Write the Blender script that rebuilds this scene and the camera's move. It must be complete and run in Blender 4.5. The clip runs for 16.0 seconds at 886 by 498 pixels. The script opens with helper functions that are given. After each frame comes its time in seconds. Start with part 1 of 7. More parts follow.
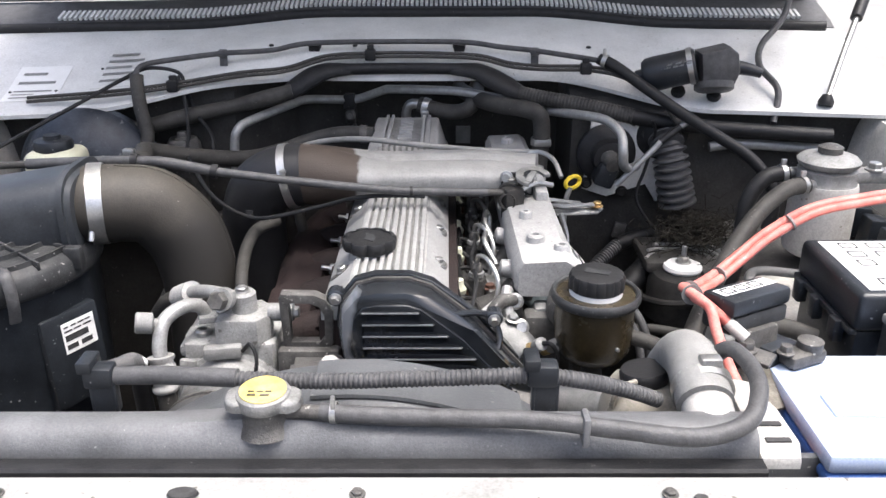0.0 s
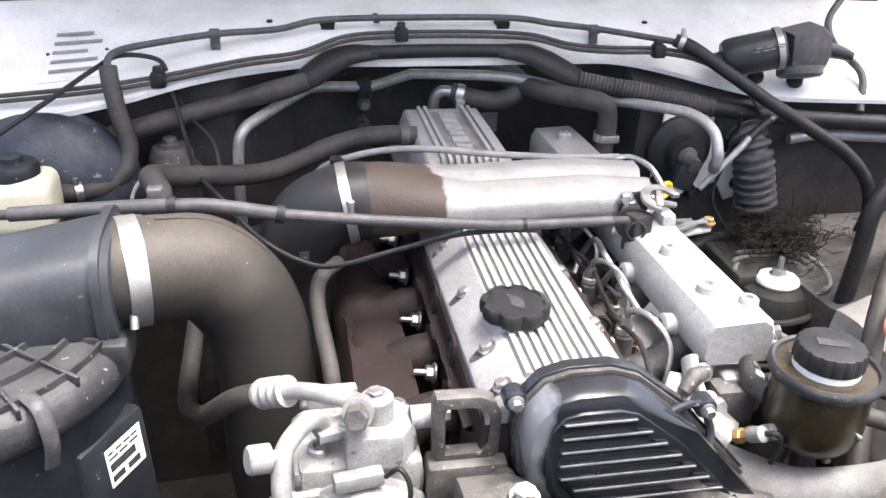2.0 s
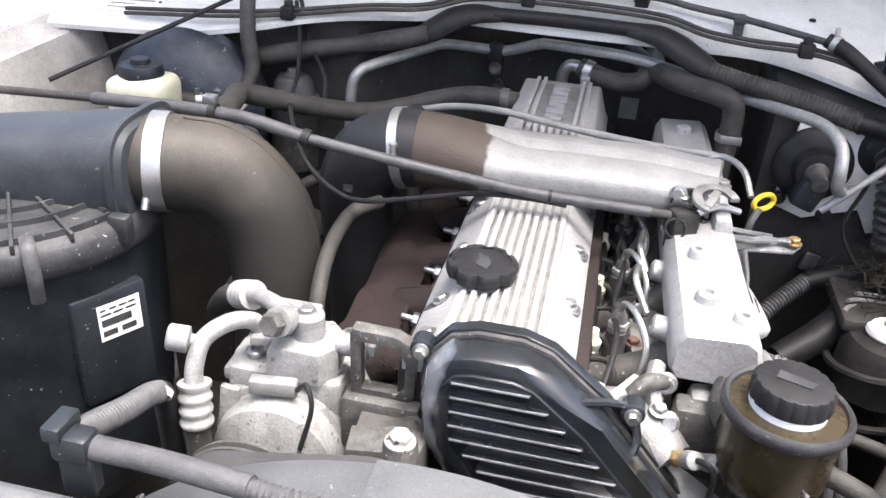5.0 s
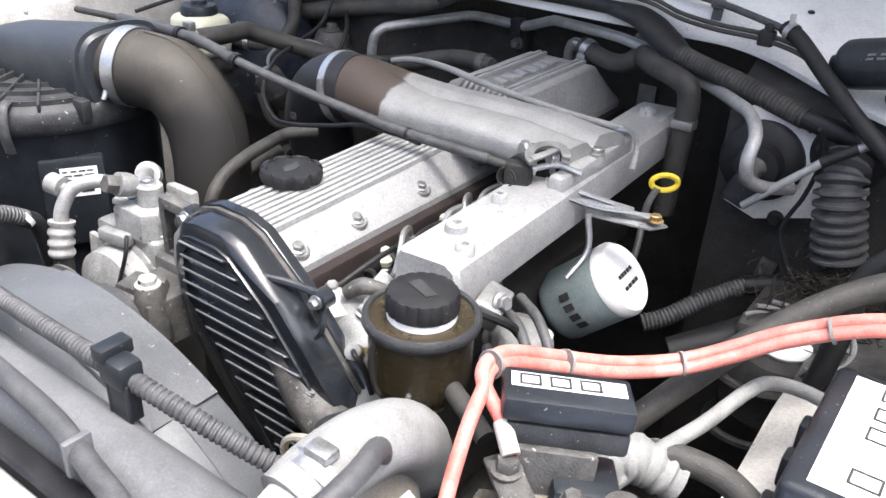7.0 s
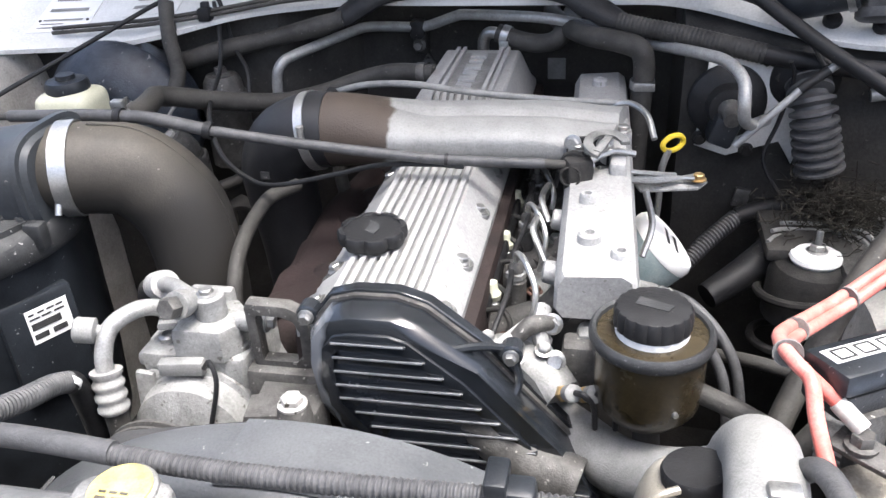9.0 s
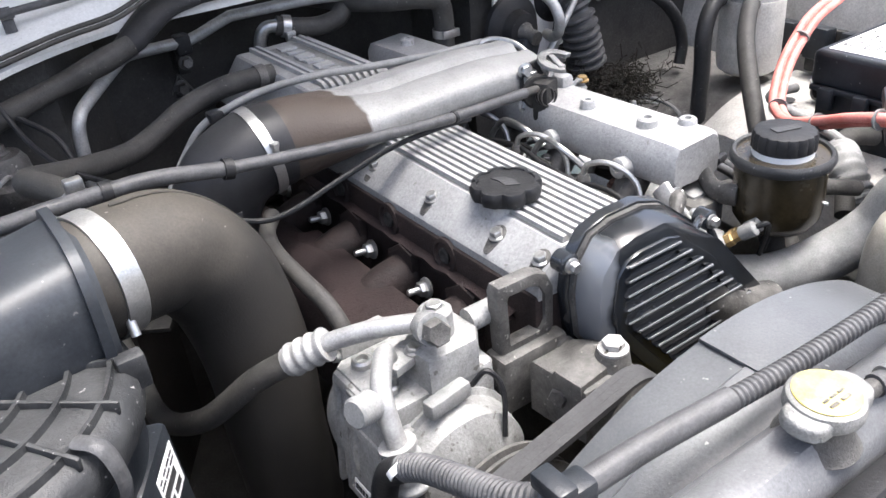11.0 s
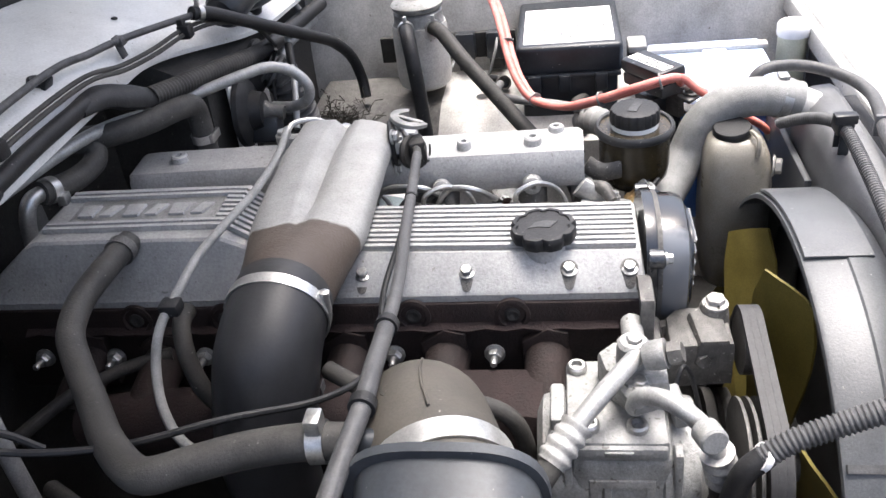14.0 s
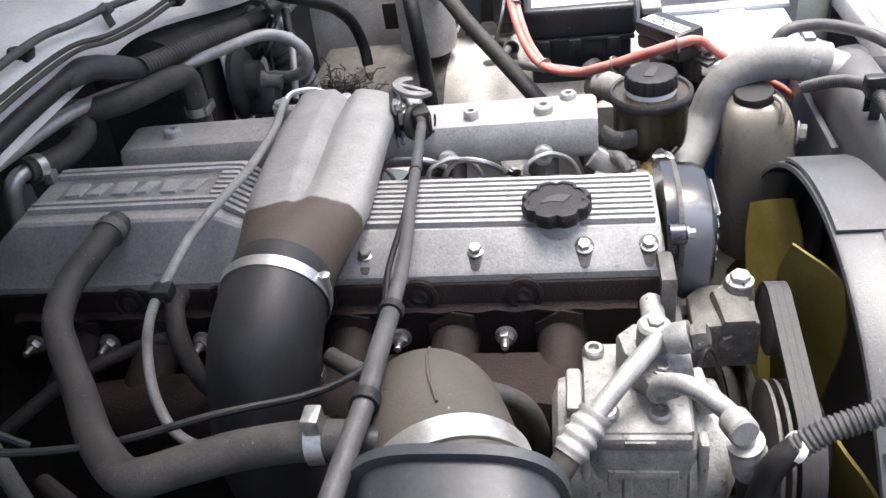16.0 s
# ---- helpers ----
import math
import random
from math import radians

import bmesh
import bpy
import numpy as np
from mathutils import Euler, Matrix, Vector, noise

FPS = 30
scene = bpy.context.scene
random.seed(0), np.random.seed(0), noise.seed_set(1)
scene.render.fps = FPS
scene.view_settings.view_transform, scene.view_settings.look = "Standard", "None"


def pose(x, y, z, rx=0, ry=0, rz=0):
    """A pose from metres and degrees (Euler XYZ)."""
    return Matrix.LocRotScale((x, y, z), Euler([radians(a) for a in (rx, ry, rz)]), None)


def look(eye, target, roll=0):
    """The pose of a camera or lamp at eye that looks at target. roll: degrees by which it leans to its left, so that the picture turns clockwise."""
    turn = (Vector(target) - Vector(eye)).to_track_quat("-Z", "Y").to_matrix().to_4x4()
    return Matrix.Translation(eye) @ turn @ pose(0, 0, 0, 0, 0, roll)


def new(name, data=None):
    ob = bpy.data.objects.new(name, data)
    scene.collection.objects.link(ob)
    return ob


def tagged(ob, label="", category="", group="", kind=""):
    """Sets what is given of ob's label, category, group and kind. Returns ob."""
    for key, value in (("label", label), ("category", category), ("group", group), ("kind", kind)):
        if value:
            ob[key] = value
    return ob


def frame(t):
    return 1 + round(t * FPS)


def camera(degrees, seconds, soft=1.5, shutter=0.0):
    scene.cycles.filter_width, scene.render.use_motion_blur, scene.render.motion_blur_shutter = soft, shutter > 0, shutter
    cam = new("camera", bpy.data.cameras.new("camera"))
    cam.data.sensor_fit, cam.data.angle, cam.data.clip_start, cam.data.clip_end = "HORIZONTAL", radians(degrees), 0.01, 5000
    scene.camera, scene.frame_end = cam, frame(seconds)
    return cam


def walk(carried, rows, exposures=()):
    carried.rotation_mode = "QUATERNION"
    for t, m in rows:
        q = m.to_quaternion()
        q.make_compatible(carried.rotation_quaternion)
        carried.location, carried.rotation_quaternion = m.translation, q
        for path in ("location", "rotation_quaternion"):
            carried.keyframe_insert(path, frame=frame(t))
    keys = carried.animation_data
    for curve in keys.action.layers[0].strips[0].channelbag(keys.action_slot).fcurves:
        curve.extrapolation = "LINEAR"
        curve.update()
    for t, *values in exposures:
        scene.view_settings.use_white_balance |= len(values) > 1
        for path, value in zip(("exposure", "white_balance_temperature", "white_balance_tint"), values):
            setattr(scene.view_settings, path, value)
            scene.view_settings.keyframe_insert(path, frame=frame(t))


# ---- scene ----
cam = camera(55.9, 16.0)

PATH = [
    (0, (0.032, -0.968, 1.44), (0.022, 0.877, 0.669), -0.2),
    (0.5, (-0.119, -0.809, 1.442), (-0.035, 1.025, 0.647), -2.4),
    (1, (-0.222, -0.7, 1.456), (0.005, 1.072, 0.555), -0.5),
    (1.5, (-0.299, -0.673, 1.455), (0.044, 1.037, 0.476), -0.5),
    (2, (-0.28, -0.661, 1.462), (0.068, 1.086, 0.552), 2.1),
    (2.5, (-0.255, -0.647, 1.451), (0.035, 1.1, 0.523), 1.6),
    (3, (-0.234, -0.637, 1.446), (0.054, 1.111, 0.519), 1.0),
    (3.5, (-0.229, -0.636, 1.443), (0.052, 1.115, 0.519), 0.9),
    (4, (-0.21, -0.644, 1.423), (0.081, 1.088, 0.466), 3.5),
    (4.2, (-0.176, -0.649, 1.429), (-0.017, 1.108, 0.488), 3.9),
    (6.3, (0.415, -0.706, 1.434), (-0.38, 0.875, 0.501), 5.2),
    (6.5, (0.475, -0.674, 1.427), (-0.418, 0.856, 0.499), 5.3),
    (7, (0.562, -0.581, 1.41), (-0.438, 0.868, 0.462), 3.2),
    (7.5, (0.544, -0.612, 1.43), (-0.385, 0.921, 0.542), 3.6),
    (8, (0.443, -0.672, 1.437), (-0.355, 0.918, 0.524), 1.3),
    (8.2, (0.399, -0.687, 1.439), (-0.349, 0.907, 0.49), -0.3),
    (10.3, (-0.295, -0.66, 1.401), (0.242, 0.981, 0.392), -3.9),
    (10.5, (-0.359, -0.645, 1.404), (0.307, 0.962, 0.418), -4.4),
    (11, (-0.516, -0.551, 1.398), (0.414, 0.904, 0.389), -5.8),
    (11.5, (-0.637, -0.444, 1.411), (0.595, 0.76, 0.397), -4.4),
    (12, (-0.752, -0.336, 1.42), (0.639, 0.596, 0.326), -5.3),
    (12.5, (-0.812, -0.205, 1.432), (0.728, 0.561, 0.411), -6.5),
    (13, (-0.809, -0.111, 1.47), (0.779, 0.428, 0.38), -4.4),
    (13.5, (-0.826, -0.029, 1.513), (0.779, 0.437, 0.414), -9.6),
    (14, (-0.819, -0.003, 1.521), (0.819, 0.301, 0.415), -7.5),
    (14.5, (-0.798, -0.007, 1.513), (0.829, 0.307, 0.392), -7.6),
    (15, (-0.779, 0.004, 1.504), (0.829, 0.314, 0.356), -7.9),
    (15.5, (-0.773, 0.005, 1.502), (0.825, 0.324, 0.341), -8.4),
    (16, (-0.773, 0.005, 1.5), (0.82, 0.327, 0.335), -8.7),
]
EXPOSURES = [(0.0, 1.34, 6100, 10), (0.5, 1.85, 6250, 11), (1.5, 2.17, 6250, 12), (4.0, 2.17, 6250, 12), (6.5, 1.66, 6000, 9), (8.0, 1.7, 6000, 9), (10.5, 1.78, 6000, 9), (12.5, 1.9, 6100, 10), (14.0, 1.72, 6150, 10), (16.0, 1.6, 6150, 10)]
walk(cam, [(t, look(eye, target, roll)) for t, eye, target, roll in PATH], EXPOSURES)

# ---------------------------------------------------------------- light
world = bpy.data.worlds.new("sky")
scene.world = world
world.use_nodes = True
wn = world.node_tree.nodes
sky = wn.new("ShaderNodeTexSky")
sky.sky_type, sky.sun_disc = "NISHITA", False
sky.sun_elevation, sky.sun_rotation = radians(75.3), radians(114.4)
sky.air_density, sky.dust_density, sky.ozone_density = 0.8, 9.0, 0.3
world.node_tree.links.new(sky.outputs["Color"], wn["Background"].inputs["Color"])
wn["Background"].inputs["Strength"].default_value = 0.15
sun = new("sun", bpy.data.lights.new("sun", "SUN"))
sun.data.energy, sun.data.angle, sun.data.color = 1.45, radians(24), (1.0, 0.975, 0.94)
sun.matrix_world = look((1.1, -0.5, 4.6), (0, 0, 0))


# ---------------------------------------------------------------- materials
def material(name, base, rough=0.6, metal=0.0, other=None, scale=60, amount=0.5, bump=0.15, fine=500, spec=0.4, coat=0.0, side_tint=None, specks=None):
    """A surface with large stains, fine grain, uneven gloss and relief, in object space."""
    m = bpy.data.materials.new(name)
    m.use_nodes = True
    n, l = m.node_tree.nodes, m.node_tree.links
    b = n["Principled BSDF"]
    at = n.new("ShaderNodeTexCoord").outputs["Object"]
    big, small = n.new("ShaderNodeTexNoise"), n.new("ShaderNodeTexNoise")
    for tex, s, d in ((big, scale, 6), (small, fine, 3)):
        tex.inputs["Scale"].default_value, tex.inputs["Detail"].default_value = s, d
        tex.inputs["Roughness"].default_value = 0.65
        l.new(at, tex.inputs["Vector"])
    ramp = n.new("ShaderNodeValToRGB")
    ramp.color_ramp.elements[0].position, ramp.color_ramp.elements[1].position = 0.5 - 0.28 * amount, 0.5 + 0.35
    other = other or tuple(min(1, c * 1.5 + 0.02) for c in base)
    ramp.color_ramp.elements[0].color, ramp.color_ramp.elements[1].color = (*base, 1), (*other, 1)
    l.new(big.outputs["Fac"], ramp.inputs["Fac"])
    mix = n.new("ShaderNodeMix")
    mix.data_type, mix.blend_type = "RGBA", "OVERLAY"
    mix.inputs["Factor"].default_value = 0.42
    l.new(ramp.outputs["Color"], mix.inputs[6])
    l.new(small.outputs["Fac"], mix.inputs[7])
    colour = mix.outputs[2]
    if specks:
        dust, size, limit = specks
        spot = n.new("ShaderNodeTexNoise")
        spot.inputs["Scale"].default_value, spot.inputs["Detail"].default_value = size, 2
        l.new(at, spot.inputs["Vector"])
        lim = n.new("ShaderNodeMapRange")
        lim.inputs["From Min"].default_value, lim.inputs["From Max"].default_value = limit, limit + 0.05
        l.new(spot.outputs["Fac"], lim.inputs["Value"])
        dot = n.new("ShaderNodeMix")
        dot.data_type = "RGBA"
        l.new(lim.outputs["Result"], dot.inputs["Factor"])
        l.new(colour, dot.inputs[6])
        dot.inputs[7].default_value = (*dust, 1)
        colour = dot.outputs[2]
    if side_tint:
        tint, axis, edge, wide, soft = side_tint
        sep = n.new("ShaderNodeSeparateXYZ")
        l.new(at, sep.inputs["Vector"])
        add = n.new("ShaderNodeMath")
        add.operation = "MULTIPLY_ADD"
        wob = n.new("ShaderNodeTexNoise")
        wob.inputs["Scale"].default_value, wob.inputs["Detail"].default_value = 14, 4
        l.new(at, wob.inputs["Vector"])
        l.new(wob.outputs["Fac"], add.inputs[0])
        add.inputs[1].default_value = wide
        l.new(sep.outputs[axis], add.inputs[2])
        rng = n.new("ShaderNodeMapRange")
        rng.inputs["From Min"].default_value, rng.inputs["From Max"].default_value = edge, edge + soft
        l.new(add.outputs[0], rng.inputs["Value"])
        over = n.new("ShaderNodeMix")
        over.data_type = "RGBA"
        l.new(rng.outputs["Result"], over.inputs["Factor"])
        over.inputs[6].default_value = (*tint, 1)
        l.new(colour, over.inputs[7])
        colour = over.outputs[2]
        met = n.new("ShaderNodeMath")
        met.operation = "MULTIPLY"
        met.inputs[1].default_value = metal
        l.new(rng.outputs["Result"], met.inputs[0])
        l.new(met.outputs[0], b.inputs["Metallic"])
    l.new(colour, b.inputs["Base Color"])
    rr = n.new("ShaderNodeMapRange")
    rr.inputs["To Min"].default_value, rr.inputs["To Max"].default_value = max(0.05, rough - 0.15), min(1, rough + 0.15)
    l.new(big.outputs["Fac"], rr.inputs["Value"])
    l.new(rr.outputs["Result"], b.inputs["Roughness"])
    if not side_tint:
        b.inputs["Metallic"].default_value = metal
    b.inputs["Specular IOR Level"].default_value = spec
    b.inputs["Coat Weight"].default_value = coat
    bp = n.new("ShaderNodeBump")
    bp.inputs["Strength"].default_value, bp.inputs["Distance"].default_value = bump, 0.002
    l.new(small.outputs["Fac"], bp.inputs["Height"])
    l.new(bp.outputs["Normal"], b.inputs["Normal"])
    return m


ALU = material("cast_aluminium", (0.262, 0.262, 0.256), 0.5, 0.2, (0.425, 0.425, 0.416), 28, 1.0, 0.25, 300, specks=((0.22, 0.215, 0.2), 150, 0.68))
ALU_DUCT = material("duct_aluminium", (0.215, 0.215, 0.209), 0.6, 0.25, (0.37, 0.37, 0.36), 30, 1.0, 0.4, 330, side_tint=((0.062, 0.048, 0.038), 0, -0.075, 0.06, 0.006), specks=((0.27, 0.265, 0.255), 330, 0.6))
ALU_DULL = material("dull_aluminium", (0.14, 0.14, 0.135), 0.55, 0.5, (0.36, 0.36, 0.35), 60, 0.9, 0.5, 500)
ALU_COMP = material("compressor_aluminium", (0.15, 0.15, 0.146), 0.6, 0.25, (0.4, 0.4, 0.388), 45, 1.0, 0.45, 330, specks=((0.13, 0.125, 0.115), 130, 0.66))
STEEL = material("steel", (0.35, 0.35, 0.34), 0.38, 0.9, (0.55, 0.55, 0.54), 120, 0.6, 0.1)
PIPE = material("aluminium_pipe", (0.27, 0.27, 0.262), 0.45, 0.45, (0.46, 0.46, 0.45), 80, 0.6, 0.08)
CRIMP = material("crimped_sleeve_metal", (0.27, 0.265, 0.255), 0.5, 0.25, (0.48, 0.48, 0.465), 50, 0.9, 0.2)
BELT = material("worn_belt_rubber", (0.03, 0.03, 0.031), 0.6, 0.0, (0.065, 0.065, 0.066), 30, 0.9, 0.2, 400, spec=0.3)
BAND = material("clamp_band", (0.5, 0.5, 0.49), 0.35, 0.9, (0.7, 0.7, 0.68), 70, 0.6, 0.05)
IRON = material("rusty_iron", (0.0145, 0.0103, 0.01), 0.8, 0.1, (0.036, 0.0242, 0.0235), 26, 0.9, 0.7, 350, spec=0.25)
HEAD = material("cylinder_head_iron", (0.015, 0.0125, 0.012), 0.7, 0.2, (0.04, 0.0275, 0.0255), 25, 0.8, 0.6, 300, spec=0.25)
DARKMETAL = material("dark_metal", (0.017, 0.0168, 0.0165), 0.6, 0.2, (0.06, 0.057, 0.053), 45, 0.8, 0.4, 400, spec=0.25)
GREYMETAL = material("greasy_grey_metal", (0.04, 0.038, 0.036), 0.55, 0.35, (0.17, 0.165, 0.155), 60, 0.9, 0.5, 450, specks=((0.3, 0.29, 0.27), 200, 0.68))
BLACKCOVER = material("black_timing_cover", (0.0055, 0.0065, 0.008), 0.22, 0.0, (0.026, 0.03, 0.036), 16, 0.9, 0.08, 500, spec=0.6, coat=0.35, specks=((0.2, 0.2, 0.2), 260, 0.74))
# Black cover, tinted pale grey on its low-x flank up to a ragged edge.
FLANKCOVER = material("pale_flanked_timing_cover", (0.006, 0.007, 0.0085), 0.22, 0.0, (0.026, 0.03, 0.036), 16, 0.9, 0.06, 500, spec=0.6, coat=0.3, side_tint=((0.14, 0.149, 0.162), 0, -0.050, 0.05, 0.006))
COVERRIB = material("pale_rib_edge", (0.09, 0.095, 0.1), 0.4, 0.0, (0.26, 0.26, 0.27), 120, 0.8, 0.1)
PLASTIC = material("black_plastic", (0.006, 0.007, 0.0085), 0.35, 0.0, (0.03, 0.035, 0.042), 20, 0.9, 0.15, 450, specks=((0.24, 0.24, 0.235), 190, 0.715))
DUSTY = material("dusty_plastic", (0.010, 0.011, 0.012), 0.5, 0.0, (0.058, 0.059, 0.06), 34, 1.0, 0.4, 380, specks=((0.32, 0.31, 0.3), 200, 0.70))
RUBBER = material("dusty_rubber", (0.022, 0.0215, 0.02), 0.6, 0.0, (0.08, 0.076, 0.069), 34, 0.9, 0.3, 420, spec=0.3, specks=((0.2, 0.19, 0.175), 210, 0.72))
# Brown near the top, blending to a darker tint below about z 1.02.
BIGRUBBER = material("brown_dusted_rubber", (0.04, 0.0365, 0.031), 0.6, 0.0, (0.088, 0.079, 0.065), 14, 0.9, 0.16, 420, side_tint=((0.021, 0.0195, 0.0175), 2, 1.06, 0.08, 0.075), spec=0.35, specks=((0.24, 0.22, 0.2), 170, 0.73))
BLACKRUBBER = material("black_rubber", (0.007, 0.0072, 0.008), 0.5, 0.0, (0.026, 0.026, 0.027), 60, 0.8, 0.25, 400, spec=0.3, specks=((0.14, 0.135, 0.13), 230, 0.72))
GREYHOSE = material("faded_grey_hose", (0.15, 0.15, 0.145), 0.6, 0.0, (0.3, 0.3, 0.29), 40, 0.9, 0.4, 600)
GREYTUBE = material("grey_tube", (0.032, 0.032, 0.033), 0.5, 0.0, (0.11, 0.11, 0.112), 60, 0.9, 0.3, 450)
WHITE = material("white_paint", (0.52, 0.52, 0.5), 0.4, 0.0, (0.78, 0.78, 0.76), 12, 0.9, 0.06, 300, specks=((0.32, 0.3, 0.26), 120, 0.72))
DIRTYWHITE = material("dirty_white_paint", (0.26, 0.25, 0.225), 0.55, 0.0, (0.6, 0.59, 0.56), 16, 1.0, 0.2, 300, specks=((0.17, 0.155, 0.13), 60, 0.72))
GREYPAINT = material("faded_grey_paint", (0.065, 0.067, 0.07), 0.42, 0.0, (0.19, 0.193, 0.198), 13, 1.0, 0.25, 450, specks=((0.27, 0.27, 0.265), 260, 0.72))
SLAM = material("dusty_slam_paint", (0.17, 0.17, 0.165), 0.55, 0.0, (0.4, 0.4, 0.388), 9, 1.0, 0.2, 300, specks=((0.1, 0.095, 0.085), 90, 0.7))
SHROUD = material("shroud_plastic", (0.048, 0.051, 0.055), 0.4, 0.0, (0.125, 0.13, 0.135), 11, 1.0, 0.18, 450, specks=((0.26, 0.26, 0.25), 150, 0.72))
BULKHEAD = material("dark_bulkhead", (0.022, 0.0215, 0.0205), 0.7, 0.0, (0.07, 0.067, 0.062), 16, 0.9, 0.5, 220, spec=0.25, specks=((0.12, 0.11, 0.1), 140, 0.71))
SNOUT = material("satin_blue_black_plastic", (0.012, 0.0145, 0.0195), 0.4, 0.0, (0.06, 0.066, 0.072), 11, 1.0, 0.04, 300, specks=((0.14, 0.137, 0.13), 170, 0.72))
ELBOW = material("clean_black_rubber", (0.012, 0.0125, 0.014), 0.5, 0.0, (0.034, 0.034, 0.036), 14, 0.8, 0.1, 300, spec=0.4)
LIDDUST = material("dusty_steel_lid", (0.24, 0.235, 0.22), 0.65, 0.1, (0.5, 0.49, 0.465), 70, 1.0, 0.4, 300, specks=((0.05, 0.045, 0.035), 120, 0.62))
OLIVE = material("oily_olive_tank", (0.015, 0.012, 0.0065), 0.25, 0.0, (0.052, 0.04, 0.022), 18, 0.9, 0.1, 300)
GOLD = material("oily_steel_rim", (0.04, 0.034, 0.024), 0.35, 0.4, (0.26, 0.245, 0.21), 70, 1.0, 0.4, 400)
CREAM = material("cream_tank_plastic", (0.5, 0.5, 0.36), 0.4, 0.0, (0.62, 0.62, 0.5), 20, 0.8, 0.05)
TANK = material("stained_tank_plastic", (0.2, 0.183, 0.148), 0.32, 0.0, (0.37, 0.352, 0.312), 12, 0.8, 0.06)
YELLOW = material("yellow_plastic", (0.62, 0.45, 0.02), 0.4, 0.0, (0.72, 0.56, 0.06), 90, 0.6, 0.04)
FAN = material("yellow_fan_plastic", (0.115, 0.092, 0.018), 0.6, 0.0, (0.24, 0.195, 0.05), 16, 0.9, 0.1)
CAPLABEL = material("yellow_cap_label", (0.5, 0.39, 0.08), 0.35, 0.0, (0.58, 0.52, 0.26), 60, 0.7, 0.02)
RED = material("red_cable", (0.5, 0.09, 0.07), 0.42, 0.0, (0.72, 0.34, 0.29), 40, 0.9, 0.1, specks=((0.75, 0.55, 0.5), 90, 0.74))
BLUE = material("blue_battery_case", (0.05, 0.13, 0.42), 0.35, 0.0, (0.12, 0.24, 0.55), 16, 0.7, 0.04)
# Sun brightness is put into this paler blue of the battery top.
SUNLITBLUE = material("sunlit_blue_battery_lid", (0.42, 0.52, 0.74), 0.35, 0.0, (0.6, 0.68, 0.82), 12, 0.8, 0.04)
PAPER = material("paper_label", (0.74, 0.74, 0.72), 0.6, 0.0, (0.82, 0.82, 0.8), 40, 0.7, 0.03)
INK = material("black_ink", (0.02, 0.02, 0.02), 0.6, 0.0, (0.06, 0.06, 0.06), 90, 0.6, 0.02)
TEAL = material("teal_filter_can", (0.17, 0.22, 0.225), 0.45, 0.1, (0.32, 0.36, 0.36), 30, 0.8, 0.1)
GRIME = material("grimy_navy_paint", (0.006, 0.009, 0.017), 0.35, 0.1, (0.06, 0.07, 0.085), 30, 0.9, 0.4, 350, specks=((0.2, 0.2, 0.2), 120, 0.68))
RUST = material("rusty_brown_metal", (0.05, 0.026, 0.019), 0.8, 0.1, (0.15, 0.085, 0.065), 50, 1.0, 0.5, 350, spec=0.25)
BRASS = material("brass", (0.42, 0.28, 0.12), 0.45, 0.8, (0.55, 0.42, 0.22), 90, 0.7, 0.1)
TWIG = material("dry_twig", (0.012, 0.011, 0.009), 0.9, 0.0, (0.06, 0.055, 0.046), 60, 0.6, 0.2, spec=0.1)
GROUND = material("concrete_ground", (0.2, 0.195, 0.185), 0.85, 0.0, (0.3, 0.295, 0.28), 2.0, 0.8, 0.3, 60)
GLASS = material("tinted_glass", (0.02, 0.025, 0.025), 0.08, 0.0, (0.03, 0.035, 0.035), 5, 0.5, 0.0)


# ---------------------------------------------------------------- mesh helpers
def thing(name, label, category, group="", at=(0, 0, 0)):
    ob = new(name)
    ob.location = at
    ob.empty_display_size = 0.02
    return tagged(ob, label, category, group)


def link(name, bm, mat, parent=None, label="", smooth=40):
    bmesh.ops.recalc_face_normals(bm, faces=bm.faces)
    me = bpy.data.meshes.new(name)
    bm.to_mesh(me)
    bm.free()
    me.materials.append(mat)
    for p in me.polygons:
        p.use_smooth = True
    me.set_sharp_from_angle(angle=radians(smooth))
    ob = new(name, me)
    if parent is not None:
        top = parent
        off = Vector((0, 0, 0))
        while top is not None:
            off += top.location
            top = top.parent
        ob.location = -off
        ob.parent = parent
    if label:
        ob["label"] = label
    return ob


def part(name, bm, mat, parent, label="", smooth=40):
    return link(name, bm, mat, parent, label, smooth)


def solo(name, bm, mat, label, category, group="", kind="", smooth=40):
    return tagged(link(name, bm, mat, None, "", smooth), label, category, group, kind)


def spline(pts, steps=8):
    """Catmull-Rom through the points."""
    p = [Vector(q) for q in pts]
    p = [p[0] * 2 - p[1]] + p + [p[-1] * 2 - p[-2]]
    out = []
    for i in range(1, len(p) - 2):
        a, b, c, d = p[i - 1 : i + 3]
        for k in range(steps):
            t = k / steps
            out.append(0.5 * ((2 * b) + (c - a) * t + (2 * a - 5 * b + 4 * c - d) * t * t + (3 * b - a - 3 * c + d) * t ** 3))
    out.append(p[-2])
    return out


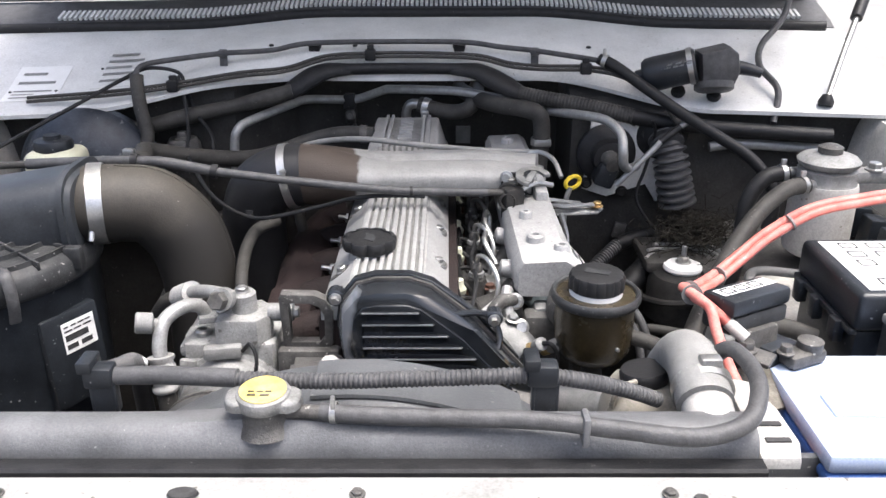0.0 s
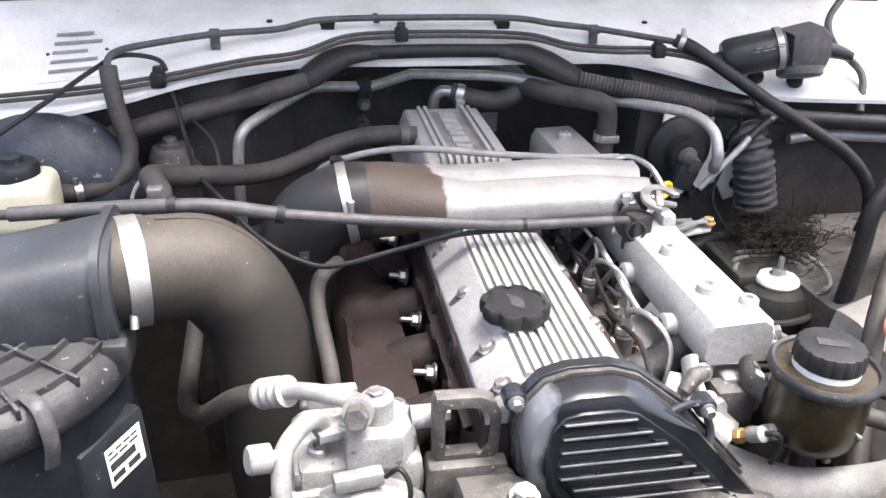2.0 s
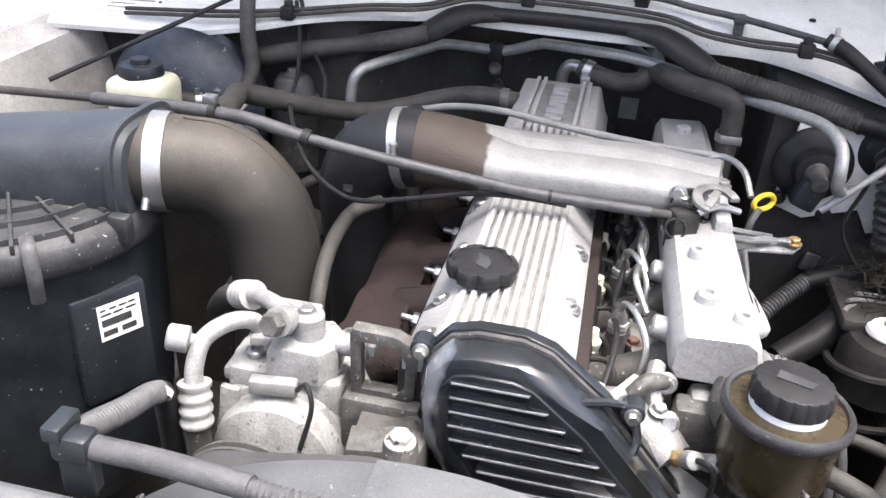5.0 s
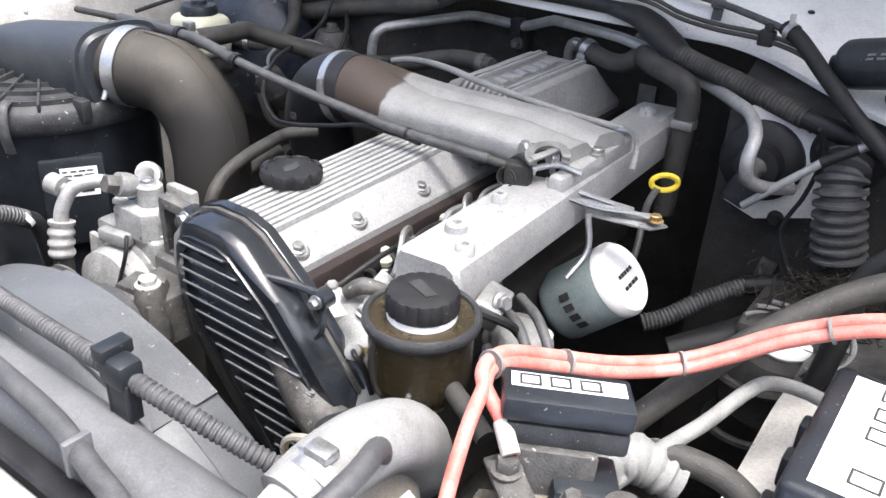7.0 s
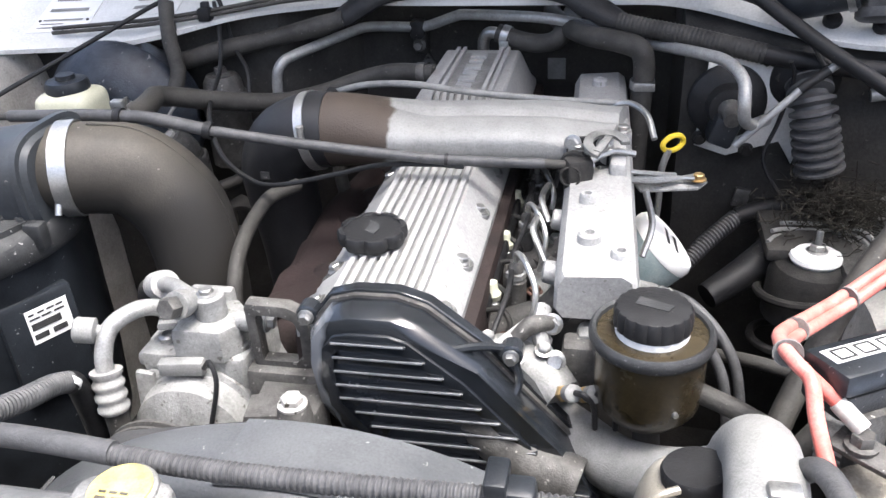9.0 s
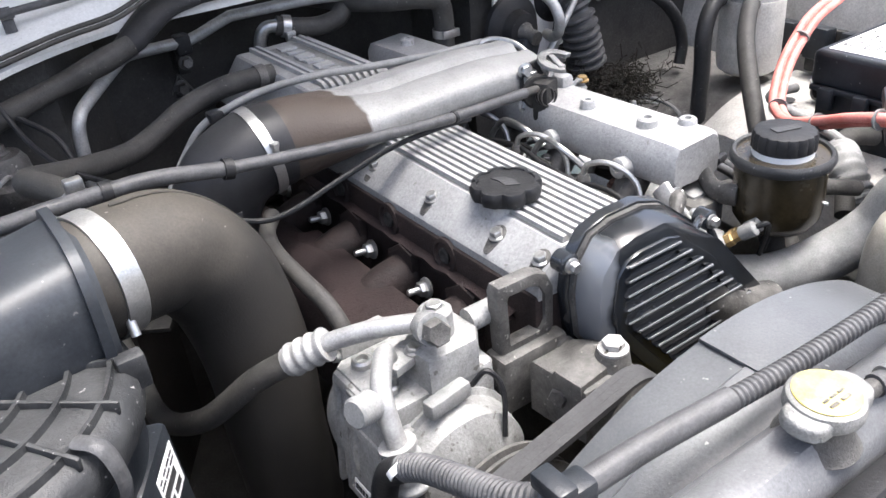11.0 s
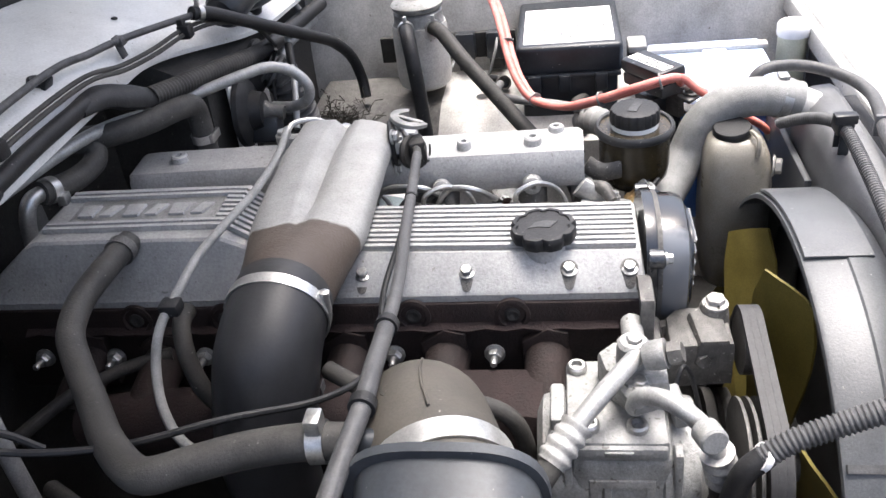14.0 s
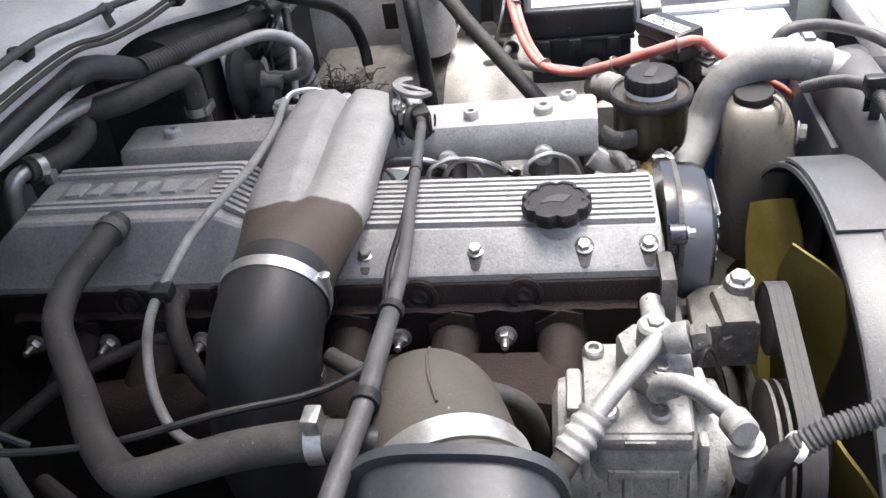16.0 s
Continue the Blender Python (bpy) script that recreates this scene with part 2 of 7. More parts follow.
def rings_of(path, radii, sides, bm, flat=1.0, up=None):
    n = len(path)
    tan = [(path[min(i + 1, n - 1)] - path[max(i - 1, 0)]).normalized() for i in range(n)]
    ref = Vector(up) if up else (Vector((0, 0, 1)) if abs(tan[0].z) < 0.9 else Vector((1, 0, 0)))
    u = (ref - tan[0] * ref.dot(tan[0])).normalized()
    rings = []
    for i in range(n):
        u = (u - tan[i] * u.dot(tan[i])).normalized()
        v = tan[i].cross(u)
        r = radii[i] if hasattr(radii, "__len__") else radii
        rings.append([bm.verts.new(path[i] + r * (math.cos(a) * v + flat * math.sin(a) * u)) for a in (2 * math.pi * k / sides for k in range(sides))])
    for a, b in zip(rings, rings[1:]):
        for k in range(sides):
            bm.faces.new((a[k], a[(k + 1) % sides], b[(k + 1) % sides], b[k]))
    bm.faces.new(rings[0][::-1])
    bm.faces.new(rings[-1])


def tube(pts, r, sides=12, steps=8, flat=1.0, up=None, bm=None):
    bm = bm or bmesh.new()
    path = spline(pts, steps)
    if hasattr(r, "__len__"):
        m = len(path) - 1
        q = [j / m * (len(r) - 1) for j in range(m + 1)]
        r = [r[int(a)] + (r[min(int(a) + 1, len(r) - 1)] - r[int(a)]) * (a - int(a)) for a in q]
    rings_of(path, r, sides, bm, flat, up)
    return bm


def corrugated(pts, r, pitch=0.0042, depth=0.12, sides=14, taper=0.0):
    """A ribbed tube: rings at equal steps along the line, high and low in turn."""
    fine = spline(pts, 24)
    length = [0.0]
    for a, b in zip(fine, fine[1:]):
        length.append(length[-1] + (b - a).length)
    count = int(length[-1] / pitch * 4)
    path, radii, j = [], [], 0
    for i in range(count + 1):
        s = length[-1] * i / count
        while j < len(length) - 2 and length[j + 1] < s:
            j += 1
        f = (s - length[j]) / max(1e-9, length[j + 1] - length[j])
        path.append(fine[j].lerp(fine[j + 1], f))
        radii.append(r * (1 - taper * i / count) * (1.0 if i % 4 < 2 else 1.0 - depth))
    bm = bmesh.new()
    rings_of(path, radii, sides, bm)
    return bm


def lathe(profile, place=Matrix(), sides=28, bm=None, wave=None):
    """Turns (radius, height) pairs about z. wave: (count, depth, first, last) scallops the rings first..last."""
    bm = bm or bmesh.new()
    rings = []
    for i, (r, z) in enumerate(profile):
        ring = []
        for k in range(sides):
            a = 2 * math.pi * k / sides
            rr = r
            if wave and wave[2] <= i <= wave[3]:
                rr = r * (1 - wave[1] * max(0.0, math.cos(a * wave[0])) ** 2)
            ring.append(bm.verts.new(place @ Vector((rr * math.cos(a), rr * math.sin(a), z))))
        rings.append(ring)
    for a, b in zip(rings, rings[1:]):
        for k in range(sides):
            bm.faces.new((a[k], a[(k + 1) % sides], b[(k + 1) % sides], b[k]))
    if profile[0][0] > 1e-6:
        bm.faces.new(rings[0][::-1])
    if profile[-1][0] > 1e-6:
        bm.faces.new(rings[-1])
    return bm


def box(size, place=Matrix(), bevel=0.003, bm=None, segs=2):
    bm = bm or bmesh.new()
    made = bmesh.ops.create_cube(bm, size=1.0, matrix=Matrix.Diagonal((*size, 1)))
    verts = made["verts"]
    if bevel:
        edges = list({e for v in verts for e in v.link_edges})
        got = bmesh.ops.bevel(bm, geom=edges, offset=bevel, segments=segs, affect="EDGES", profile=0.5)
        verts = list({v for f in got["faces"] for v in f.verts} | {v for v in verts if v.is_valid})
    bmesh.ops.transform(bm, matrix=place, verts=verts)
    return bm


def prism(outline, depth, place=Matrix(), bevel=0.0, bm=None, segs=2, hole=None):
    """An outline in x, y pushed up z by depth, with bevelled rims."""
    bm = bm or bmesh.new()
    low = [bm.verts.new((x, y, 0)) for x, y in outline]
    top = [bm.verts.new((x, y, depth)) for x, y in outline]
    n = len(outline)
    sides = [bm.faces.new((low[i], low[(i + 1) % n], top[(i + 1) % n], top[i])) for i in range(n)]
    if hole:
        low2 = [bm.verts.new((x, y, 0)) for x, y in hole]
        top2 = [bm.verts.new((x, y, depth)) for x, y in hole]
        for i in range(n):
            j = (i + 1) % n
            bm.faces.new((low2[i], top2[i], top2[j], low2[j]))
            bm.faces.new((low[i], low2[i], low2[j], low[j]))
            bm.faces.new((top[i], top[j], top2[j], top2[i]))
        verts = low + top + low2 + top2
    else:
        bm.faces.new(low[::-1])
        bm.faces.new(top)
        verts = low + top
    if bevel:
        edges = [e for e in {e for v in top for e in v.link_edges} if e.verts[0] in top and e.verts[1] in top]
        got = bmesh.ops.bevel(bm, geom=edges, offset=bevel, segments=segs, affect="EDGES", profile=0.5)
        verts = list({v for v in verts if v.is_valid} | {v for f in got["faces"] for v in f.verts})
    bmesh.ops.transform(bm, matrix=place, verts=verts)
    return bm


def along(a, b):
    """A pose at a whose z looks at b."""
    a, b = Vector(a), Vector(b)
    return Matrix.Translation(a) @ (b - a).to_track_quat("Z", "Y").to_matrix().to_4x4()


def facing(at, way, turn=0):
    return along(at, Vector(at) + Vector(way)) @ pose(0, 0, 0, 0, 0, turn)


def hexhead(at, way=(0, 0, 1), r=0.008, h=0.007, flange=True, bm=None, turn=10):
    bm = bm or bmesh.new()
    m = facing(at, way, turn)
    if flange:
        lathe([(r * 1.35, 0), (r * 1.35, h * 0.2), (r, h * 0.32)], m, 16, bm)
    lathe([(r, h * 0.3), (r, h * 0.88), (r * 0.85, h), (r * 0.4, h * 0.97)], m, 6, bm)
    return bm


def band(at, way, r, width, thick=0.0016, sides=40, bm=None):
    """A flat hose band about a line."""
    bm = bm or bmesh.new()
    w = width / 2
    lathe([(r, -w), (r + thick, -w), (r + thick, w), (r, w), (r, -w)], facing(at, way), sides, bm)
    return bm


def clip_screw(at, way, bm):
    lathe([(0.004, -0.009), (0.004, 0.009)], facing(at, way), 10, bm)
    lathe([(0.0055, 0.009), (0.0055, 0.013), (0.004, 0.014)], facing(at, way), 6, bm)
    return bm


def bars(at, right, up, rows, mat, parent, w, h, seed=1, thick=0.0004):
    """Rows of plain printed bars on a label; rows are (height from the bottom, bar height, number of bars)."""
    rnd = random.Random(seed)
    right, up = Vector(right).normalized(), Vector(up).normalized()
    out = right.cross(up)
    bm = bmesh.new()
    for y, bh, n in rows:
        x, step = 0.06 * w, 0.88 * w / n
        for _ in range(n):
            ww = step * rnd.uniform(0.6, 0.85)
            c = Vector(at) + right * (x + ww / 2) + up * (y * h + bh * h / 2) + out * thick
            m = Matrix((right, up, out)).transposed().to_4x4()
            m.translation = c
            box((ww, bh * h, thick), m, 0, bm)
            x += step
    return part("print", bm, mat, parent, "rows of dark printed bars")


# ---------------------------------------------------------------- setting: ground and engine bay
bm = bmesh.new()
bmesh.ops.create_grid(bm, x_segments=8, y_segments=8, size=400)
solo("ground", bm, GROUND, "grey concrete ground under the car", "ground", kind="structure")


def smooth_step(a, b, x):
    t = min(1, max(0, (x - a) / (b - a)))
    return t * t * (3 - 2 * t)


def cowl_row(x):
    """The section of the scuttle panel at x, as (y, z) from its lip to the windscreen."""
    w = smooth_step(0.2, 0.5, abs(x))
    s = -0.14 * max(0, abs(x) - 0.45)
    mid = [(0.600, 1.130), (0.578, 1.131), (0.577, 1.138), (0.594, 1.172), (0.622, 1.187), (0.70, 1.204), (0.79, 1.221)]
    side = [(0.505, 1.092), (0.483, 1.093), (0.482, 1.100), (0.515, 1.112), (0.557, 1.124), (0.655, 1.166), (0.77, 1.201)]
    lift = 0.027 * math.exp(-((x + 0.42) / 0.13) ** 2)
    share = (1, 1, 1, 0.75, 0.6, 0.25, 0)
    return [(a[0] * (1 - w) + b[0] * w + s, a[1] * (1 - w) + b[1] * w + lift * f) for a, b, f in zip(mid, side, share)]


def sheet(rows, thick=0.0, bm=None):
    bm = bm or bmesh.new()
    grid = [[bm.verts.new(p) for p in row] for row in rows]
    faces = [bm.faces.new((a[i], a[i + 1], b[i + 1], b[i])) for a, b in zip(grid, grid[1:]) for i in range(len(a) - 1)]
    if thick:
        bmesh.ops.recalc_face_normals(bm, faces=faces)
        bmesh.ops.solidify(bm, geom=faces, thickness=thick)
    return bm


def capped(rows):
    """A sheet along the rows, closed by a face at each end."""
    bm = bmesh.new()
    grid = [[bm.verts.new(p) for p in row] for row in rows]
    for a, c in zip(grid, grid[1:]):
        for i in range(len(a) - 1):
            bm.faces.new((a[i], a[i + 1], c[i + 1], c[i]))
    bm.faces.new(grid[0])
    bm.faces.new(grid[-1][::-1])
    return bm


XS = [-0.90 + 0.02 * i for i in range(86)]
solo("scuttle_panel", sheet([[(x, y, z) for y, z in cowl_row(x)] for x in XS], 0.0015), WHITE,
     "white painted scuttle panel with a folded front lip", "panel", kind="structure")

# black weather strip and the grille below the windscreen
bm = bmesh.new()
tube([(x, cowl_row(x)[-1][0] + 0.004, cowl_row(x)[-1][1] + 0.006) for x in XS[::4]], 0.011, 10, 4, bm=bm)
solo("weather_strip", bm, BLACKRUBBER, "black rubber weather strip along the scuttle", "seal", kind="structure")
cowl_grille = thing("cowl_grille", "pale grey slotted air grille below the windscreen", "grille", at=(0, 0.83, 1.22))
rows = []
for x in XS:
    y, z = cowl_row(x)[-1]
    rows.append([(x, y + 0.012, z + 0.004), (x, y + 0.03, z + 0.014), (x, y + 0.12, z + 0.045)])
part("frame_panel", sheet(rows, 0.002), GREYTUBE, cowl_grille)
for i in range(150):
    x = -0.75 + i * 0.01
    y, z = cowl_row(x)[-1]
    part("slat", box((0.0058, 0.034, 0.006), Matrix.Translation((x, y + 0.05, z + 0.0245)) @ pose(0, 0, 0, 18), 0.0), WHITE, cowl_grille)
glass = [[(x, cowl_row(x)[-1][0] + a, cowl_row(x)[-1][1] + b) for a, b in ((0.11, 0.05), (0.5, 0.5))] for x in XS[::4]]
solo("windscreen", sheet(glass, 0.004), GLASS, "dark windscreen glass above the grille", "windscreen", kind="structure")

# bulkhead: recessed in the middle, forward on both sides
bm = bmesh.new()
line = [(-0.86, 0.50), (-0.36, 0.55), (-0.27, 0.70), (-0.1, 0.72), (0.18, 0.72), (0.255, 0.68), (0.262, 0.52), (0.50, 0.505), (0.86, 0.50)]
heights = [0.35, 0.6, 0.8, 0.95, 1.05, 1.085]
fine = []
for (a, b), (c, d) in zip(line, line[1:]):
    fine += [(a + (c - a) * k / 8, b + (d - b) * k / 8) for k in range(8)]
fine.append(line[-1])
rows = [[(x, y + 0.004 * math.sin(9 * x + 20 * z), min(z, cowl_row(x)[0][1] - 0.018 + 0.008 * z)) for z in heights] + [(x, max(y, cowl_row(x)[0][0] + 0.006), cowl_row(x)[0][1] - 0.004)] for x, y in fine]
solo("bulkhead_wall", sheet(rows, 0.004), BULKHEAD, "dark grimy bulkhead behind the engine", "wall", kind="structure")

# inner wings, undertray and the panels beside them
for side, mat, name in ((-1, DIRTYWHITE, "wing_wall_right"), (1, DIRTYWHITE, "wing_wall_left")):
    rows = []
    for k in range(26):
        y = -0.62 + 0.085 * k
        rise = 0.04 * k / 15
        rows.append([(side * 0.70, y, 0.35), (side * 0.705, y, 0.75), (side * 0.74, y, 0.93), (side * 0.765, y, 1.03 + rise), (side * 0.775, y, 1.055 + rise),
                     (side * 0.80, y, 1.06 + rise), (side * 0.815, y, 1.075 + rise), (side * 0.93, y, 1.07 + rise), (side * 0.985, y, 1.02 + rise), (side * 1.0, y, 0.8)])
    solo(name, sheet(rows, 0.002), mat, "white painted inner wing with dusty flange", "wall", kind="structure")
solo("undertray", box((1.5, 1.4, 0.01), Matrix.Translation((0, 0.05, 0.4)), 0.0), BULKHEAD, "dark dirty tray under the engine", "tray", kind="structure")
solo("crossmember", box((1.42, 0.06, 0.55), Matrix.Translation((0, -0.47, 0.66)), 0.01), DARKMETAL, "dark cross panel behind the grille", "panel", kind="structure")

# apron shelf on the battery side, with punched holes
def shelf_height(x, y):
    return 0.868 + 0.04 * smooth_step(0.44, 0.58, x) + 0.02 * math.exp(-((x - 0.5) ** 2 + (y - 0.17) ** 2) / 0.003)


# The panel is split at y 0.22; its rear takes a dark material.
for j0, j1, mat, name, words in ((0, 15, DIRTYWHITE, "apron_shelf", "dirty white pressed apron panel beside the engine"), (15, 25, GREYMETAL, "apron_shelf_rear", "dark rear part of the apron panel")):
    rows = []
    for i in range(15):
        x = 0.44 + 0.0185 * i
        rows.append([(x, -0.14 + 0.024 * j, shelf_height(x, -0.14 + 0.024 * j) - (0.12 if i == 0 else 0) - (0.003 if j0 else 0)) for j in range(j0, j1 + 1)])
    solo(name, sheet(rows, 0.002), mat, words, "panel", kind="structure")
for x, y in ((0.568, 0.146), (0.47, -0.03), (0.5, -0.055), (0.455, 0.06), (0.52, -0.02)):
    solo("drain_hole", lathe([(0.012 if x > 0.56 else 0.005, 0), (0.001, 0.0008)], Matrix.Translation((x, y, shelf_height(x, y) + 0.0015)), 14), INK, "dark hole punched in the apron panel", "hole", kind="structure")

# ---------------------------------------------------------------- radiator, slam panel, shroud
radiator = thing("radiator", "grey dusty radiator top tank with filler neck", "radiator", at=(0, -0.37, 0.6))
rows = []
for i in range(25):
    x = -0.42 + 0.03 * i
    b = 0.006 * math.exp(-((x + 0.127) / 0.06) ** 2)
    rows.append([(x, -0.315, 0.6), (x, -0.315, 0.985), (x, -0.322, 1.008), (x, -0.335, 1.018 + b), (x, -0.358, 1.020 + b), (x, -0.369, 1.013), (x, -0.373, 1.003), (x, -0.3745, 0.99), (x, -0.375, 0.6)])
part("top_tank", sheet(rows, 0.002), GREYPAINT, radiator)
neck_at = Vector((-0.127, -0.350, 1.018))
tilt = facing(neck_at, (0, -0.05, 1))
neck = part("filler_neck", lathe([(0.027, -0.004), (0.021, 0.004), (0.0185, 0.016), (0.0205, 0.020), (0.0205, 0.022)], tilt), GREYMETAL, radiator, "dull metal filler neck")
part("overflow_spout", tube([neck_at + Vector((0.02, -0.003, 0.013)), neck_at + Vector((0.05, -0.006, 0.013))], 0.0065, 10), GREYMETAL, neck)
radiator_cap = thing("filler_cap", "round radiator filler cap with a yellow printed label", "cap", at=(-0.127, -0.35, 1.04))
bm = lathe([(0.0225, 0.020), (0.0242, 0.0225), (0.0242, 0.0285), (0.0232, 0.0315), (0.0205, 0.033), (0.001, 0.033)], tilt, 36)
ear = [(-0.006, -0.0155), (0.004, -0.0145), (0.0095, -0.0105), (0.012, -0.004), (0.012, 0.004), (0.0095, 0.0105), (0.004, 0.0145), (-0.006, 0.0155)]
for a in (-6, 186):
    prism(ear, 0.0095, tilt @ pose(0, 0, 0, 0, 0, a) @ Matrix.Translation((0.0215, 0, 0.0205)), 0.0035, bm, 3)
part("metal_rim", bm, ALU_DULL, radiator_cap, "tarnished metal rim with two ears")
label_disc = part("label_disc", lathe([(0.0204, 0.0325), (0.0204, 0.0340), (0.0194, 0.0346), (0.001, 0.0346)], tilt, 36), CAPLABEL, radiator_cap, "worn yellow label disc")
p0 = tilt @ Vector((-0.013, -0.013, 0.0349))
bars(p0, tilt.to_3x3() @ Vector((1, 0, 0)), tilt.to_3x3() @ Vector((0, 1, 0)), [(0.1, 0.14, 2), (0.4, 0.1, 3)], GOLD, label_disc, 0.025, 0.018, 3)

# black rubber strip and white slam panel in front of the radiator
rows = [[(x, -0.376, 0.975), (x, -0.377, 0.998), (x, -0.380, 1.0005), (x, -0.394, 1.0005), (x, -0.3965, 0.998), (x, -0.3975, 0.975)] for x in (-0.62 + 0.04 * i for i in range(24))]
solo("slam_panel_seal", sheet(rows, 0.002), BLACKRUBBER, "black rubber seal strip in front of the radiator", "seal", kind="structure")
rows = [[(x, -0.3985, 0.97), (x, -0.3995, 0.995), (x, -0.402, 0.998), (x, -0.417, 0.998), (x, -0.420, 1.001), (x, -0.60, 0.995), (x, -0.64, 0.975), (x, -0.65, 0.7)] for x in (-0.8 + 0.05 * i for i in range(33))]
solo("slam_panel", sheet(rows, 0.002), SLAM, "white slam panel with dusty grey edge", "panel", kind="structure")
for i, (x, y, r) in enumerate(((-0.18, -0.428, 0.013), (0.233, -0.433, 0.006))):
    solo("slot_plug", lathe([(r, 0), (r * 0.9, 0.002), (r * 0.4, 0.001)], Matrix.Translation((x, y, 1.002)) @ Matrix.Diagonal((1, 0.6, 1, 1)), 20), INK, "dark oval opening in the slam panel", "opening", kind="structure")
for x in (-0.04, 0.21, -0.33):
    solo("slam_panel_bolt", hexhead((x, -0.428, 1.002), r=0.005, h=0.004), GREYMETAL, "small bolt on the white slam panel", "bolt", "slam panel bolts")

# side bracket with slots at the end of the radiator
side_bracket = thing("radiator_bracket", "dusty pale bracket with two slots beside the radiator", "bracket", at=(0.36, -0.3, 0.95))
part("plate", prism([(0.302, -0.374), (0.337, -0.374), (0.345, -0.35), (0.342, -0.30), (0.335, -0.25), (0.31, -0.24)], 0.012, Matrix.Translation((0, 0, 0.985)), 0.004), DIRTYWHITE, side_bracket)
for y in (-0.325, -0.35):
    part("slot", box((0.022, 0.006, 0.002), Matrix.Translation((0.325, y, 0.998)), 0.0), INK, side_bracket, "dark slot")

# fan shroud: a ring about the fan, joined to the radiator
SC = Vector((-0.06, 0, 0.66))
shroud = thing("fan_shroud", "dark grey plastic fan shroud arched over the fan", "shroud", at=(-0.06, -0.27, 0.66))


def shroud_ring(profile, a0, a1, steps):
    bm = bmesh.new()
    rows = []
    for k in range(steps + 1):
        a = radians(a0 + (a1 - a0) * k / steps)
        rows.append([(SC.x + r * math.cos(a), y, SC.z + r * math.sin(a)) for r, y in profile])
    return sheet(rows, 0.0025)


part("ring", shroud_ring([(0.342, -0.231), (0.347, -0.232), (0.349, -0.236), (0.350, -0.275)], 8, 172, 64), SHROUD, shroud)
part("rear_panel", shroud_ring([(0.349, -0.273), (0.352, -0.276), (0.351, -0.296), (0.340, -0.316)], 8, 172, 64), SHROUD, shroud, "stepped front half of the shroud")
part("raised_cap", shroud_ring([(0.3505, -0.2335), (0.3535, -0.2345), (0.3535, -0.3), (0.3505, -0.301)], 62, 96, 20), SHROUD, shroud, "raised top plate of the shroud")
part("seam_strip", shroud_ring([(0.3505, -0.234), (0.3525, -0.235), (0.3525, -0.3), (0.3505, -0.301)], 131, 132.2, 2), GREYTUBE, shroud, "pale seam strip")
for x0, x1 in ((-0.42, -0.3), (0.16, 0.42)):
    part("wing_panel", box((abs(x1 - x0), 0.010, 0.3), Matrix.Translation(((x0 + x1) / 2, -0.306, 0.80)), 0.003), SHROUD, shroud)
fan = thing("cooling_fan", "yellow plastic cooling fan behind the radiator", "fan", at=(0, -0.22, 0.74))
part("hub", lathe([(0.07, 0), (0.075, 0.01), (0.07, 0.035), (0.03, 0.04)], facing((SC.x, -0.200, SC.z), (0, -1, 0))), DARKMETAL, fan, "dark viscous hub")
for k in range(9):
    a = 2 * math.pi * k / 9 + 0.25
    rows = []
    for j in range(7):
        r = 0.07 + 0.039 * j
        w = (0.055 + 0.075 * j / 6) * (1 - 0.45 * (j / 6) ** 5)
        row = []
        for i in range(5):
            s = (i / 4 - 0.5) * w
            y = -0.230 - s * 0.40 + 0.004 * math.cos(i)
            ang = a + s * 0.92 / max(r, 0.05)
            row.append((SC.x + r * math.cos(ang), y, SC.z + r * math.sin(ang)))
        rows.append(row)
    part("blade", sheet(rows, 0.003), FAN, fan)

# ---------------------------------------------------------------- engine
engine = thing("engine_block", "dark grimy cast iron engine block and cylinder head", "engine", at=(-0.03, 0.25, 0.5))
part("block", box((0.2, 0.66, 0.36), Matrix.Translation((-0.03, 0.255, 0.68)), 0.012), DARKMETAL, engine)
part("cylinder_head", box((0.17, 0.75, 0.118), Matrix.Translation((-0.038, 0.297, 0.921)), 0.004), HEAD, engine, "rust-stained cylinder head")
for k in range(5):
    y = 0.061 + 0.107 * k
    boss = part("plug_boss", lathe([(0.021, -0.01), (0.019, 0.003), (0.015, 0.004), (0.013, 0.0), (0.001, 0.0)], facing((-0.122, y, 0.965), (-1, 0, 0.1)), 22), HEAD, engine)
    part("core_plug", lathe([(0.0085, -0.002), (0.0085, 0.003), (0.006, 0.004), (0.001, 0.002)], facing((-0.122, y, 0.965), (-1, 0, 0.1)), 18), DARKMETAL, boss)
rows = [[(-0.122, -0.05 + 0.02 * i, 0.945), (-0.131, -0.05 + 0.02 * i, 0.947 + 0.002 * math.sin(2.9 * i)), (-0.132, -0.05 + 0.02 * i, 0.951 + 0.002 * math.sin(2.9 * i)), (-0.122, -0.05 + 0.02 * i, 0.955)] for i in range(35)]
part("head_ledge", sheet(rows), IRON, engine, "uneven rust brown ledge along the head")

# valve cover: low ribbed front half, raised rear half
def cover_section(h, y, top0=-0.086, top1=0.006):
    return [(-0.119, y, 0.976), (-0.119, y, 0.988), (-0.116, y, 0.993), (top0 - 0.003, y, h - 0.003), (top0, y, h), (top1, y, h), (top1 + 0.003, y, h - 0.003), (0.031, y, 0.993), (0.034, y, 0.988), (0.034, y, 0.976)]


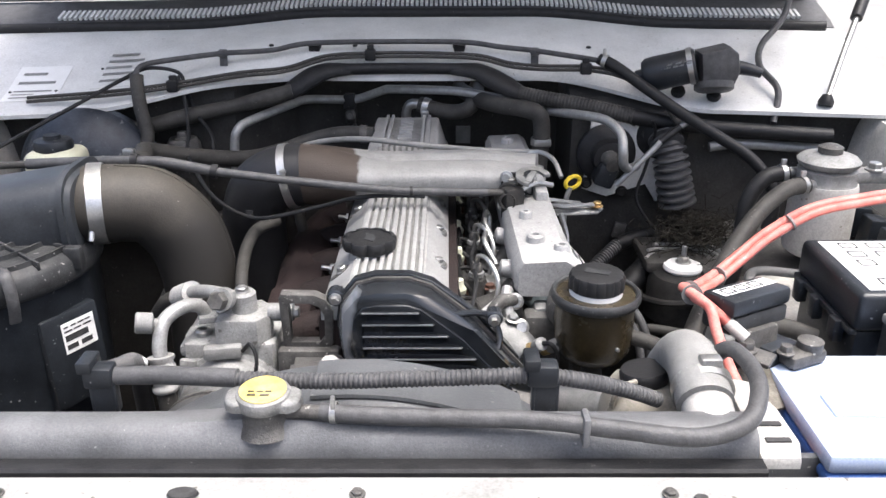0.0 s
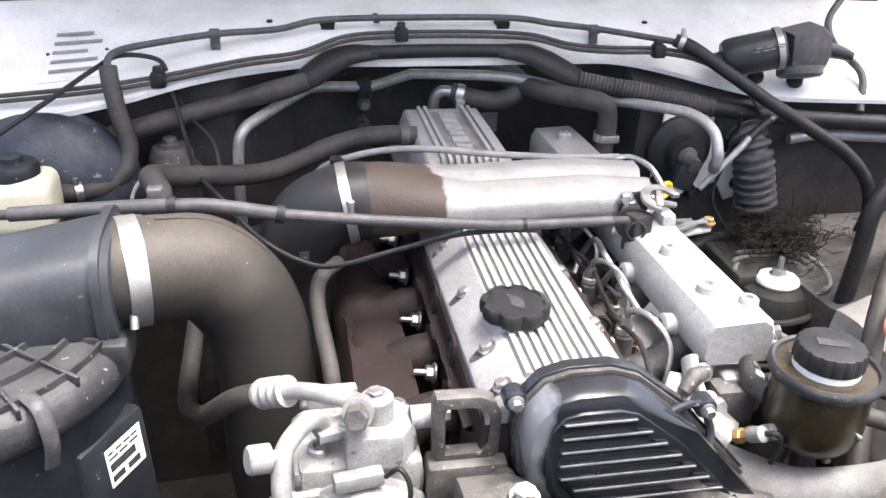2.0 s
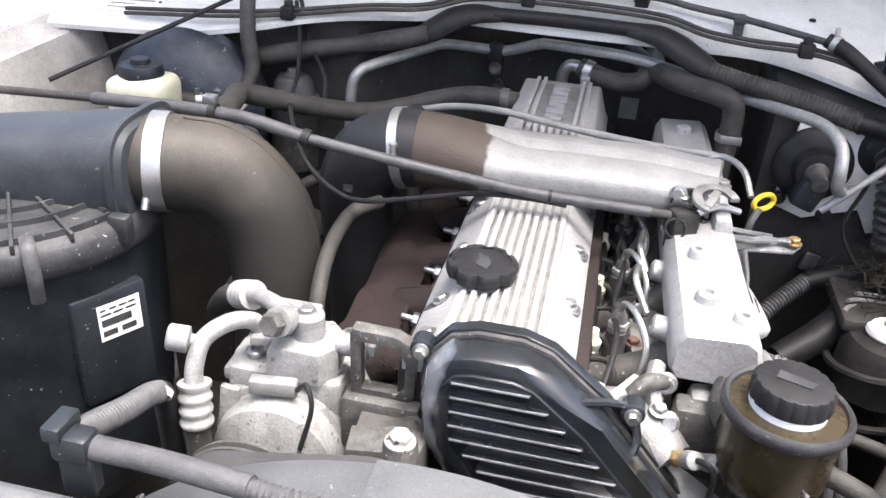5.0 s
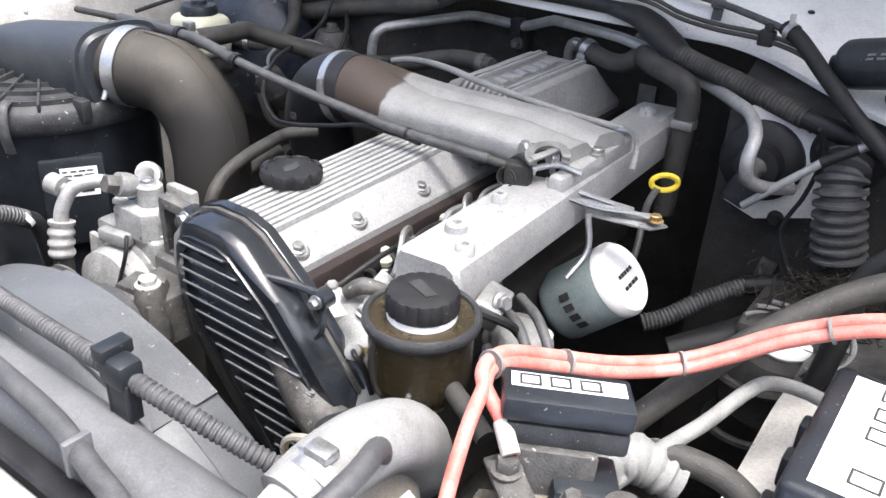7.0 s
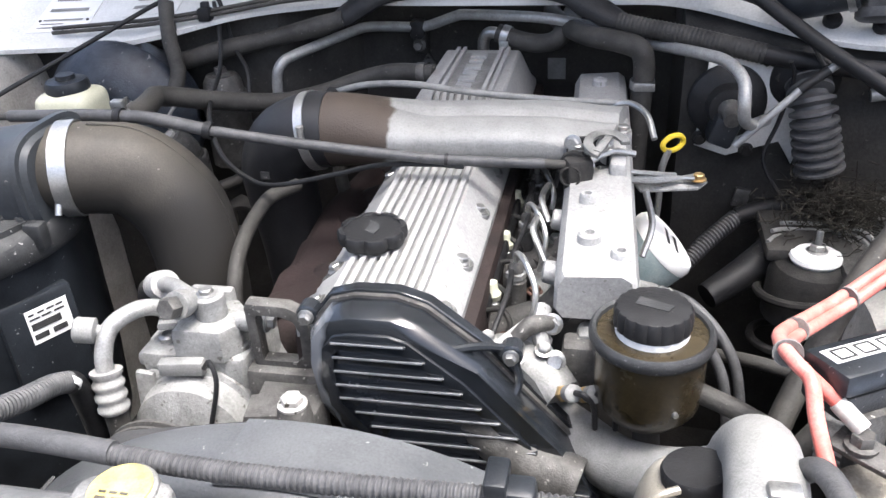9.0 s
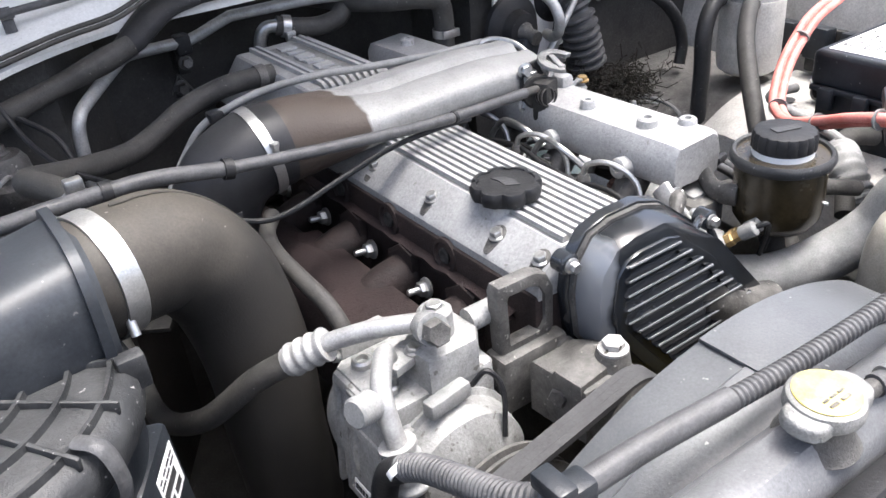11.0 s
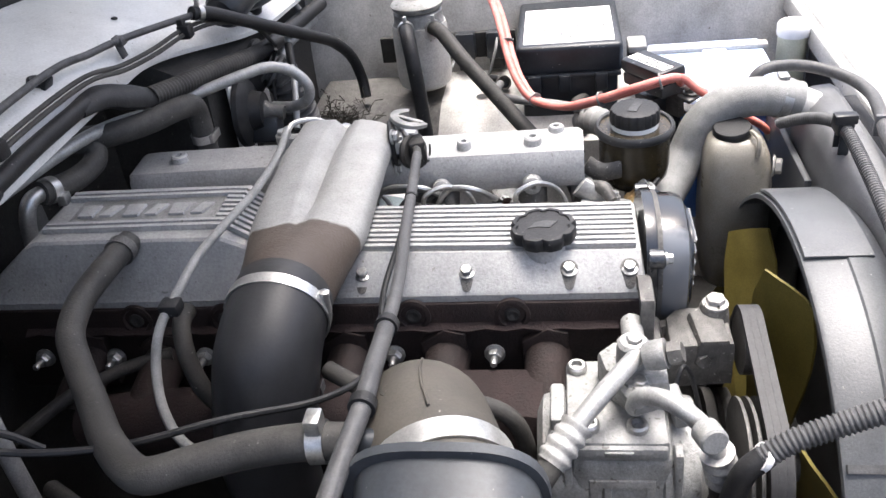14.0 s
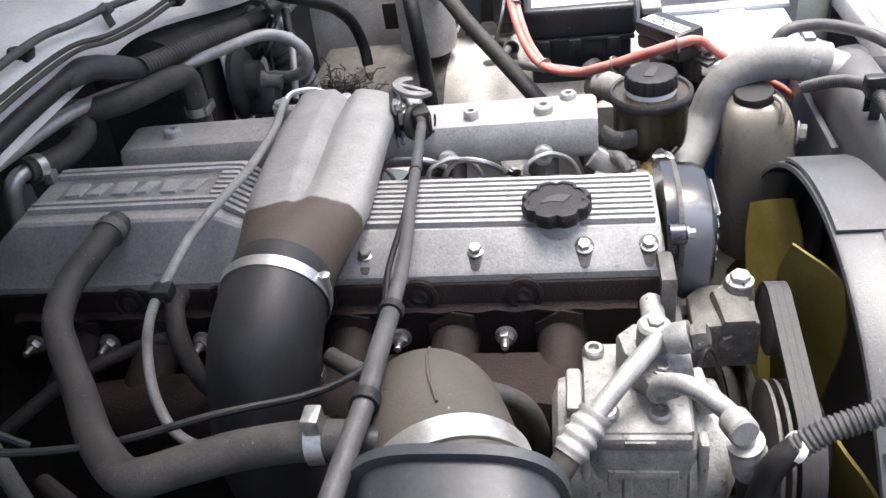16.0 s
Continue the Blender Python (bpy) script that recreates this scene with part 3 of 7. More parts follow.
valve_cover = thing("valve_cover", "ribbed cast aluminium valve cover with a raised rear half", "valve cover", at=(-0.04, 0.25, 0.976))
ys = [(-0.078, 1.0), (-0.074, 1.018), (0.0, 1.019), (0.15, 1.022), (0.325, 1.026), (0.372, 1.058), (0.45, 1.059), (0.592, 1.059), (0.602, 1.055), (0.655, 1.015), (0.668, 1.002)]
rows = [cover_section(h, y, -0.086 - 0.012 * (y > 0.33), 0.006 + 0.008 * (y > 0.33)) for y, h in ys]
part("shell", capped(rows), ALU, valve_cover, smooth=25)
rows = [[(x, y, h + 0.0012) for x in (-0.083, 0.003)] for y, h in ((-0.070, 1.0185), (0.0, 1.0193), (0.15, 1.0223), (0.325, 1.0263), (0.372, 1.0583), (0.392, 1.0592))]
part("rib_floor", sheet(rows), ALU_DULL, valve_cover, "darker grooves between the ribs")
for i in range(9):
    x = -0.079 + i * 0.0098
    rows = []
    for y, h in ((-0.070, 1.0185), (0.0, 1.0193), (0.15, 1.0223), (0.322, 1.0263), (0.370, 1.0583), (0.388, 1.0592)):
        rows.append([(x - 0.0031, y, h - 0.002), (x - 0.0026, y, h + 0.0058), (x + 0.0026, y, h + 0.0058), (x + 0.0031, y, h - 0.002)])
    if i in (0, 1, 7, 8):
        rows.append([(p[0], 0.59, p[2]) for p in rows[-1]])
    part("rib", capped(rows), ALU, valve_cover, smooth=20)
part("name_panel", box((0.058, 0.178, 0.002), Matrix.Translation((-0.041, 0.482, 1.0595)), 0.001), ALU_DULL, valve_cover, "sunk panel behind the raised marks")
for k in range(6):
    part("raised_mark", prism([(-0.011, -0.012), (0.011, -0.012), (0.009, 0.012), (-0.009, 0.012)] if k % 2 else [(-0.011, -0.003), (0.011, -0.011), (0.011, 0.003), (-0.011, 0.011)], 0.004,
                               Matrix.Translation((-0.041, 0.412 + 0.028 * k, 1.0598)) @ pose(0, 0, 0, 0, 0, 90 if k % 2 else 0), 0.001), ALU, valve_cover, "raised bright cast mark")


def cover_bolt(at, way):
    return hexhead(at, way, 0.0065, 0.008, True)


def bolt_pocket(at, way):
    """An oval sunk seat with a low cast rim."""
    m = facing(at, way)
    return lathe([(0.0135, -0.010), (0.0135, -0.001), (0.0125, 0.0005), (0.0115, -0.0005), (0.0105, -0.003), (0.001, -0.003)], m, 22)


SLOT = [(0.006 + 0.0095 * math.cos(radians(a)), 0.0095 * math.sin(radians(a))) for a in range(-90, 91, 20)] + [(-0.012 + 0.005 * math.cos(radians(a)), 0.005 * math.sin(radians(a))) for a in range(90, 271, 30)]
# Dark slots and duller pockets carry the shade of these recesses in their colour.
for y in (-0.062, 0.0, 0.108, 0.222, 0.335, 0.448, 0.56):
    if y < 0.3:
        m = Matrix(((0.76, 0, -0.65, -0.1045), (0, 1, 0, y), (0.65, 0, 0.76, 1.0022), (0, 0, 0, 1)))
        pocket = part("bolt_slot_shade", prism(SLOT, 0.0012, m, 0.0004), GREYMETAL, valve_cover, "flat dark inlay for the shaded slot below a bolt")
    else:
        pocket = part("bolt_pocket", bolt_pocket((-0.103, y, 1.002), (-0.3, 0, 1)), ALU_DULL, valve_cover, "cast pocket round a bolt, toned darker for its shade")
    part("cover_bolt", cover_bolt((-0.101, y, 1.0045 if y < 0.3 else 1.0), (-0.3, 0, 1)), STEEL, pocket, "bolt sunk in a cast pocket")
for y in (-0.055, 0.035, 0.15, 0.262, 0.375, 0.49):
    pocket = part("bolt_pocket", bolt_pocket((0.020, y, 1.002), (0.3, 0, 1)), ALU_DULL, valve_cover, "cast pocket round a bolt, toned darker for its shade")
    part("cover_bolt", cover_bolt((0.020, y, 1.001), (0.25, 0, 1)), STEEL, pocket, "bolt sunk in a cast pocket")
part("filler_boss", lathe([(0.031, -0.03), (0.028, -0.004), (0.026, 0.008), (0.026, 0.012)], Matrix.Translation((-0.068, 0.026, 1.016)), 28), ALU, valve_cover, "cast filler neck with oil seep")
oil_cap = thing("oil_filler_cap", "black scalloped plastic oil filler cap", "cap", at=(-0.068, 0.026, 1.026))
grip = part("grip", lathe([(0.029, 0.0), (0.034, 0.002), (0.0355, 0.007), (0.0355, 0.013), (0.0335, 0.016), (0.029, 0.0165), (0.028, 0.0150), (0.001, 0.0150)], Matrix.Translation((-0.068, 0.026, 1.026)), 64, None, (8, 0.13, 1, 5)), BLACKRUBBER, oil_cap)
part("emblem", prism([(-0.016, -0.003), (-0.004, -0.008), (0.008, -0.006), (0.017, 0.004), (0.006, 0.003), (-0.006, 0.007)], 0.001, Matrix.Translation((-0.068, 0.026, 1.0408)) @ pose(0, 0, 0, 0, 0, 100), 0.0), DUSTY, grip, "faint raised oil can mark")

# timing cover
timing = thing("timing_cover", "black plastic timing belt cover with raised horizontal ribs", "cover", at=(0, -0.1, 0.6))
OUT = [(0.10, 0.70), (0.02, 0.80), (-0.06, 0.897), (-0.088, 0.935), (-0.093, 0.98), (-0.089, 1.010), (-0.072, 1.031), (-0.05, 1.037), (-0.012, 1.037), (0.012, 1.029), (0.062, 0.988), (0.146, 0.893), (0.21, 0.80), (0.23, 0.70)]


def grow(outline, d):
    cx, cy = 0.02, 0.8
    pts = [Vector(p) for p in outline]
    res = []
    for i, p in enumerate(pts):
        a, b = pts[i - 1], pts[(i + 1) % len(pts)]
        n = (b - a).normalized()
        n = Vector((-n.y, n.x))
        res.append(tuple(p + n * d))
    return res


STAND = Matrix(((1, 0, 0, 0), (0, 0, -1, 0), (0, 1, 0, 0), (0, 0, 0, 1)))
part("back_flange", prism(grow(OUT, 0.006), 0.012, Matrix.Translation((0, -0.080, 0)) @ STAND, 0.002), BLACKCOVER, timing)
part("seal", prism(grow(OUT, 0.003), 0.005, Matrix.Translation((0, -0.092, 0)) @ STAND, 0.0), GREYMETAL, timing, "grey rubber gasket line")
part("shell", prism(OUT, 0.031, Matrix.Translation((0, -0.097, 0)) @ STAND, 0.014, segs=2), FLANKCOVER, timing)
part("front_frame", prism(grow(OUT, -0.016), 0.004, Matrix.Translation((0, -0.127, 0)) @ STAND, 0.0015, hole=grow(OUT, -0.028)), BLACKCOVER, timing)
for k in range(18):
    z = 1.012 - k * 0.0148
    left = -0.066 + 0.9 * max(0.0, 0.955 - z)
    right = 0.002 + 1.08 * (1.012 - z)
    bm = box((right - left, 0.007, 0.0028), Matrix.Translation(((left + right) / 2, -0.1305, z)), 0.001)
    part("rib", bm, BLACKCOVER, timing)
    part("pale_edge", box((right - left - 0.004, 0.0016, 0.0014), Matrix.Translation(((left + right) / 2, -0.1337, z + 0.0009)), 0.0), COVERRIB, timing, "pale strip along the edge of a rib")
for x, z in ((-0.098, 1.014), (0.087, 0.986)):
    bm = lathe([(0.0105, 0), (0.0105, 0.014), (0.008, 0.016)], facing((x, -0.082, z), (0, -1, 0)), 18)
    ear = part("mounting_ear", bm, BLACKCOVER, timing)
    part("bolt", hexhead((x, -0.098, z), (0, -1, 0), 0.0055, 0.008), STEEL, ear, "steel bolt")

for pts in ([(0.035, -0.118, 1.003), (0.06, -0.104, 0.999), (0.08, -0.092, 0.991)], [(0.09, -0.092, 0.978), (0.094, -0.1, 0.96), (0.086, -0.114, 0.942)]):
    part("ear_web", tube(pts, 0.004, 8), BLACKCOVER, timing)

# exhaust manifold with heat-stained runners
manifold = thing("exhaust_manifold", "rust brown cast iron exhaust manifold below the valve cover", "manifold", at=(-0.17, 0.25, 0.85))
bm = bmesh.new()
tube([(-0.185, 0.02, 0.875), (-0.19, 0.08, 0.882), (-0.195, 0.2, 0.885), (-0.2, 0.33, 0.882), (-0.195, 0.46, 0.878), (-0.19, 0.55, 0.872)], [0.026, 0.034, 0.038, 0.042, 0.036, 0.028], 18, 8, bm=bm)
part("log", bm, IRON, manifold)
for y in (0.03, 0.14, 0.25, 0.36, 0.47, 0.56):
    part("runner", tube([(-0.185, y, 0.885), (-0.16, y - 0.003, 0.905), (-0.125, y - 0.005, 0.912)], [0.030, 0.024, 0.026], 14, 6), HEAD, manifold)
    part("port_flange", prism([(-0.034, -0.022), (0.034, -0.022), (0.04, 0.0), (0.022, 0.027), (-0.022, 0.027), (-0.04, 0)], 0.01, facing((-0.124, y - 0.005, 0.912), (-1, 0, 0), 90), 0.002), HEAD, manifold)
    bm = hexhead((-0.136, y + 0.052, 0.922), (-1, 0, 0.15), 0.0085, 0.011, True)
    lathe([(0.004, 0.008), (0.004, 0.022), (0.003, 0.024)], facing((-0.136, y + 0.052, 0.922), (-1, 0, 0.15)), 10, bm)
    part("stud_nut", bm, STEEL, manifold, "pale steel stud and nut")
rows = []
for i in range(17):
    y = 0.03 + 0.016 * i
    rows.append([(-0.235, y, 0.80), (-0.236, y, 0.88), (-0.224, y, 0.912 + 0.004 * math.sin(i * 1.3)), (-0.19, y, 0.922 + 0.003 * math.sin(i * 0.9)), (-0.158, y, 0.918)])
part("heat_shield", sheet(rows, 0.002), IRON, manifold, "rust brown pressed heat shield")

# intake rail
rail = thing("intake_rail", "cast aluminium intake manifold rail with bolt bosses", "manifold", at=(0.15, 0.28, 0.96))
sec = lambda y, s, dx: [(0.150 + dx + (x - 0.150) * s, y, 0.998 + (z - 0.998) * s) for x, z in ((0.119, 0.978), (0.113, 0.988), (0.114, 1.016), (0.121, 1.028), (0.178, 1.031), (0.188, 1.024), (0.193, 1.005), (0.190, 0.978), (0.119, 0.978))]
bm = sheet([sec(-0.022, 0.9, 0.004), sec(-0.016, 1, 0.004), sec(0.15, 1, 0), sec(0.35, 1.0, -0.004), sec(0.56, 1.0, -0.01), sec(0.578, 0.97, -0.01), sec(0.584, 0.9, -0.01)])
bmesh.ops.remove_doubles(bm, verts=bm.verts, dist=1e-5)
bmesh.ops.holes_fill(bm, edges=[e for e in bm.edges if e.is_boundary], sides=0)
for f in list(bm.faces):
    if len(f.verts) > 4:
        bmesh.ops.triangulate(bm, faces=[f])
part("body", bm, ALU, rail, smooth=35)
for x, y, z, r in ((0.147, 0.042, 1.030, 0.0125), (0.142, 0.130, 1.030, 0.010), (0.178, 0.012, 1.028, 0.011), (0.142, 0.52, 1.030, 0.012)):
    part("boss", lathe([(r, -0.006), (r * 0.92, 0.007), (r * 0.75, 0.009), (r * 0.4, 0.009), (r * 0.35, 0.004), (0.001, 0.004)], Matrix.Translation((x, y, z)), 20), ALU, rail)
for y in (0.044, 0.16):
    part("side_boss", lathe([(0.013, -0.008), (0.0115, 0.010), (0.008, 0.012), (0.005, 0.012), (0.004, 0.006), (0.001, 0.006)], facing((0.113, y, 0.989), (-1, 0, 0.15)), 20), ALU, rail)
for y in (0.045, 0.16, 0.27, 0.38, 0.49):
    part("intake_runner", tube([(0.135, y, 0.972), (0.105, y, 0.938), (0.045, y, 0.91)], [0.019, 0.019, 0.022], 14, 6), GREYMETAL, rail)
part("front_foot", box((0.05, 0.03, 0.05), Matrix.Translation((0.165, -0.02, 0.945)), 0.008), ALU_DULL, rail)

# intake duct: two lobes side by side, round at the clamp
duct = thing("intake_duct", "twin-lobed aluminium intake duct with a brown stained end", "duct", at=(0, 0.28, 1.04))
rows = []
N = 72
for k in range(25):
    u = k / 24
    x = -0.205 + 0.375 * u
    cy = 0.277 + 0.011 * u
    w = 0.047 + (0.067 - 0.047) * smooth_step(0.0, 0.4, u)
    h = 0.047 + (0.024 - 0.047) * smooth_step(0.05, 0.45, u)
    cz = 1.046 + 0.003 * smooth_step(0.2, 0.6, u) - 0.008 * smooth_step(0.75, 1, u)
    g = smooth_step(0.15, 0.5, u)
    row = []
    for i in range(N):
        a = 2 * math.pi * i / N
        c, s = math.cos(a), math.sin(a)
        p = 1.0 - 0.35 * g
        yy = w * math.copysign(abs(c) ** p, c)
        zz = h * math.copysign(abs(s) ** p, s)
        if s > 0:
            zz -= 0.017 * g * math.exp(-((yy / w + 0.05) / 0.10) ** 2)
        row.append((x + (0.012 * c * g), cy + yy, cz + zz))
    rows.append(row + row[:1])
bm = sheet(rows)
bmesh.ops.remove_doubles(bm, verts=bm.verts, dist=1e-5)
bmesh.ops.holes_fill(bm, edges=[e for e in bm.edges if e.is_boundary], sides=0)
part("shell", bm, ALU_DUCT, duct, smooth=60)
part("mounting_flange", box((0.02, 0.19, 0.03), Matrix.Translation((0.172, 0.290, 1.030)), 0.006), ALU, duct)
for x, y, z in ((0.126, 0.213, 1.052), (0.176, 0.292, 1.046), (0.170, 0.378, 1.046)):
    bm = lathe([(0.011, -0.014), (0.011, 0.0)], Matrix.Translation((x, y, z)), 18)
    lug = part("lug", bm, ALU, duct)
    part("bolt", hexhead((x, y, z), (0, 0, 1), 0.008, 0.008), STEEL, lug, "steel flange bolt")

# elbow from the duct down to the turbo side
elbow = thing("intake_elbow", "dark rubber intake elbow with a metal band clamp", "hose", at=(-0.25, 0.27, 0.9))
part("hose", tube([(-0.190, 0.277, 1.046), (-0.222, 0.277, 1.043), (-0.256, 0.280, 1.024), (-0.275, 0.285, 0.985), (-0.278, 0.296, 0.93), (-0.273, 0.30, 0.86), (-0.265, 0.30, 0.72)], [0.0485, 0.049, 0.05, 0.0495, 0.048, 0.046, 0.046], 32, 8), ELBOW, elbow)
bm = band((-0.214, 0.277, 1.0435), (-1, 0, -0.18), 0.0498, 0.012)
clip_screw((-0.214, 0.227, 1.055), (0, 0, 1), bm)
part("band_clamp", bm, BAND, elbow, "bright metal band clamp")
part("moulded_print", box((0.012, 0.001, 0.01), Matrix.Translation((-0.27, 0.228, 1.0)), 0.0), DUSTY, elbow, "faint moulded mark")


# ---------------------------------------------------------------- air cleaner and big hose
cleaner = thing("air_cleaner", "dusty black plastic air cleaner canister with a ribbed lid", "air cleaner", at=(-0.6, 0.05, 0.7))
CC = Matrix.Translation((-0.6, 0.05, 0))
part("canister", lathe([(0.13, 0.66), (0.145, 0.70), (0.152, 0.80), (0.155, 0.985), (0.157, 0.998)], CC, 64), PLASTIC, cleaner)
part("lid", lathe([(0.159, 0.990), (0.163, 0.996), (0.162, 1.016), (0.155, 1.026), (0.13, 1.033), (0.08, 1.037), (0.001, 1.039)], CC, 64), DUSTY, cleaner, "grey dusted lid with raised ribs")
for r, z in ((0.146, 1.030), (0.118, 1.0355), (0.09, 1.0375)):
    part("ring_rib", lathe([(r - 0.0022, z - 0.004), (r - 0.0016, z + 0.0045), (r + 0.0016, z + 0.0045), (r + 0.0022, z - 0.004)], CC, 64), DUSTY, cleaner)
for k in range(18):
    a = k * 20 + 7
    part("spoke_rib", box((0.11, 0.004, 0.012), CC @ pose(0, 0, 0, 0, 0, a) @ Matrix.Translation((0.104, 0, 1.0345)) @ pose(0, 0, 0, 0, 7, 0), 0.0012), DUSTY, cleaner)
for a in (-48, 50, 180):
    bm = tube([CC @ pose(0, 0, 0, 0, 0, a) @ Vector(p) for p in ((0.146, 0, 1.034), (0.166, 0, 1.030), (0.173, 0, 1.0), (0.164, 0, 0.97))], 0.007, 8, 6, flat=0.45)
    part("lid_clip", bm, GREYTUBE, cleaner, "dusty spring clip")
part("lid_tab", box((0.022, 0.016, 0.03), Matrix.Translation((-0.445, 0.012, 1.02)), 0.003), DUSTY, cleaner)
right, up = Vector((0.5, 0.86, 0.0)).normalized(), Vector((-0.05, 0.03, 1)).normalized()
out = right.cross(up)
LM = Matrix((right, up, out)).transposed().to_4x4()
LM.translation = Vector((-0.462, -0.008, 0.90))
part("side_pod", box((0.085, 0.13, 0.05), LM @ Matrix.Translation((0, -0.01, -0.012)), 0.006), PLASTIC, cleaner)
paper = part("label", box((0.048, 0.042, 0.0006), LM @ Matrix.Translation((0.008, 0.02, 0.0133)), 0.0), PAPER, cleaner, "white paper label with printing")
bars(LM @ Vector((-0.016, -0.001, 0.0136)), right, up, [(0.12, 0.16, 2), (0.4, 0.2, 1), (0.7, 0.05, 3), (0.84, 0.05, 4)], INK, paper, 0.048, 0.042, 5)
# outlet snout on the lid
rows = []
N = 40
for k in range(13):
    u = k / 12
    c = Vector((-0.455 - 0.19 * u, 0.084 - 0.034 * u, 1.062 - 0.018 * u))
    w, h = 0.064 - 0.004 * u, 0.056 - 0.004 * u
    row = []
    for i in range(N):
        a = 2 * math.pi * i / N
        p = 0.62
        co, si = math.cos(a), math.sin(a)
        row.append((c.x, c.y + w * math.copysign(abs(co) ** p, co), c.z + h * math.copysign(abs(si) ** p, si)))
    rows.append(row + row[:1])
rows.append([(p[0] - 0.03, 0.05 + (p[1] - 0.05) * 0.8, 1.02 + (p[2] - 1.02) * 0.7) for p in rows[-1]])
bm = sheet(rows)
bmesh.ops.remove_doubles(bm, verts=bm.verts, dist=1e-5)
bmesh.ops.holes_fill(bm, edges=[e for e in bm.edges if e.is_boundary], sides=0)
part("outlet_snout", bm, SNOUT, cleaner, "dark blue-black moulded outlet with dust on top", 60)
rows = []
for dx, g in ((0.0, 0.0), (0.0, 0.006), (0.008, 0.006), (0.008, 0.0), (0.014, -0.004)):
    row = []
    for i in range(N):
        a = 2 * math.pi * i / N
        co, si = math.cos(a), math.sin(a)
        row.append((-0.459 + dx, 0.084 + (0.064 + g) * math.copysign(abs(co) ** 0.62, co), 1.062 + (0.056 + g) * math.copysign(abs(si) ** 0.62, si)))
    rows.append(row + row[:1])
bm = sheet(rows)
bmesh.ops.remove_doubles(bm, verts=bm.verts, dist=1e-5)
bmesh.ops.holes_fill(bm, edges=[e for e in bm.edges if e.is_boundary], sides=0)
part("snout_flange", bm, SNOUT, cleaner)

big = thing("air_hose", "thick brown dusted rubber air hose bent downwards", "hose", at=(-0.31, 0.08, 0.8))
BEND = [(-0.458, 0.085, 1.064), (-0.445, 0.087, 1.065), (-0.410, 0.100, 1.062), (-0.371, 0.114, 1.051), (-0.337, 0.123, 1.008), (-0.323, 0.121, 0.959), (-0.317, 0.114, 0.90), (-0.318, 0.11, 0.82), (-0.31, 0.12, 0.70)]
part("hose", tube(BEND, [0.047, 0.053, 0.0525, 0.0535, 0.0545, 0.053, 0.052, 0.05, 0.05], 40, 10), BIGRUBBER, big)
bm = band((-0.4365, 0.0898, 1.065), (1, 0.3, -0.03), 0.0535, 0.019)
clip_screw((-0.431, 0.040, 1.04), (0, 0.5, 1), bm)
part("band_clamp", bm, BAND, big, "bright metal band clamp")
mid = spline(BEND, 10)
ridge = []
for k in range(18, 56, 3):
    way = (mid[k + 1] - mid[k - 1]).normalized()
    ridge.append(mid[k] + 0.0538 * way.cross(Vector((0, 1, 0))).normalized())
part("mould_seam", tube(ridge, 0.0012, 6, 4), BIGRUBBER, big, "thin moulding seam along the bend")
rub = [(0.016 * math.cos(a) * (1 + 0.25 * math.sin(2 * a + 1)), 0.011 * math.sin(a) * (1 + 0.2 * math.cos(3 * a))) for a in (2 * math.pi * k / 18 for k in range(18))]
part("scuff", prism(rub, 0.002, facing((-0.383, 0.1255, 1.1045), (0.15, 0.3, 1), 60), 0.0008), RUBBER, big, "dark scuffed patch worn into the hose")

# ---------------------------------------------------------------- air-con compressor
comp = thing("compressor", "weathered aluminium air conditioning compressor with hose fittings", "compressor", at=(-0.23, -0.05, 0.8))
AX = facing((-0.232, 0.035, 0.868), (0, -1, 0))
bm = lathe([(0.05, 0.0), (0.062, 0.006), (0.066, 0.02), (0.066, 0.060), (0.069, 0.062), (0.069, 0.068), (0.066, 0.07), (0.066, 0.115), (0.069, 0.117), (0.069, 0.123), (0.064, 0.126), (0.060, 0.15), (0.03, 0.165)], AX, 40)
part("drum", bm, ALU_COMP, comp)
part("top_plate", prism([(-0.285, -0.085), (-0.18, -0.085), (-0.176, -0.08), (-0.176, 0.0), (-0.182, 0.006), (-0.28, 0.006), (-0.288, 0.0), (-0.288, -0.08)], 0.045, Matrix.Translation((0, 0, 0.902)), 0.004), ALU_COMP, comp)
part("side_casting", box((0.05, 0.098, 0.12), Matrix.Translation((-0.271, -0.043, 0.871)) @ pose(0, 0, 0, 0, 6, 0), 0.017, segs=4), ALU_COMP, comp)
part("ledge", box((0.034, 0.086, 0.016), Matrix.Translation((-0.276, -0.041, 0.936)), 0.005), ALU_COMP, comp)
part("panel_frame", prism([(-0.03, -0.042), (0.03, -0.042), (0.03, 0.042), (-0.03, 0.042)], 0.006, facing((-0.2935, -0.043, 0.862), (-1, 0, 0.1), 90) @ pose(0, 0, 0, 0, 0, 90), 0.002, hole=[(-0.022, -0.034), (0.022, -0.034), (0.022, 0.034), (-0.022, 0.034)]), ALU_COMP, comp)
for sy in (-0.094, 0.006):
    part("side_rib", box((0.02, 0.008, 0.12), Matrix.Translation((-0.286, sy, 0.872)) @ pose(0, 0, 0, 0, 6, 0), 0.003), ALU_COMP, comp)
part("end_flange", box((0.05, 0.014, 0.12), Matrix.Translation((-0.252, 0.014, 0.905)), 0.004), ALU_COMP, comp)
part("flange_ear", lathe([(0.007, -0.008), (0.007, 0.006), (0.004, 0.007), (0.003, 0.002), (0.001, 0.002)], facing((-0.276, 0.016, 0.945), (-1, 0, 0.3)), 16), ALU_COMP, comp)
part("cast_mark", box((0.004, 0.026, 0.006), Matrix.Translation((-0.2925, -0.04, 0.938)), 0.001), ALU_DULL, comp, "worn raised cast mark")
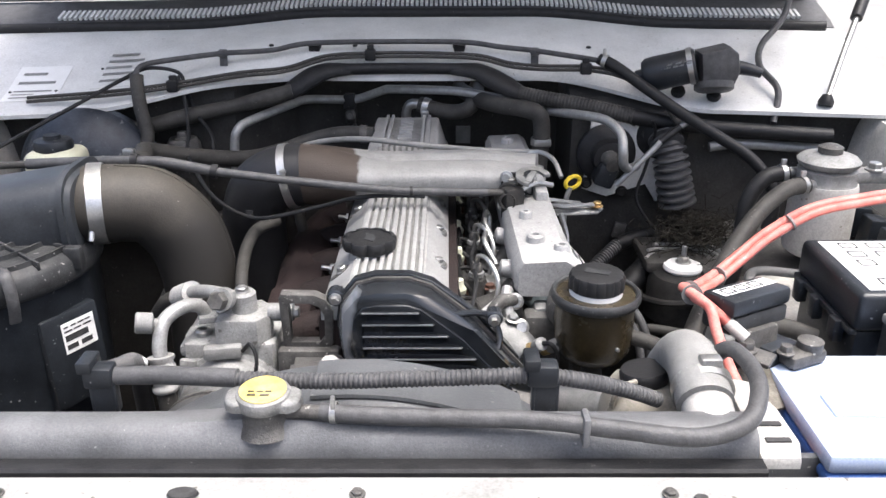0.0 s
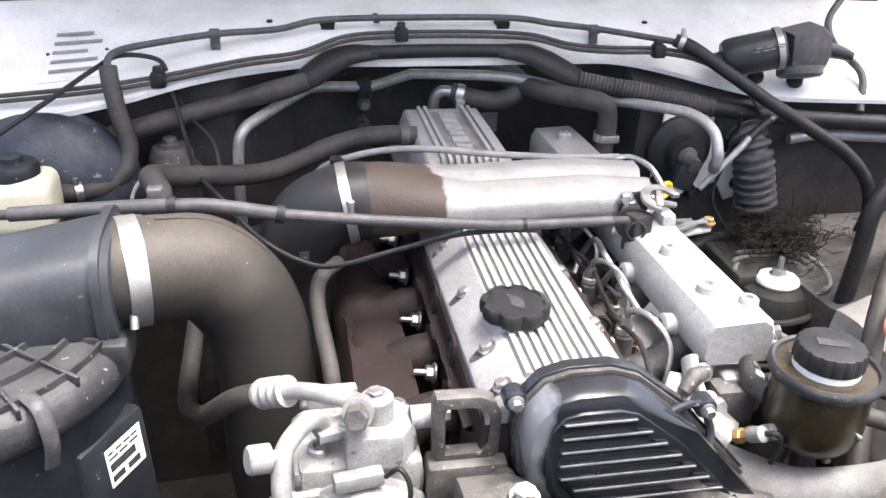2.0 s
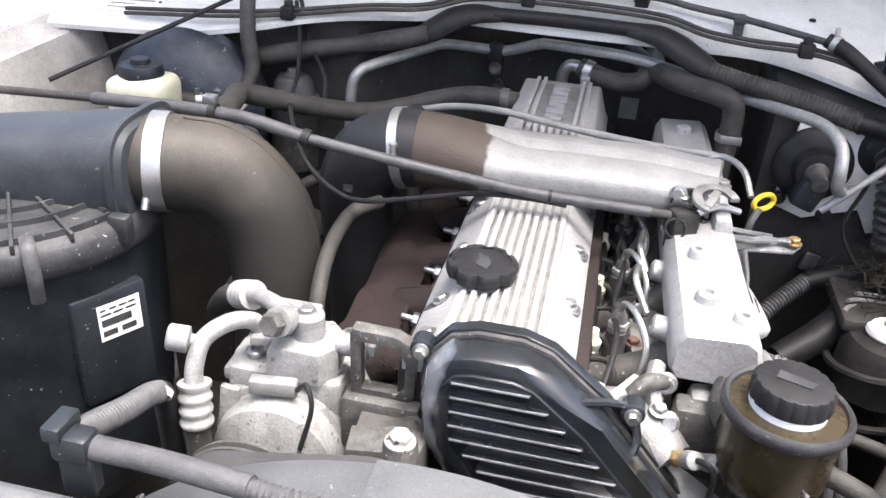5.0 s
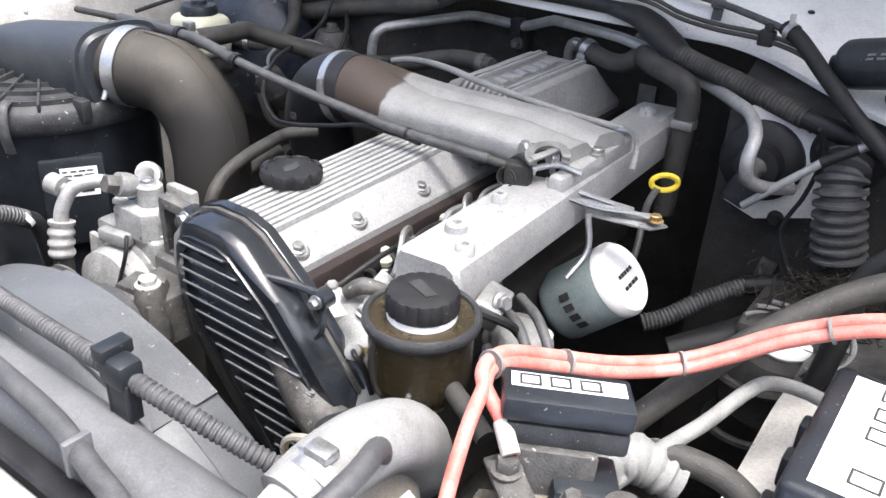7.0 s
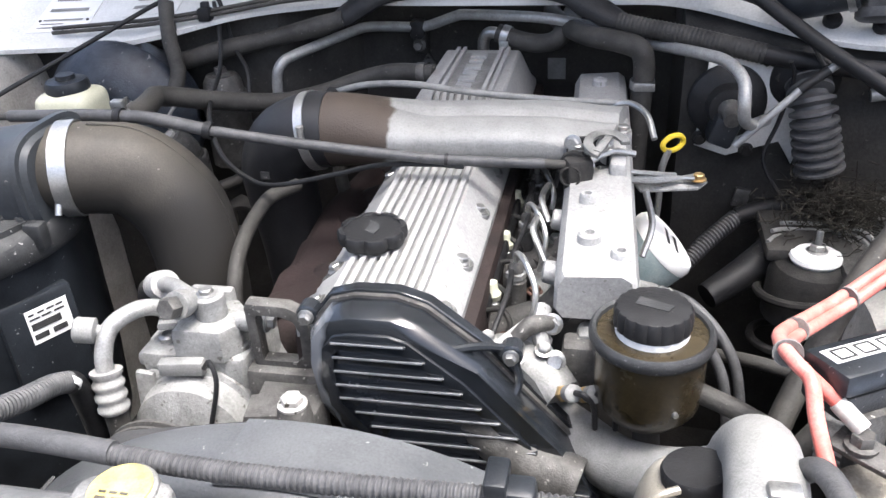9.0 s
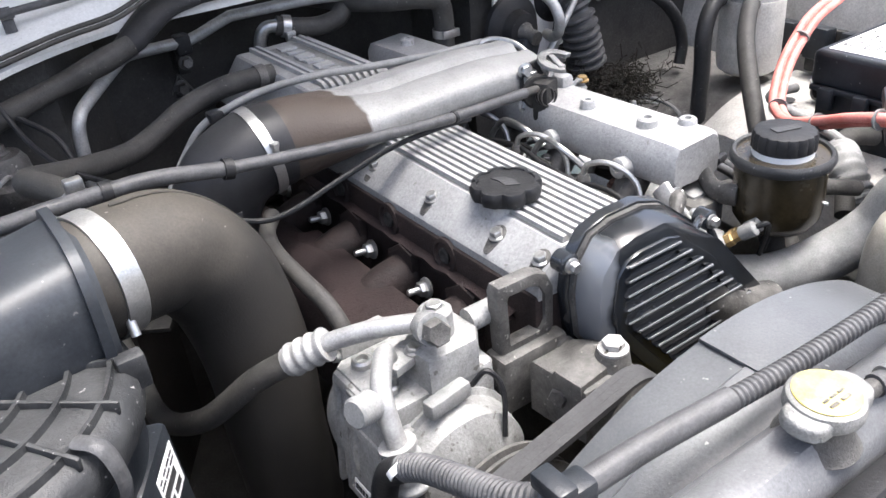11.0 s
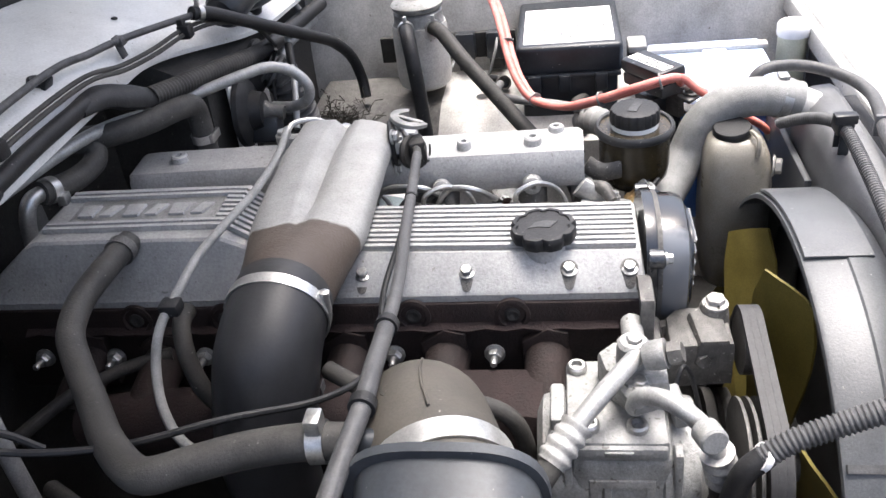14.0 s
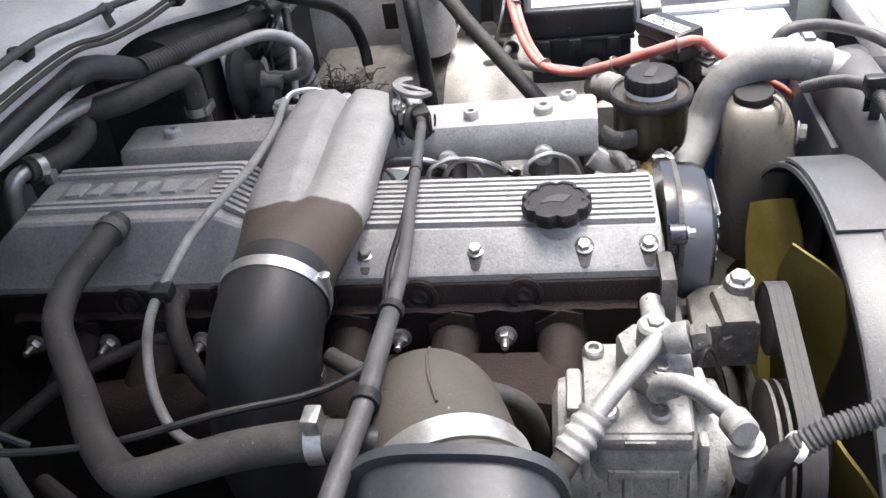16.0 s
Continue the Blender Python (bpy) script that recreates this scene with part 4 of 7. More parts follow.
rating = part("rating_plate", box((0.0012, 0.034, 0.013), Matrix.Translation((-0.3015, -0.045, 0.836)) @ pose(0, 0, 0, 0, 6, 0), 0.0), PAPER, comp, "small pale rating plate")
bars((-0.3027, -0.028, 0.8298), (0, -1, 0), (0.1, 0, 1), [(0.25, 0.5, 5)], INK, rating, 0.034, 0.013, 6)
for x, y in ((-0.269, -0.058), (-0.189, -0.064), (-0.268, -0.014), (-0.19, -0.005)):
    bm = lathe([(0.010, 0), (0.010, 0.006), (0.008, 0.008), (0.0055, 0.008), (0.005, 0.003), (0.001, 0.003)], Matrix.Translation((x, y, 0.946)), 18)
    part("socket_bolt", bm, STEEL, comp, "socket-headed steel bolt")
bm = prism([(-0.245, -0.088), (-0.195, -0.088), (-0.182, -0.07), (-0.185, -0.04), (-0.2, -0.025), (-0.225, -0.03), (-0.248, -0.05)], 0.035, Matrix.Translation((0, 0, 0.945)), 0.006)
lathe([(0.016, 0.0), (0.015, 0.03), (0.012, 0.033)], Matrix.Translation((-0.215, -0.057, 0.972)), 20, bm)
lathe([(0.011, 0.0), (0.011, 0.03)], facing((-0.185, -0.06, 0.978), (1, 0, 0)), 16, bm)
part("suction_block", bm, ALU_COMP, comp)
part("block_bolt", hexhead((-0.216, -0.058, 1.004), (0, 0, 1), 0.0075, 0.007), STEEL, comp)
part("side_bolt", hexhead((-0.157, -0.06, 0.978), (1, 0, 0), 0.007, 0.009), STEEL, comp)
bm = lathe([(0.012, 0.0), (0.014, 0.008), (0.014, 0.02)], facing((-0.232, -0.066, 1.0), (-0.15, -1, 0.35)), 20)
part("union_collar", bm, ALU_COMP, comp)
part("union_nut", hexhead((-0.235, -0.082, 1.005), (-0.15, -1, 0.35), 0.0115, 0.018, False), GREYMETAL, comp, "dull hexagon union nut")
part("suction_pipe", tube([(-0.222, -0.062, 0.996), (-0.24, -0.05, 0.996), (-0.265, -0.03, 0.991), (-0.29, -0.008, 0.980), (-0.305, 0.006, 0.970)], 0.0085, 14), PIPE, comp, "bent aluminium suction pipe")
bm = corrugated([(-0.294, -0.004, 0.977), (-0.308, 0.008, 0.968), (-0.322, 0.020, 0.958)], 0.0155, 0.011, 0.14, 18)
part("crimp_collar", bm, CRIMP, comp, "pale crimped metal collar")
part("flange_plate", prism([(-0.02, -0.01), (0.016, -0.014), (0.026, 0.0), (0.016, 0.014), (-0.02, 0.01)], 0.008, Matrix.Translation((-0.252, -0.058, 0.968)) @ pose(0, 0, 0, 0, 0, 20), 0.003), ALU_COMP, comp)
part("flange_bolt", hexhead((-0.242, -0.062, 0.976), (0, 0, 1), 0.0065, 0.006), STEEL, comp)
part("discharge_pipe", tube([(-0.262, -0.055, 0.965), (-0.268, -0.06, 0.985), (-0.282, -0.08, 0.995), (-0.298, -0.103, 0.988), (-0.302, -0.118, 0.966), (-0.3, -0.124, 0.945)], 0.0085, 14), PIPE, comp, "bent aluminium discharge pipe")
bm = corrugated([(-0.301, -0.122, 0.952), (-0.299, -0.127, 0.932), (-0.297, -0.131, 0.91)], 0.0155, 0.012, 0.14, 18)
part("crimp_collar", bm, CRIMP, comp, "pale crimped metal collar")
bm = lathe([(0.006, 0.0), (0.006, 0.008), (0.0125, 0.010), (0.0125, 0.027), (0.0105, 0.029)], facing((-0.301, -0.106, 0.986), (-1, -0.3, 0.2)), 20)
part("valve_cap", bm, GREYHOSE, comp, "grey service valve cap")
part("wire_plug", box((0.045, 0.014, 0.016), Matrix.Translation((-0.236, -0.096, 0.943)) @ pose(0, 0, 0, 0, 0, 8), 0.003), GREYHOSE, comp, "pale grey wiring plug")
part("plug_wire", tube([(-0.212, -0.098, 0.945), (-0.2, -0.105, 0.958), (-0.192, -0.115, 0.94), (-0.2, -0.125, 0.9)], 0.0025, 8), BLACKRUBBER, comp)
for k in range(4):
    y = -0.158 - 0.009 * k
    part("pulley_rib", lathe([(0.05, 0.0), (0.064, 0.0), (0.064, 0.003), (0.057, 0.0055), (0.05, 0.0055)], facing((-0.235, y, 0.865), (0, -1, 0)), 40), GREYMETAL, comp)
part("clutch_face", lathe([(0.052, 0.0), (0.05, 0.006), (0.02, 0.009), (0.018, 0.018), (0.001, 0.018)], facing((-0.235, -0.194, 0.865), (0, -1, 0)), 36), DARKMETAL, comp)
solo("suction_hose", tube([(-0.316, 0.014, 0.963), (-0.348, 0.042, 0.938), (-0.389, 0.095, 0.880), (-0.414, 0.17, 0.846), (-0.413, 0.25, 0.862), (-0.41, 0.33, 0.88)], 0.0115, 16), RUBBER, "dusty black rubber hose from the compressor collar", "hose")
solo("discharge_hose", tube([(-0.298, -0.129, 0.915), (-0.294, -0.135, 0.86), (-0.29, -0.15, 0.75), (-0.3, -0.18, 0.6)], 0.0115, 16), RUBBER, "black rubber hose below the compressor fitting", "hose")

# lifting bracket beside the timing cover
bracket = thing("lifting_bracket", "grey cast bracket with an oblong opening", "bracket", at=(-0.14, -0.075, 0.9))
part("loop", prism([(-0.029, -0.04), (0.024, -0.04), (0.032, -0.03), (0.033, 0.012), (0.026, 0.028), (0.012, 0.035), (-0.028, 0.036), (-0.031, 0.03)], 0.014,
                    Matrix.Translation((-0.137, -0.068, 0.976)) @ STAND, 0.003, hole=[(-0.019, -0.028), (0.016, -0.028), (0.022, -0.02), (0.0225, 0.008), (0.017, 0.019), (0.006, 0.0235), (-0.018, 0.024), (-0.020, 0.02)]), GREYMETAL, bracket)
part("foot", box((0.075, 0.03, 0.06), Matrix.Translation((-0.135, -0.078, 0.912)), 0.005), GREYMETAL, bracket)
part("foot_bolt", hexhead((-0.103, -0.094, 0.925), (0, -1, 0.3), 0.009, 0.01), GREYMETAL, bracket)

# belt tensioner and belts
tensioner = thing("belt_tensioner", "greasy grey belt tensioner block with an upright bolt", "tensioner", at=(-0.11, -0.13, 0.88))
part("block", prism([(-0.145, -0.165), (-0.085, -0.165), (-0.082, -0.115), (-0.1, -0.1), (-0.15, -0.1)], 0.055, Matrix.Translation((0, 0, 0.885)), 0.005), GREYMETAL, tensioner)
part("tower", lathe([(0.021, -0.05), (0.017, -0.012), (0.0145, 0.008), (0.0125, 0.0105)], Matrix.Translation((-0.1, -0.150, 0.946)), 24), GREYMETAL, tensioner)
part("arm", prism([(-0.03, -0.014), (0.022, -0.02), (0.028, 0.0), (0.018, 0.016), (-0.028, 0.018)], 0.024, Matrix.Translation((-0.118, -0.14, 0.925)) @ pose(0, 0, 0, 4, -6, 10), 0.006), GREYMETAL, tensioner)
part("adjuster_bolt", hexhead((-0.1, -0.151, 0.9555), (0, 0, 1), 0.010, 0.010), LIDDUST, tensioner, "dusty upright adjuster bolt")
part("side_nut", hexhead((-0.14, -0.132, 0.918), (-1, -0.3, 0.1), 0.009, 0.012), GREYMETAL, tensioner)
part("idler_pulley", lathe([(0.012, -0.01), (0.036, -0.01), (0.036, 0.01), (0.03, 0.012), (0.012, 0.014)], facing((-0.115, -0.185, 0.918), (0, -1, 0)), 32), GREYMETAL, tensioner)


def hull(pts):
    pts = sorted(pts)
    out = []
    for run in (pts, pts[::-1]):
        h = []
        for p in run:
            while len(h) > 1 and (h[-1][0] - h[-2][0]) * (p[1] - h[-2][1]) - (h[-1][1] - h[-2][1]) * (p[0] - h[-2][0]) <= 0:
                h.pop()
            h.append(p)
        out += h[:-1]
    return out


def belt(circles, y, w, name, label):
    pts = [(cx + (r + 0.002) * math.cos(a), cz + (r + 0.002) * math.sin(a)) for cx, cz, r in circles for a in (2 * math.pi * k / 36 for k in range(36))]
    h = hull(pts)
    belt_thing = thing(name, label, "belt", at=(circles[0][0], y, circles[0][1]))
    for k in range(3):
        c = y + (k - 1) * w / 3
        rows = [[(x, c - w * 0.164, z), (x, c - w * 0.08, z), (x, c + w * 0.08, z), (x, c + w * 0.164, z)] for x, z in h + h[:1]]
        part("belt_rib", sheet(rows, 0.006 - 0.0006 * (k == 1)), BELT, belt_thing, smooth=60)


belt([(-0.115, 0.918, 0.036), (-0.235, 0.865, 0.064), (-0.03, 0.66, 0.08)], -0.185, 0.021, "drive_belt", "grey worn rubber drive belt round the pulleys")
solo("crank_pulley", lathe([(0.02, -0.02), (0.08, -0.02), (0.08, -0.008), (0.072, -0.004), (0.08, 0.0), (0.08, 0.014), (0.03, 0.018)], facing((-0.03, -0.185, 0.66), (0, -1, 0)), 36), DARKMETAL, "dark grooved crankshaft pulley low on the engine", "pulley")

# ---------------------------------------------------------------- power steering reservoir
RC = Matrix.Translation((0.205, -0.09, 0))
psr = thing("steering_reservoir", "olive brown oily power steering reservoir can", "reservoir", at=(0.205, -0.09, 0.9))
part("can", lathe([(0.028, 0.934), (0.036, 0.937), (0.0445, 0.950), (0.0465, 0.964), (0.0465, 1.012), (0.0465, 1.018)], RC, 44), OLIVE, psr)
part("rim", lathe([(0.0465, 1.008), (0.0505, 1.010), (0.0525, 1.0145), (0.052, 1.0195), (0.0495, 1.0225), (0.0465, 1.021), (0.045, 1.0155), (0.044, 1.012)], RC, 44), DUSTY, psr, "dark dusty rolled metal rim")
part("lid_plate", lathe([(0.0455, 1.0125), (0.044, 1.0145), (0.033, 1.0165), (0.027, 1.02), (0.026, 1.026)], RC, 44), LIDDUST, psr, "dusty metal lid round the cap")
part("neck_seal", lathe([(0.0305, 1.015), (0.031, 1.021), (0.030, 1.0245)], RC, 36), PAPER, psr, "dusty seal under the cap")
ps_cap = part("cap", lathe([(0.030, 1.024), (0.0325, 1.026), (0.0325, 1.039), (0.0305, 1.043), (0.027, 1.044), (0.001, 1.0445)], RC, 72, None, (18, 0.05, 1, 3)), BLACKRUBBER, psr, "black knurled screw cap")
part("cap_mark", prism([(-0.014, -0.006), (0.014, -0.006), (0.016, 0.004), (-0.014, 0.006)], 0.0008, RC @ Matrix.Translation((0, 0, 1.0445)) @ pose(0, 0, 0, 0, 0, -20), 0.0), DUSTY, ps_cap, "faint moulded cap mark")
part("outlet", tube([(0.245, -0.10, 0.966), (0.27, -0.112, 0.963), (0.30, -0.125, 0.955)], 0.009, 12), RUBBER, psr, "short rubber outlet hose")
part("lower_hose", tube([(0.205, -0.09, 0.94), (0.207, -0.092, 0.905), (0.215, -0.105, 0.86), (0.24, -0.125, 0.83), (0.25, -0.13, 0.78)], 0.0125, 14), RUBBER, psr, "rubber hose under the can")
part("bracket", tube([(0.165, -0.07, 0.975), (0.16, -0.045, 0.975), (0.165, -0.025, 0.985)], 0.006, 8, flat=2.2), GREYMETAL, psr, "grey strap bracket to the rail")
part("pin", lathe([(0.0025, 0), (0.0025, 0.004), (0.001, 0.005)], facing((0.205 + 0.02, -0.09 - 0.041, 0.966), (0.43, -0.9, 0)), 10), STEEL, psr)

# ---------------------------------------------------------------- radiator hose, tank, overflow, looms
rh = thing("radiator_hose", "faded grey upper radiator hose with a wire clamp", "hose", at=(0.27, -0.25, 0.95))
part("hose", tube([(0.270, -0.312, 1.010), (0.271, -0.285, 1.017), (0.274, -0.25, 1.018), (0.276, -0.214, 1.006), (0.274, -0.186, 0.978), (0.266, -0.168, 0.938), (0.232, -0.142, 0.905), (0.185, -0.112, 0.885), (0.14, -0.075, 0.885), (0.09, -0.055, 0.905)], 0.0265, 24, 8), GREYHOSE, rh)
bm = band((0.2725, -0.292, 1.0135), (0.02, 1, 0.25), 0.027, 0.012, 0.002)
box((0.02, 0.014, 0.008), Matrix.Translation((0.277, -0.29, 1.044)), 0.002, bm)
part("hose_clamp", bm, STEEL, rh, "steel spring clamp")
part("outlet_pipe", tube([(0.272, -0.36, 0.97), (0.272, -0.335, 0.995), (0.272, -0.305, 1.009)], 0.0235, 22), DIRTYWHITE, rh, "pale radiator outlet pipe")
tank = thing("coolant_tank", "stained translucent plastic tank with a black cap", "tank", at=(0.25, -0.24, 0.75))
bm = bmesh.new()
rings = []
for z, cx, cy, hx, hy in ((0.75, 0.246, -0.236, 0.044, 0.036), (0.756, 0.246, -0.236, 0.049, 0.042), (0.80, 0.245, -0.234, 0.051, 0.046), (0.86, 0.244, -0.232, 0.052, 0.047), (0.91, 0.243, -0.231, 0.052, 0.0465), (0.94, 0.243, -0.230, 0.051, 0.045), (0.955, 0.243, -0.229, 0.048, 0.043), (0.968, 0.242, -0.228, 0.043, 0.039), (0.978, 0.241, -0.226, 0.036, 0.034), (0.983, 0.240, -0.225, 0.028, 0.028), (0.984, 0.240, -0.225, 0.012, 0.012)):
    ring = []
    for k in range(40):
        c, q = math.cos(2 * math.pi * k / 40), math.sin(2 * math.pi * k / 40)
        ring.append(bm.verts.new((cx + hx * math.copysign(abs(c) ** 0.55, c), cy + hy * math.copysign(abs(q) ** 0.55, q), z)))
    rings.append(ring)
for low, high in zip(rings, rings[1:]):
    for k in range(40):
        bm.faces.new((low[k], low[(k + 1) % 40], high[(k + 1) % 40], high[k]))
bm.faces.new(rings[0][::-1])
bm.faces.new(rings[-1])
for f in bm.faces:
    f.smooth = True
part("bottle", bm, TANK, tank)
part("cap", lathe([(0.024, -0.004), (0.0255, 0.0), (0.0255, 0.007), (0.0235, 0.010), (0.001, 0.0105)], facing((0.236, -0.222, 0.985), (-0.12, 0.1, 1)), 30), BLACKRUBBER, tank, "black rubber cap on the tank")
part("cap_tab", tube([(0.222, -0.243, 0.992), (0.208, -0.2495, 0.990), (0.2, -0.2505, 0.980), (0.1985, -0.249, 0.966)], 0.0032, 8, 5), TANK, tank, "pale moulded tab")
part("side_nut", hexhead((0.214, -0.2735, 0.9435), (-0.25, -1, 0), 0.011, 0.012), DIRTYWHITE, tank)
overflow = thing("overflow_hose", "grey rubber overflow hose lying on the radiator", "hose", at=(0.1, -0.37, 1.03))
part("hose", tube([(-0.078, -0.356, 1.032), (-0.04, -0.360, 1.031), (0.03, -0.364, 1.031), (0.11, -0.371, 1.033), (0.18, -0.384, 1.032), (0.24, -0.391, 1.030), (0.285, -0.375, 1.034), (0.307, -0.335, 1.042), (0.309, -0.295, 1.046), (0.30, -0.262, 1.04), (0.285, -0.24, 1.0)], 0.008, 14), GREYTUBE, overflow)
bm = band((-0.066, -0.3572, 1.032), (1, -0.1, 0), 0.0085, 0.005, 0.0012, 18)
box((0.004, 0.006, 0.012), Matrix.Translation((-0.066, -0.361, 1.044)), 0.001, bm)
part("spring_clip", bm, STEEL, overflow, "small steel spring clip")
solo("hose_tab", box((0.006, 0.02, 0.028), Matrix.Translation((0.148, -0.378, 1.03)), 0.002), GREYPAINT, "small grey metal tab holding the overflow hose", "tab")
loom = thing("wiring_loom", "dusty corrugated wiring loom laid over the shroud", "loom", at=(0, -0.31, 1.03))
part("front_tube", corrugated([(-0.285, -0.300, 1.034), (-0.23, -0.302, 1.036), (-0.15, -0.310, 1.036), (-0.07, -0.316, 1.038), (0.03, -0.321, 1.044), (0.11, -0.322, 1.047), (0.16, -0.314, 1.036), (0.20, -0.300, 1.018), (0.234, -0.282, 0.996)], 0.0078, 0.0046, 0.14, 14), GREYTUBE, loom)
part("taped_length", tube([(-0.29, -0.3, 1.034), (-0.23, -0.3025, 1.036), (-0.16, -0.309, 1.037)], 0.0088, 14), GREYTUBE, loom, "smooth taped length")
part("side_tube", corrugated([(-0.29, -0.298, 1.032), (-0.305, -0.27, 1.018), (-0.308, -0.22, 0.995), (-0.312, -0.18, 0.978), (-0.317, -0.155, 0.962)], 0.0105, 0.0046, 0.14, 14), GREYTUBE, loom)
part("tape_end", band((-0.3165, -0.156, 0.963), (0.05, -0.9, -0.5), 0.0115, 0.006, 0.001, 18), PAPER, loom, "band of white tape")
part("black_tail", tube([(-0.3165, -0.158, 0.964), (-0.322, -0.14, 0.945), (-0.325, -0.13, 0.89), (-0.32, -0.13, 0.8)], 0.0105, 14), BLACKRUBBER, loom)
for at in ((0.117, -0.322, 1.050), (-0.289, -0.302, 1.036)):
    bm = box((0.028, 0.02, 0.022), Matrix.Translation(at), 0.004)
    box((0.024, 0.003, 0.034), Matrix.Translation(Vector(at) + Vector((0.003, -0.006, -0.022))), 0.001, bm)
    for dx in (-0.008, 0.013):
        box((0.003, 0.012, 0.03), Matrix.Translation(Vector(at) + Vector((dx, -0.002, -0.022))), 0.001, bm)
    box((0.014, 0.026, 0.012), Matrix.Translation(Vector(at) + Vector((-0.01, 0.002, 0.012))), 0.002, bm)
    part("loom_clip", bm, PLASTIC, loom, "black plastic loom clip")

# ---------------------------------------------------------------- fuse block, red leads, battery, fuse box
fuses = thing("fusible_link_block", "black fuse link block with a marked cover", "fuse block", at=(0.36, -0.12, 1.0))
FB = Matrix.Translation((0.366, -0.128, 1.028)) @ pose(0, 0, 0, -4, 3, 32)
part("base", box((0.094, 0.042, 0.02), FB @ Matrix.Translation((0, 0, -0.018)), 0.004), DUSTY, fuses)
part("cover", box((0.096, 0.046, 0.02), FB @ Matrix.Translation((0, 0, 0.003)), 0.005), PLASTIC, fuses)
part("cover_label", box((0.084, 0.018, 0.0006), FB @ Matrix.Translation((0, 0.004, 0.0133)), 0.0), PAPER, fuses, "white sticker with box marks")
for k in range(3):
    part("fuse_mark", prism([(-0.008, -0.007), (0.008, -0.007), (0.008, 0.007), (-0.008, 0.007)], 0.0006, FB @ Matrix.Translation((-0.028 + 0.022 * k, 0.004, 0.0136)), 0.0,
                            hole=[(-0.006, -0.005), (0.006, -0.005), (0.006, 0.005), (-0.006, 0.005)]), INK, fuses, "black printed frame mark")
part("stay", box((0.06, 0.012, 0.05), FB @ Matrix.Translation((-0.004, -0.022, -0.05)), 0.003), GREYMETAL, fuses, "dull metal stay")
part("lower_case", box((0.05, 0.05, 0.09), FB @ Matrix.Translation((0.02, -0.02, -0.09)), 0.005), PLASTIC, fuses)
for k, off in enumerate((0.0, 0.011)):
    o = Vector((-off * 0.5, off * 0.75, off * 0.35))
    pts = [(0.66, 0.122, 1.062), (0.60, 0.108, 1.058), (0.531, 0.095, 1.048), (0.470, 0.081, 1.018), (0.432, 0.066, 0.993), (0.396, 0.042, 0.976), (0.358, -0.002, 0.979), (0.329, -0.056, 1.001), (0.309, -0.105, 1.024), (0.306, -0.137, 1.034), (0.315, -0.163, 1.034)]
    tail = [(0.318, -0.185, 1.015), (0.328, -0.22, 0.985), (0.345, -0.26, 0.955), (0.36, -0.30, 0.92), (0.365, -0.34, 0.85)] if k == 0 else [(0.335, -0.165, 1.018), (0.352, -0.178, 1.005)]
    lead = thing("red_lead", "thick red battery lead running past the fuse block", "cable", "red battery leads", at=pts[5])
    part("insulation", tube([Vector(p) + o for p in pts] + [Vector(p) for p in tail], 0.0058, 12), RED, lead)
    part("end_sleeve", tube([Vector(p) for p in tail[-2:]], 0.0072, 12, 4), DIRTYWHITE, lead, "pale grimy sleeve at the end of the lead")
for at, way in (((0.396, 0.042, 0.976), (0.7, 0.6, 0)), ((0.329, -0.056, 1.001), (0.4, 0.8, -0.4)), ((0.306, -0.137, 1.034), (0.1, 0.9, -0.2)), ((0.50, 0.088, 1.033), (0.9, 0.2, 0.45))):
    solo("cable_tie", band(Vector(at) + Vector((-0.0027, 0.0041, 0.0019)), way, 0.0108, 0.0028, 0.0007, 16), GREYHOSE, "grey cable tie round the red leads", "cable tie", "cable ties")
term = thing("lead_terminal", "dirty metal lead terminal with bolts", "terminal", at=(0.36, -0.18, 0.98))
part("lug", box((0.05, 0.024, 0.006), Matrix.Translation((0.356, -0.185, 0.99)) @ pose(0, 0, 0, 10, 0, -40), 0.002), GREYMETAL, term)
part("lug_bolt", hexhead((0.352, -0.182, 0.993), (0, 0, 1), 0.009, 0.012), GREYMETAL, term)
part("plate", prism([(-0.05, -0.03), (0.03, -0.03), (0.05, 0.0), (0.03, 0.04), (-0.03, 0.03)], 0.004, Matrix.Translation((0.37, -0.2, 0.955)) @ pose(0, 0, 0, 15, 0, 20), 0.0015), GOLD, term, "oily plate below the lug")

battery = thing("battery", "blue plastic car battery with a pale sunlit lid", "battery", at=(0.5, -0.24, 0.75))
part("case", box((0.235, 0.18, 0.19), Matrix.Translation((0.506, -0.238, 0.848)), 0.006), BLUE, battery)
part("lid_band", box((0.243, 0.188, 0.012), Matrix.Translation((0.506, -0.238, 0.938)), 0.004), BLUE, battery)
part("lid", box((0.243, 0.188, 0.022), Matrix.Translation((0.506, -0.238, 0.956)), 0.006), SUNLITBLUE, battery, "blue lid coloured paler as if sunlit")
part("vent_strip", box((0.2, 0.04, 0.006), Matrix.Translation((0.515, -0.25, 0.968)), 0.003), SUNLITBLUE, battery)
part("terminal_post", lathe([(0.010, 0), (0.0085, 0.018), (0.007, 0.019)], Matrix.Translation((0.418, -0.165, 0.965)), 18), GREYMETAL, battery)
bm = box((0.05, 0.028, 0.016), Matrix.Translation((0.422, -0.163, 0.976)) @ pose(0, 0, 0, 0, 0, 25), 0.005)
hexhead((0.400, -0.172, 0.984), (0, 0, 1), 0.007, 0.01, True, bm)
lathe([(0.014, 0.0), (0.014, 0.012), (0.010, 0.014)], Matrix.Translation((0.432, -0.158, 0.98)), 18, bm)
part("terminal_clamp", bm, GREYMETAL, battery, "dull lead terminal clamp")
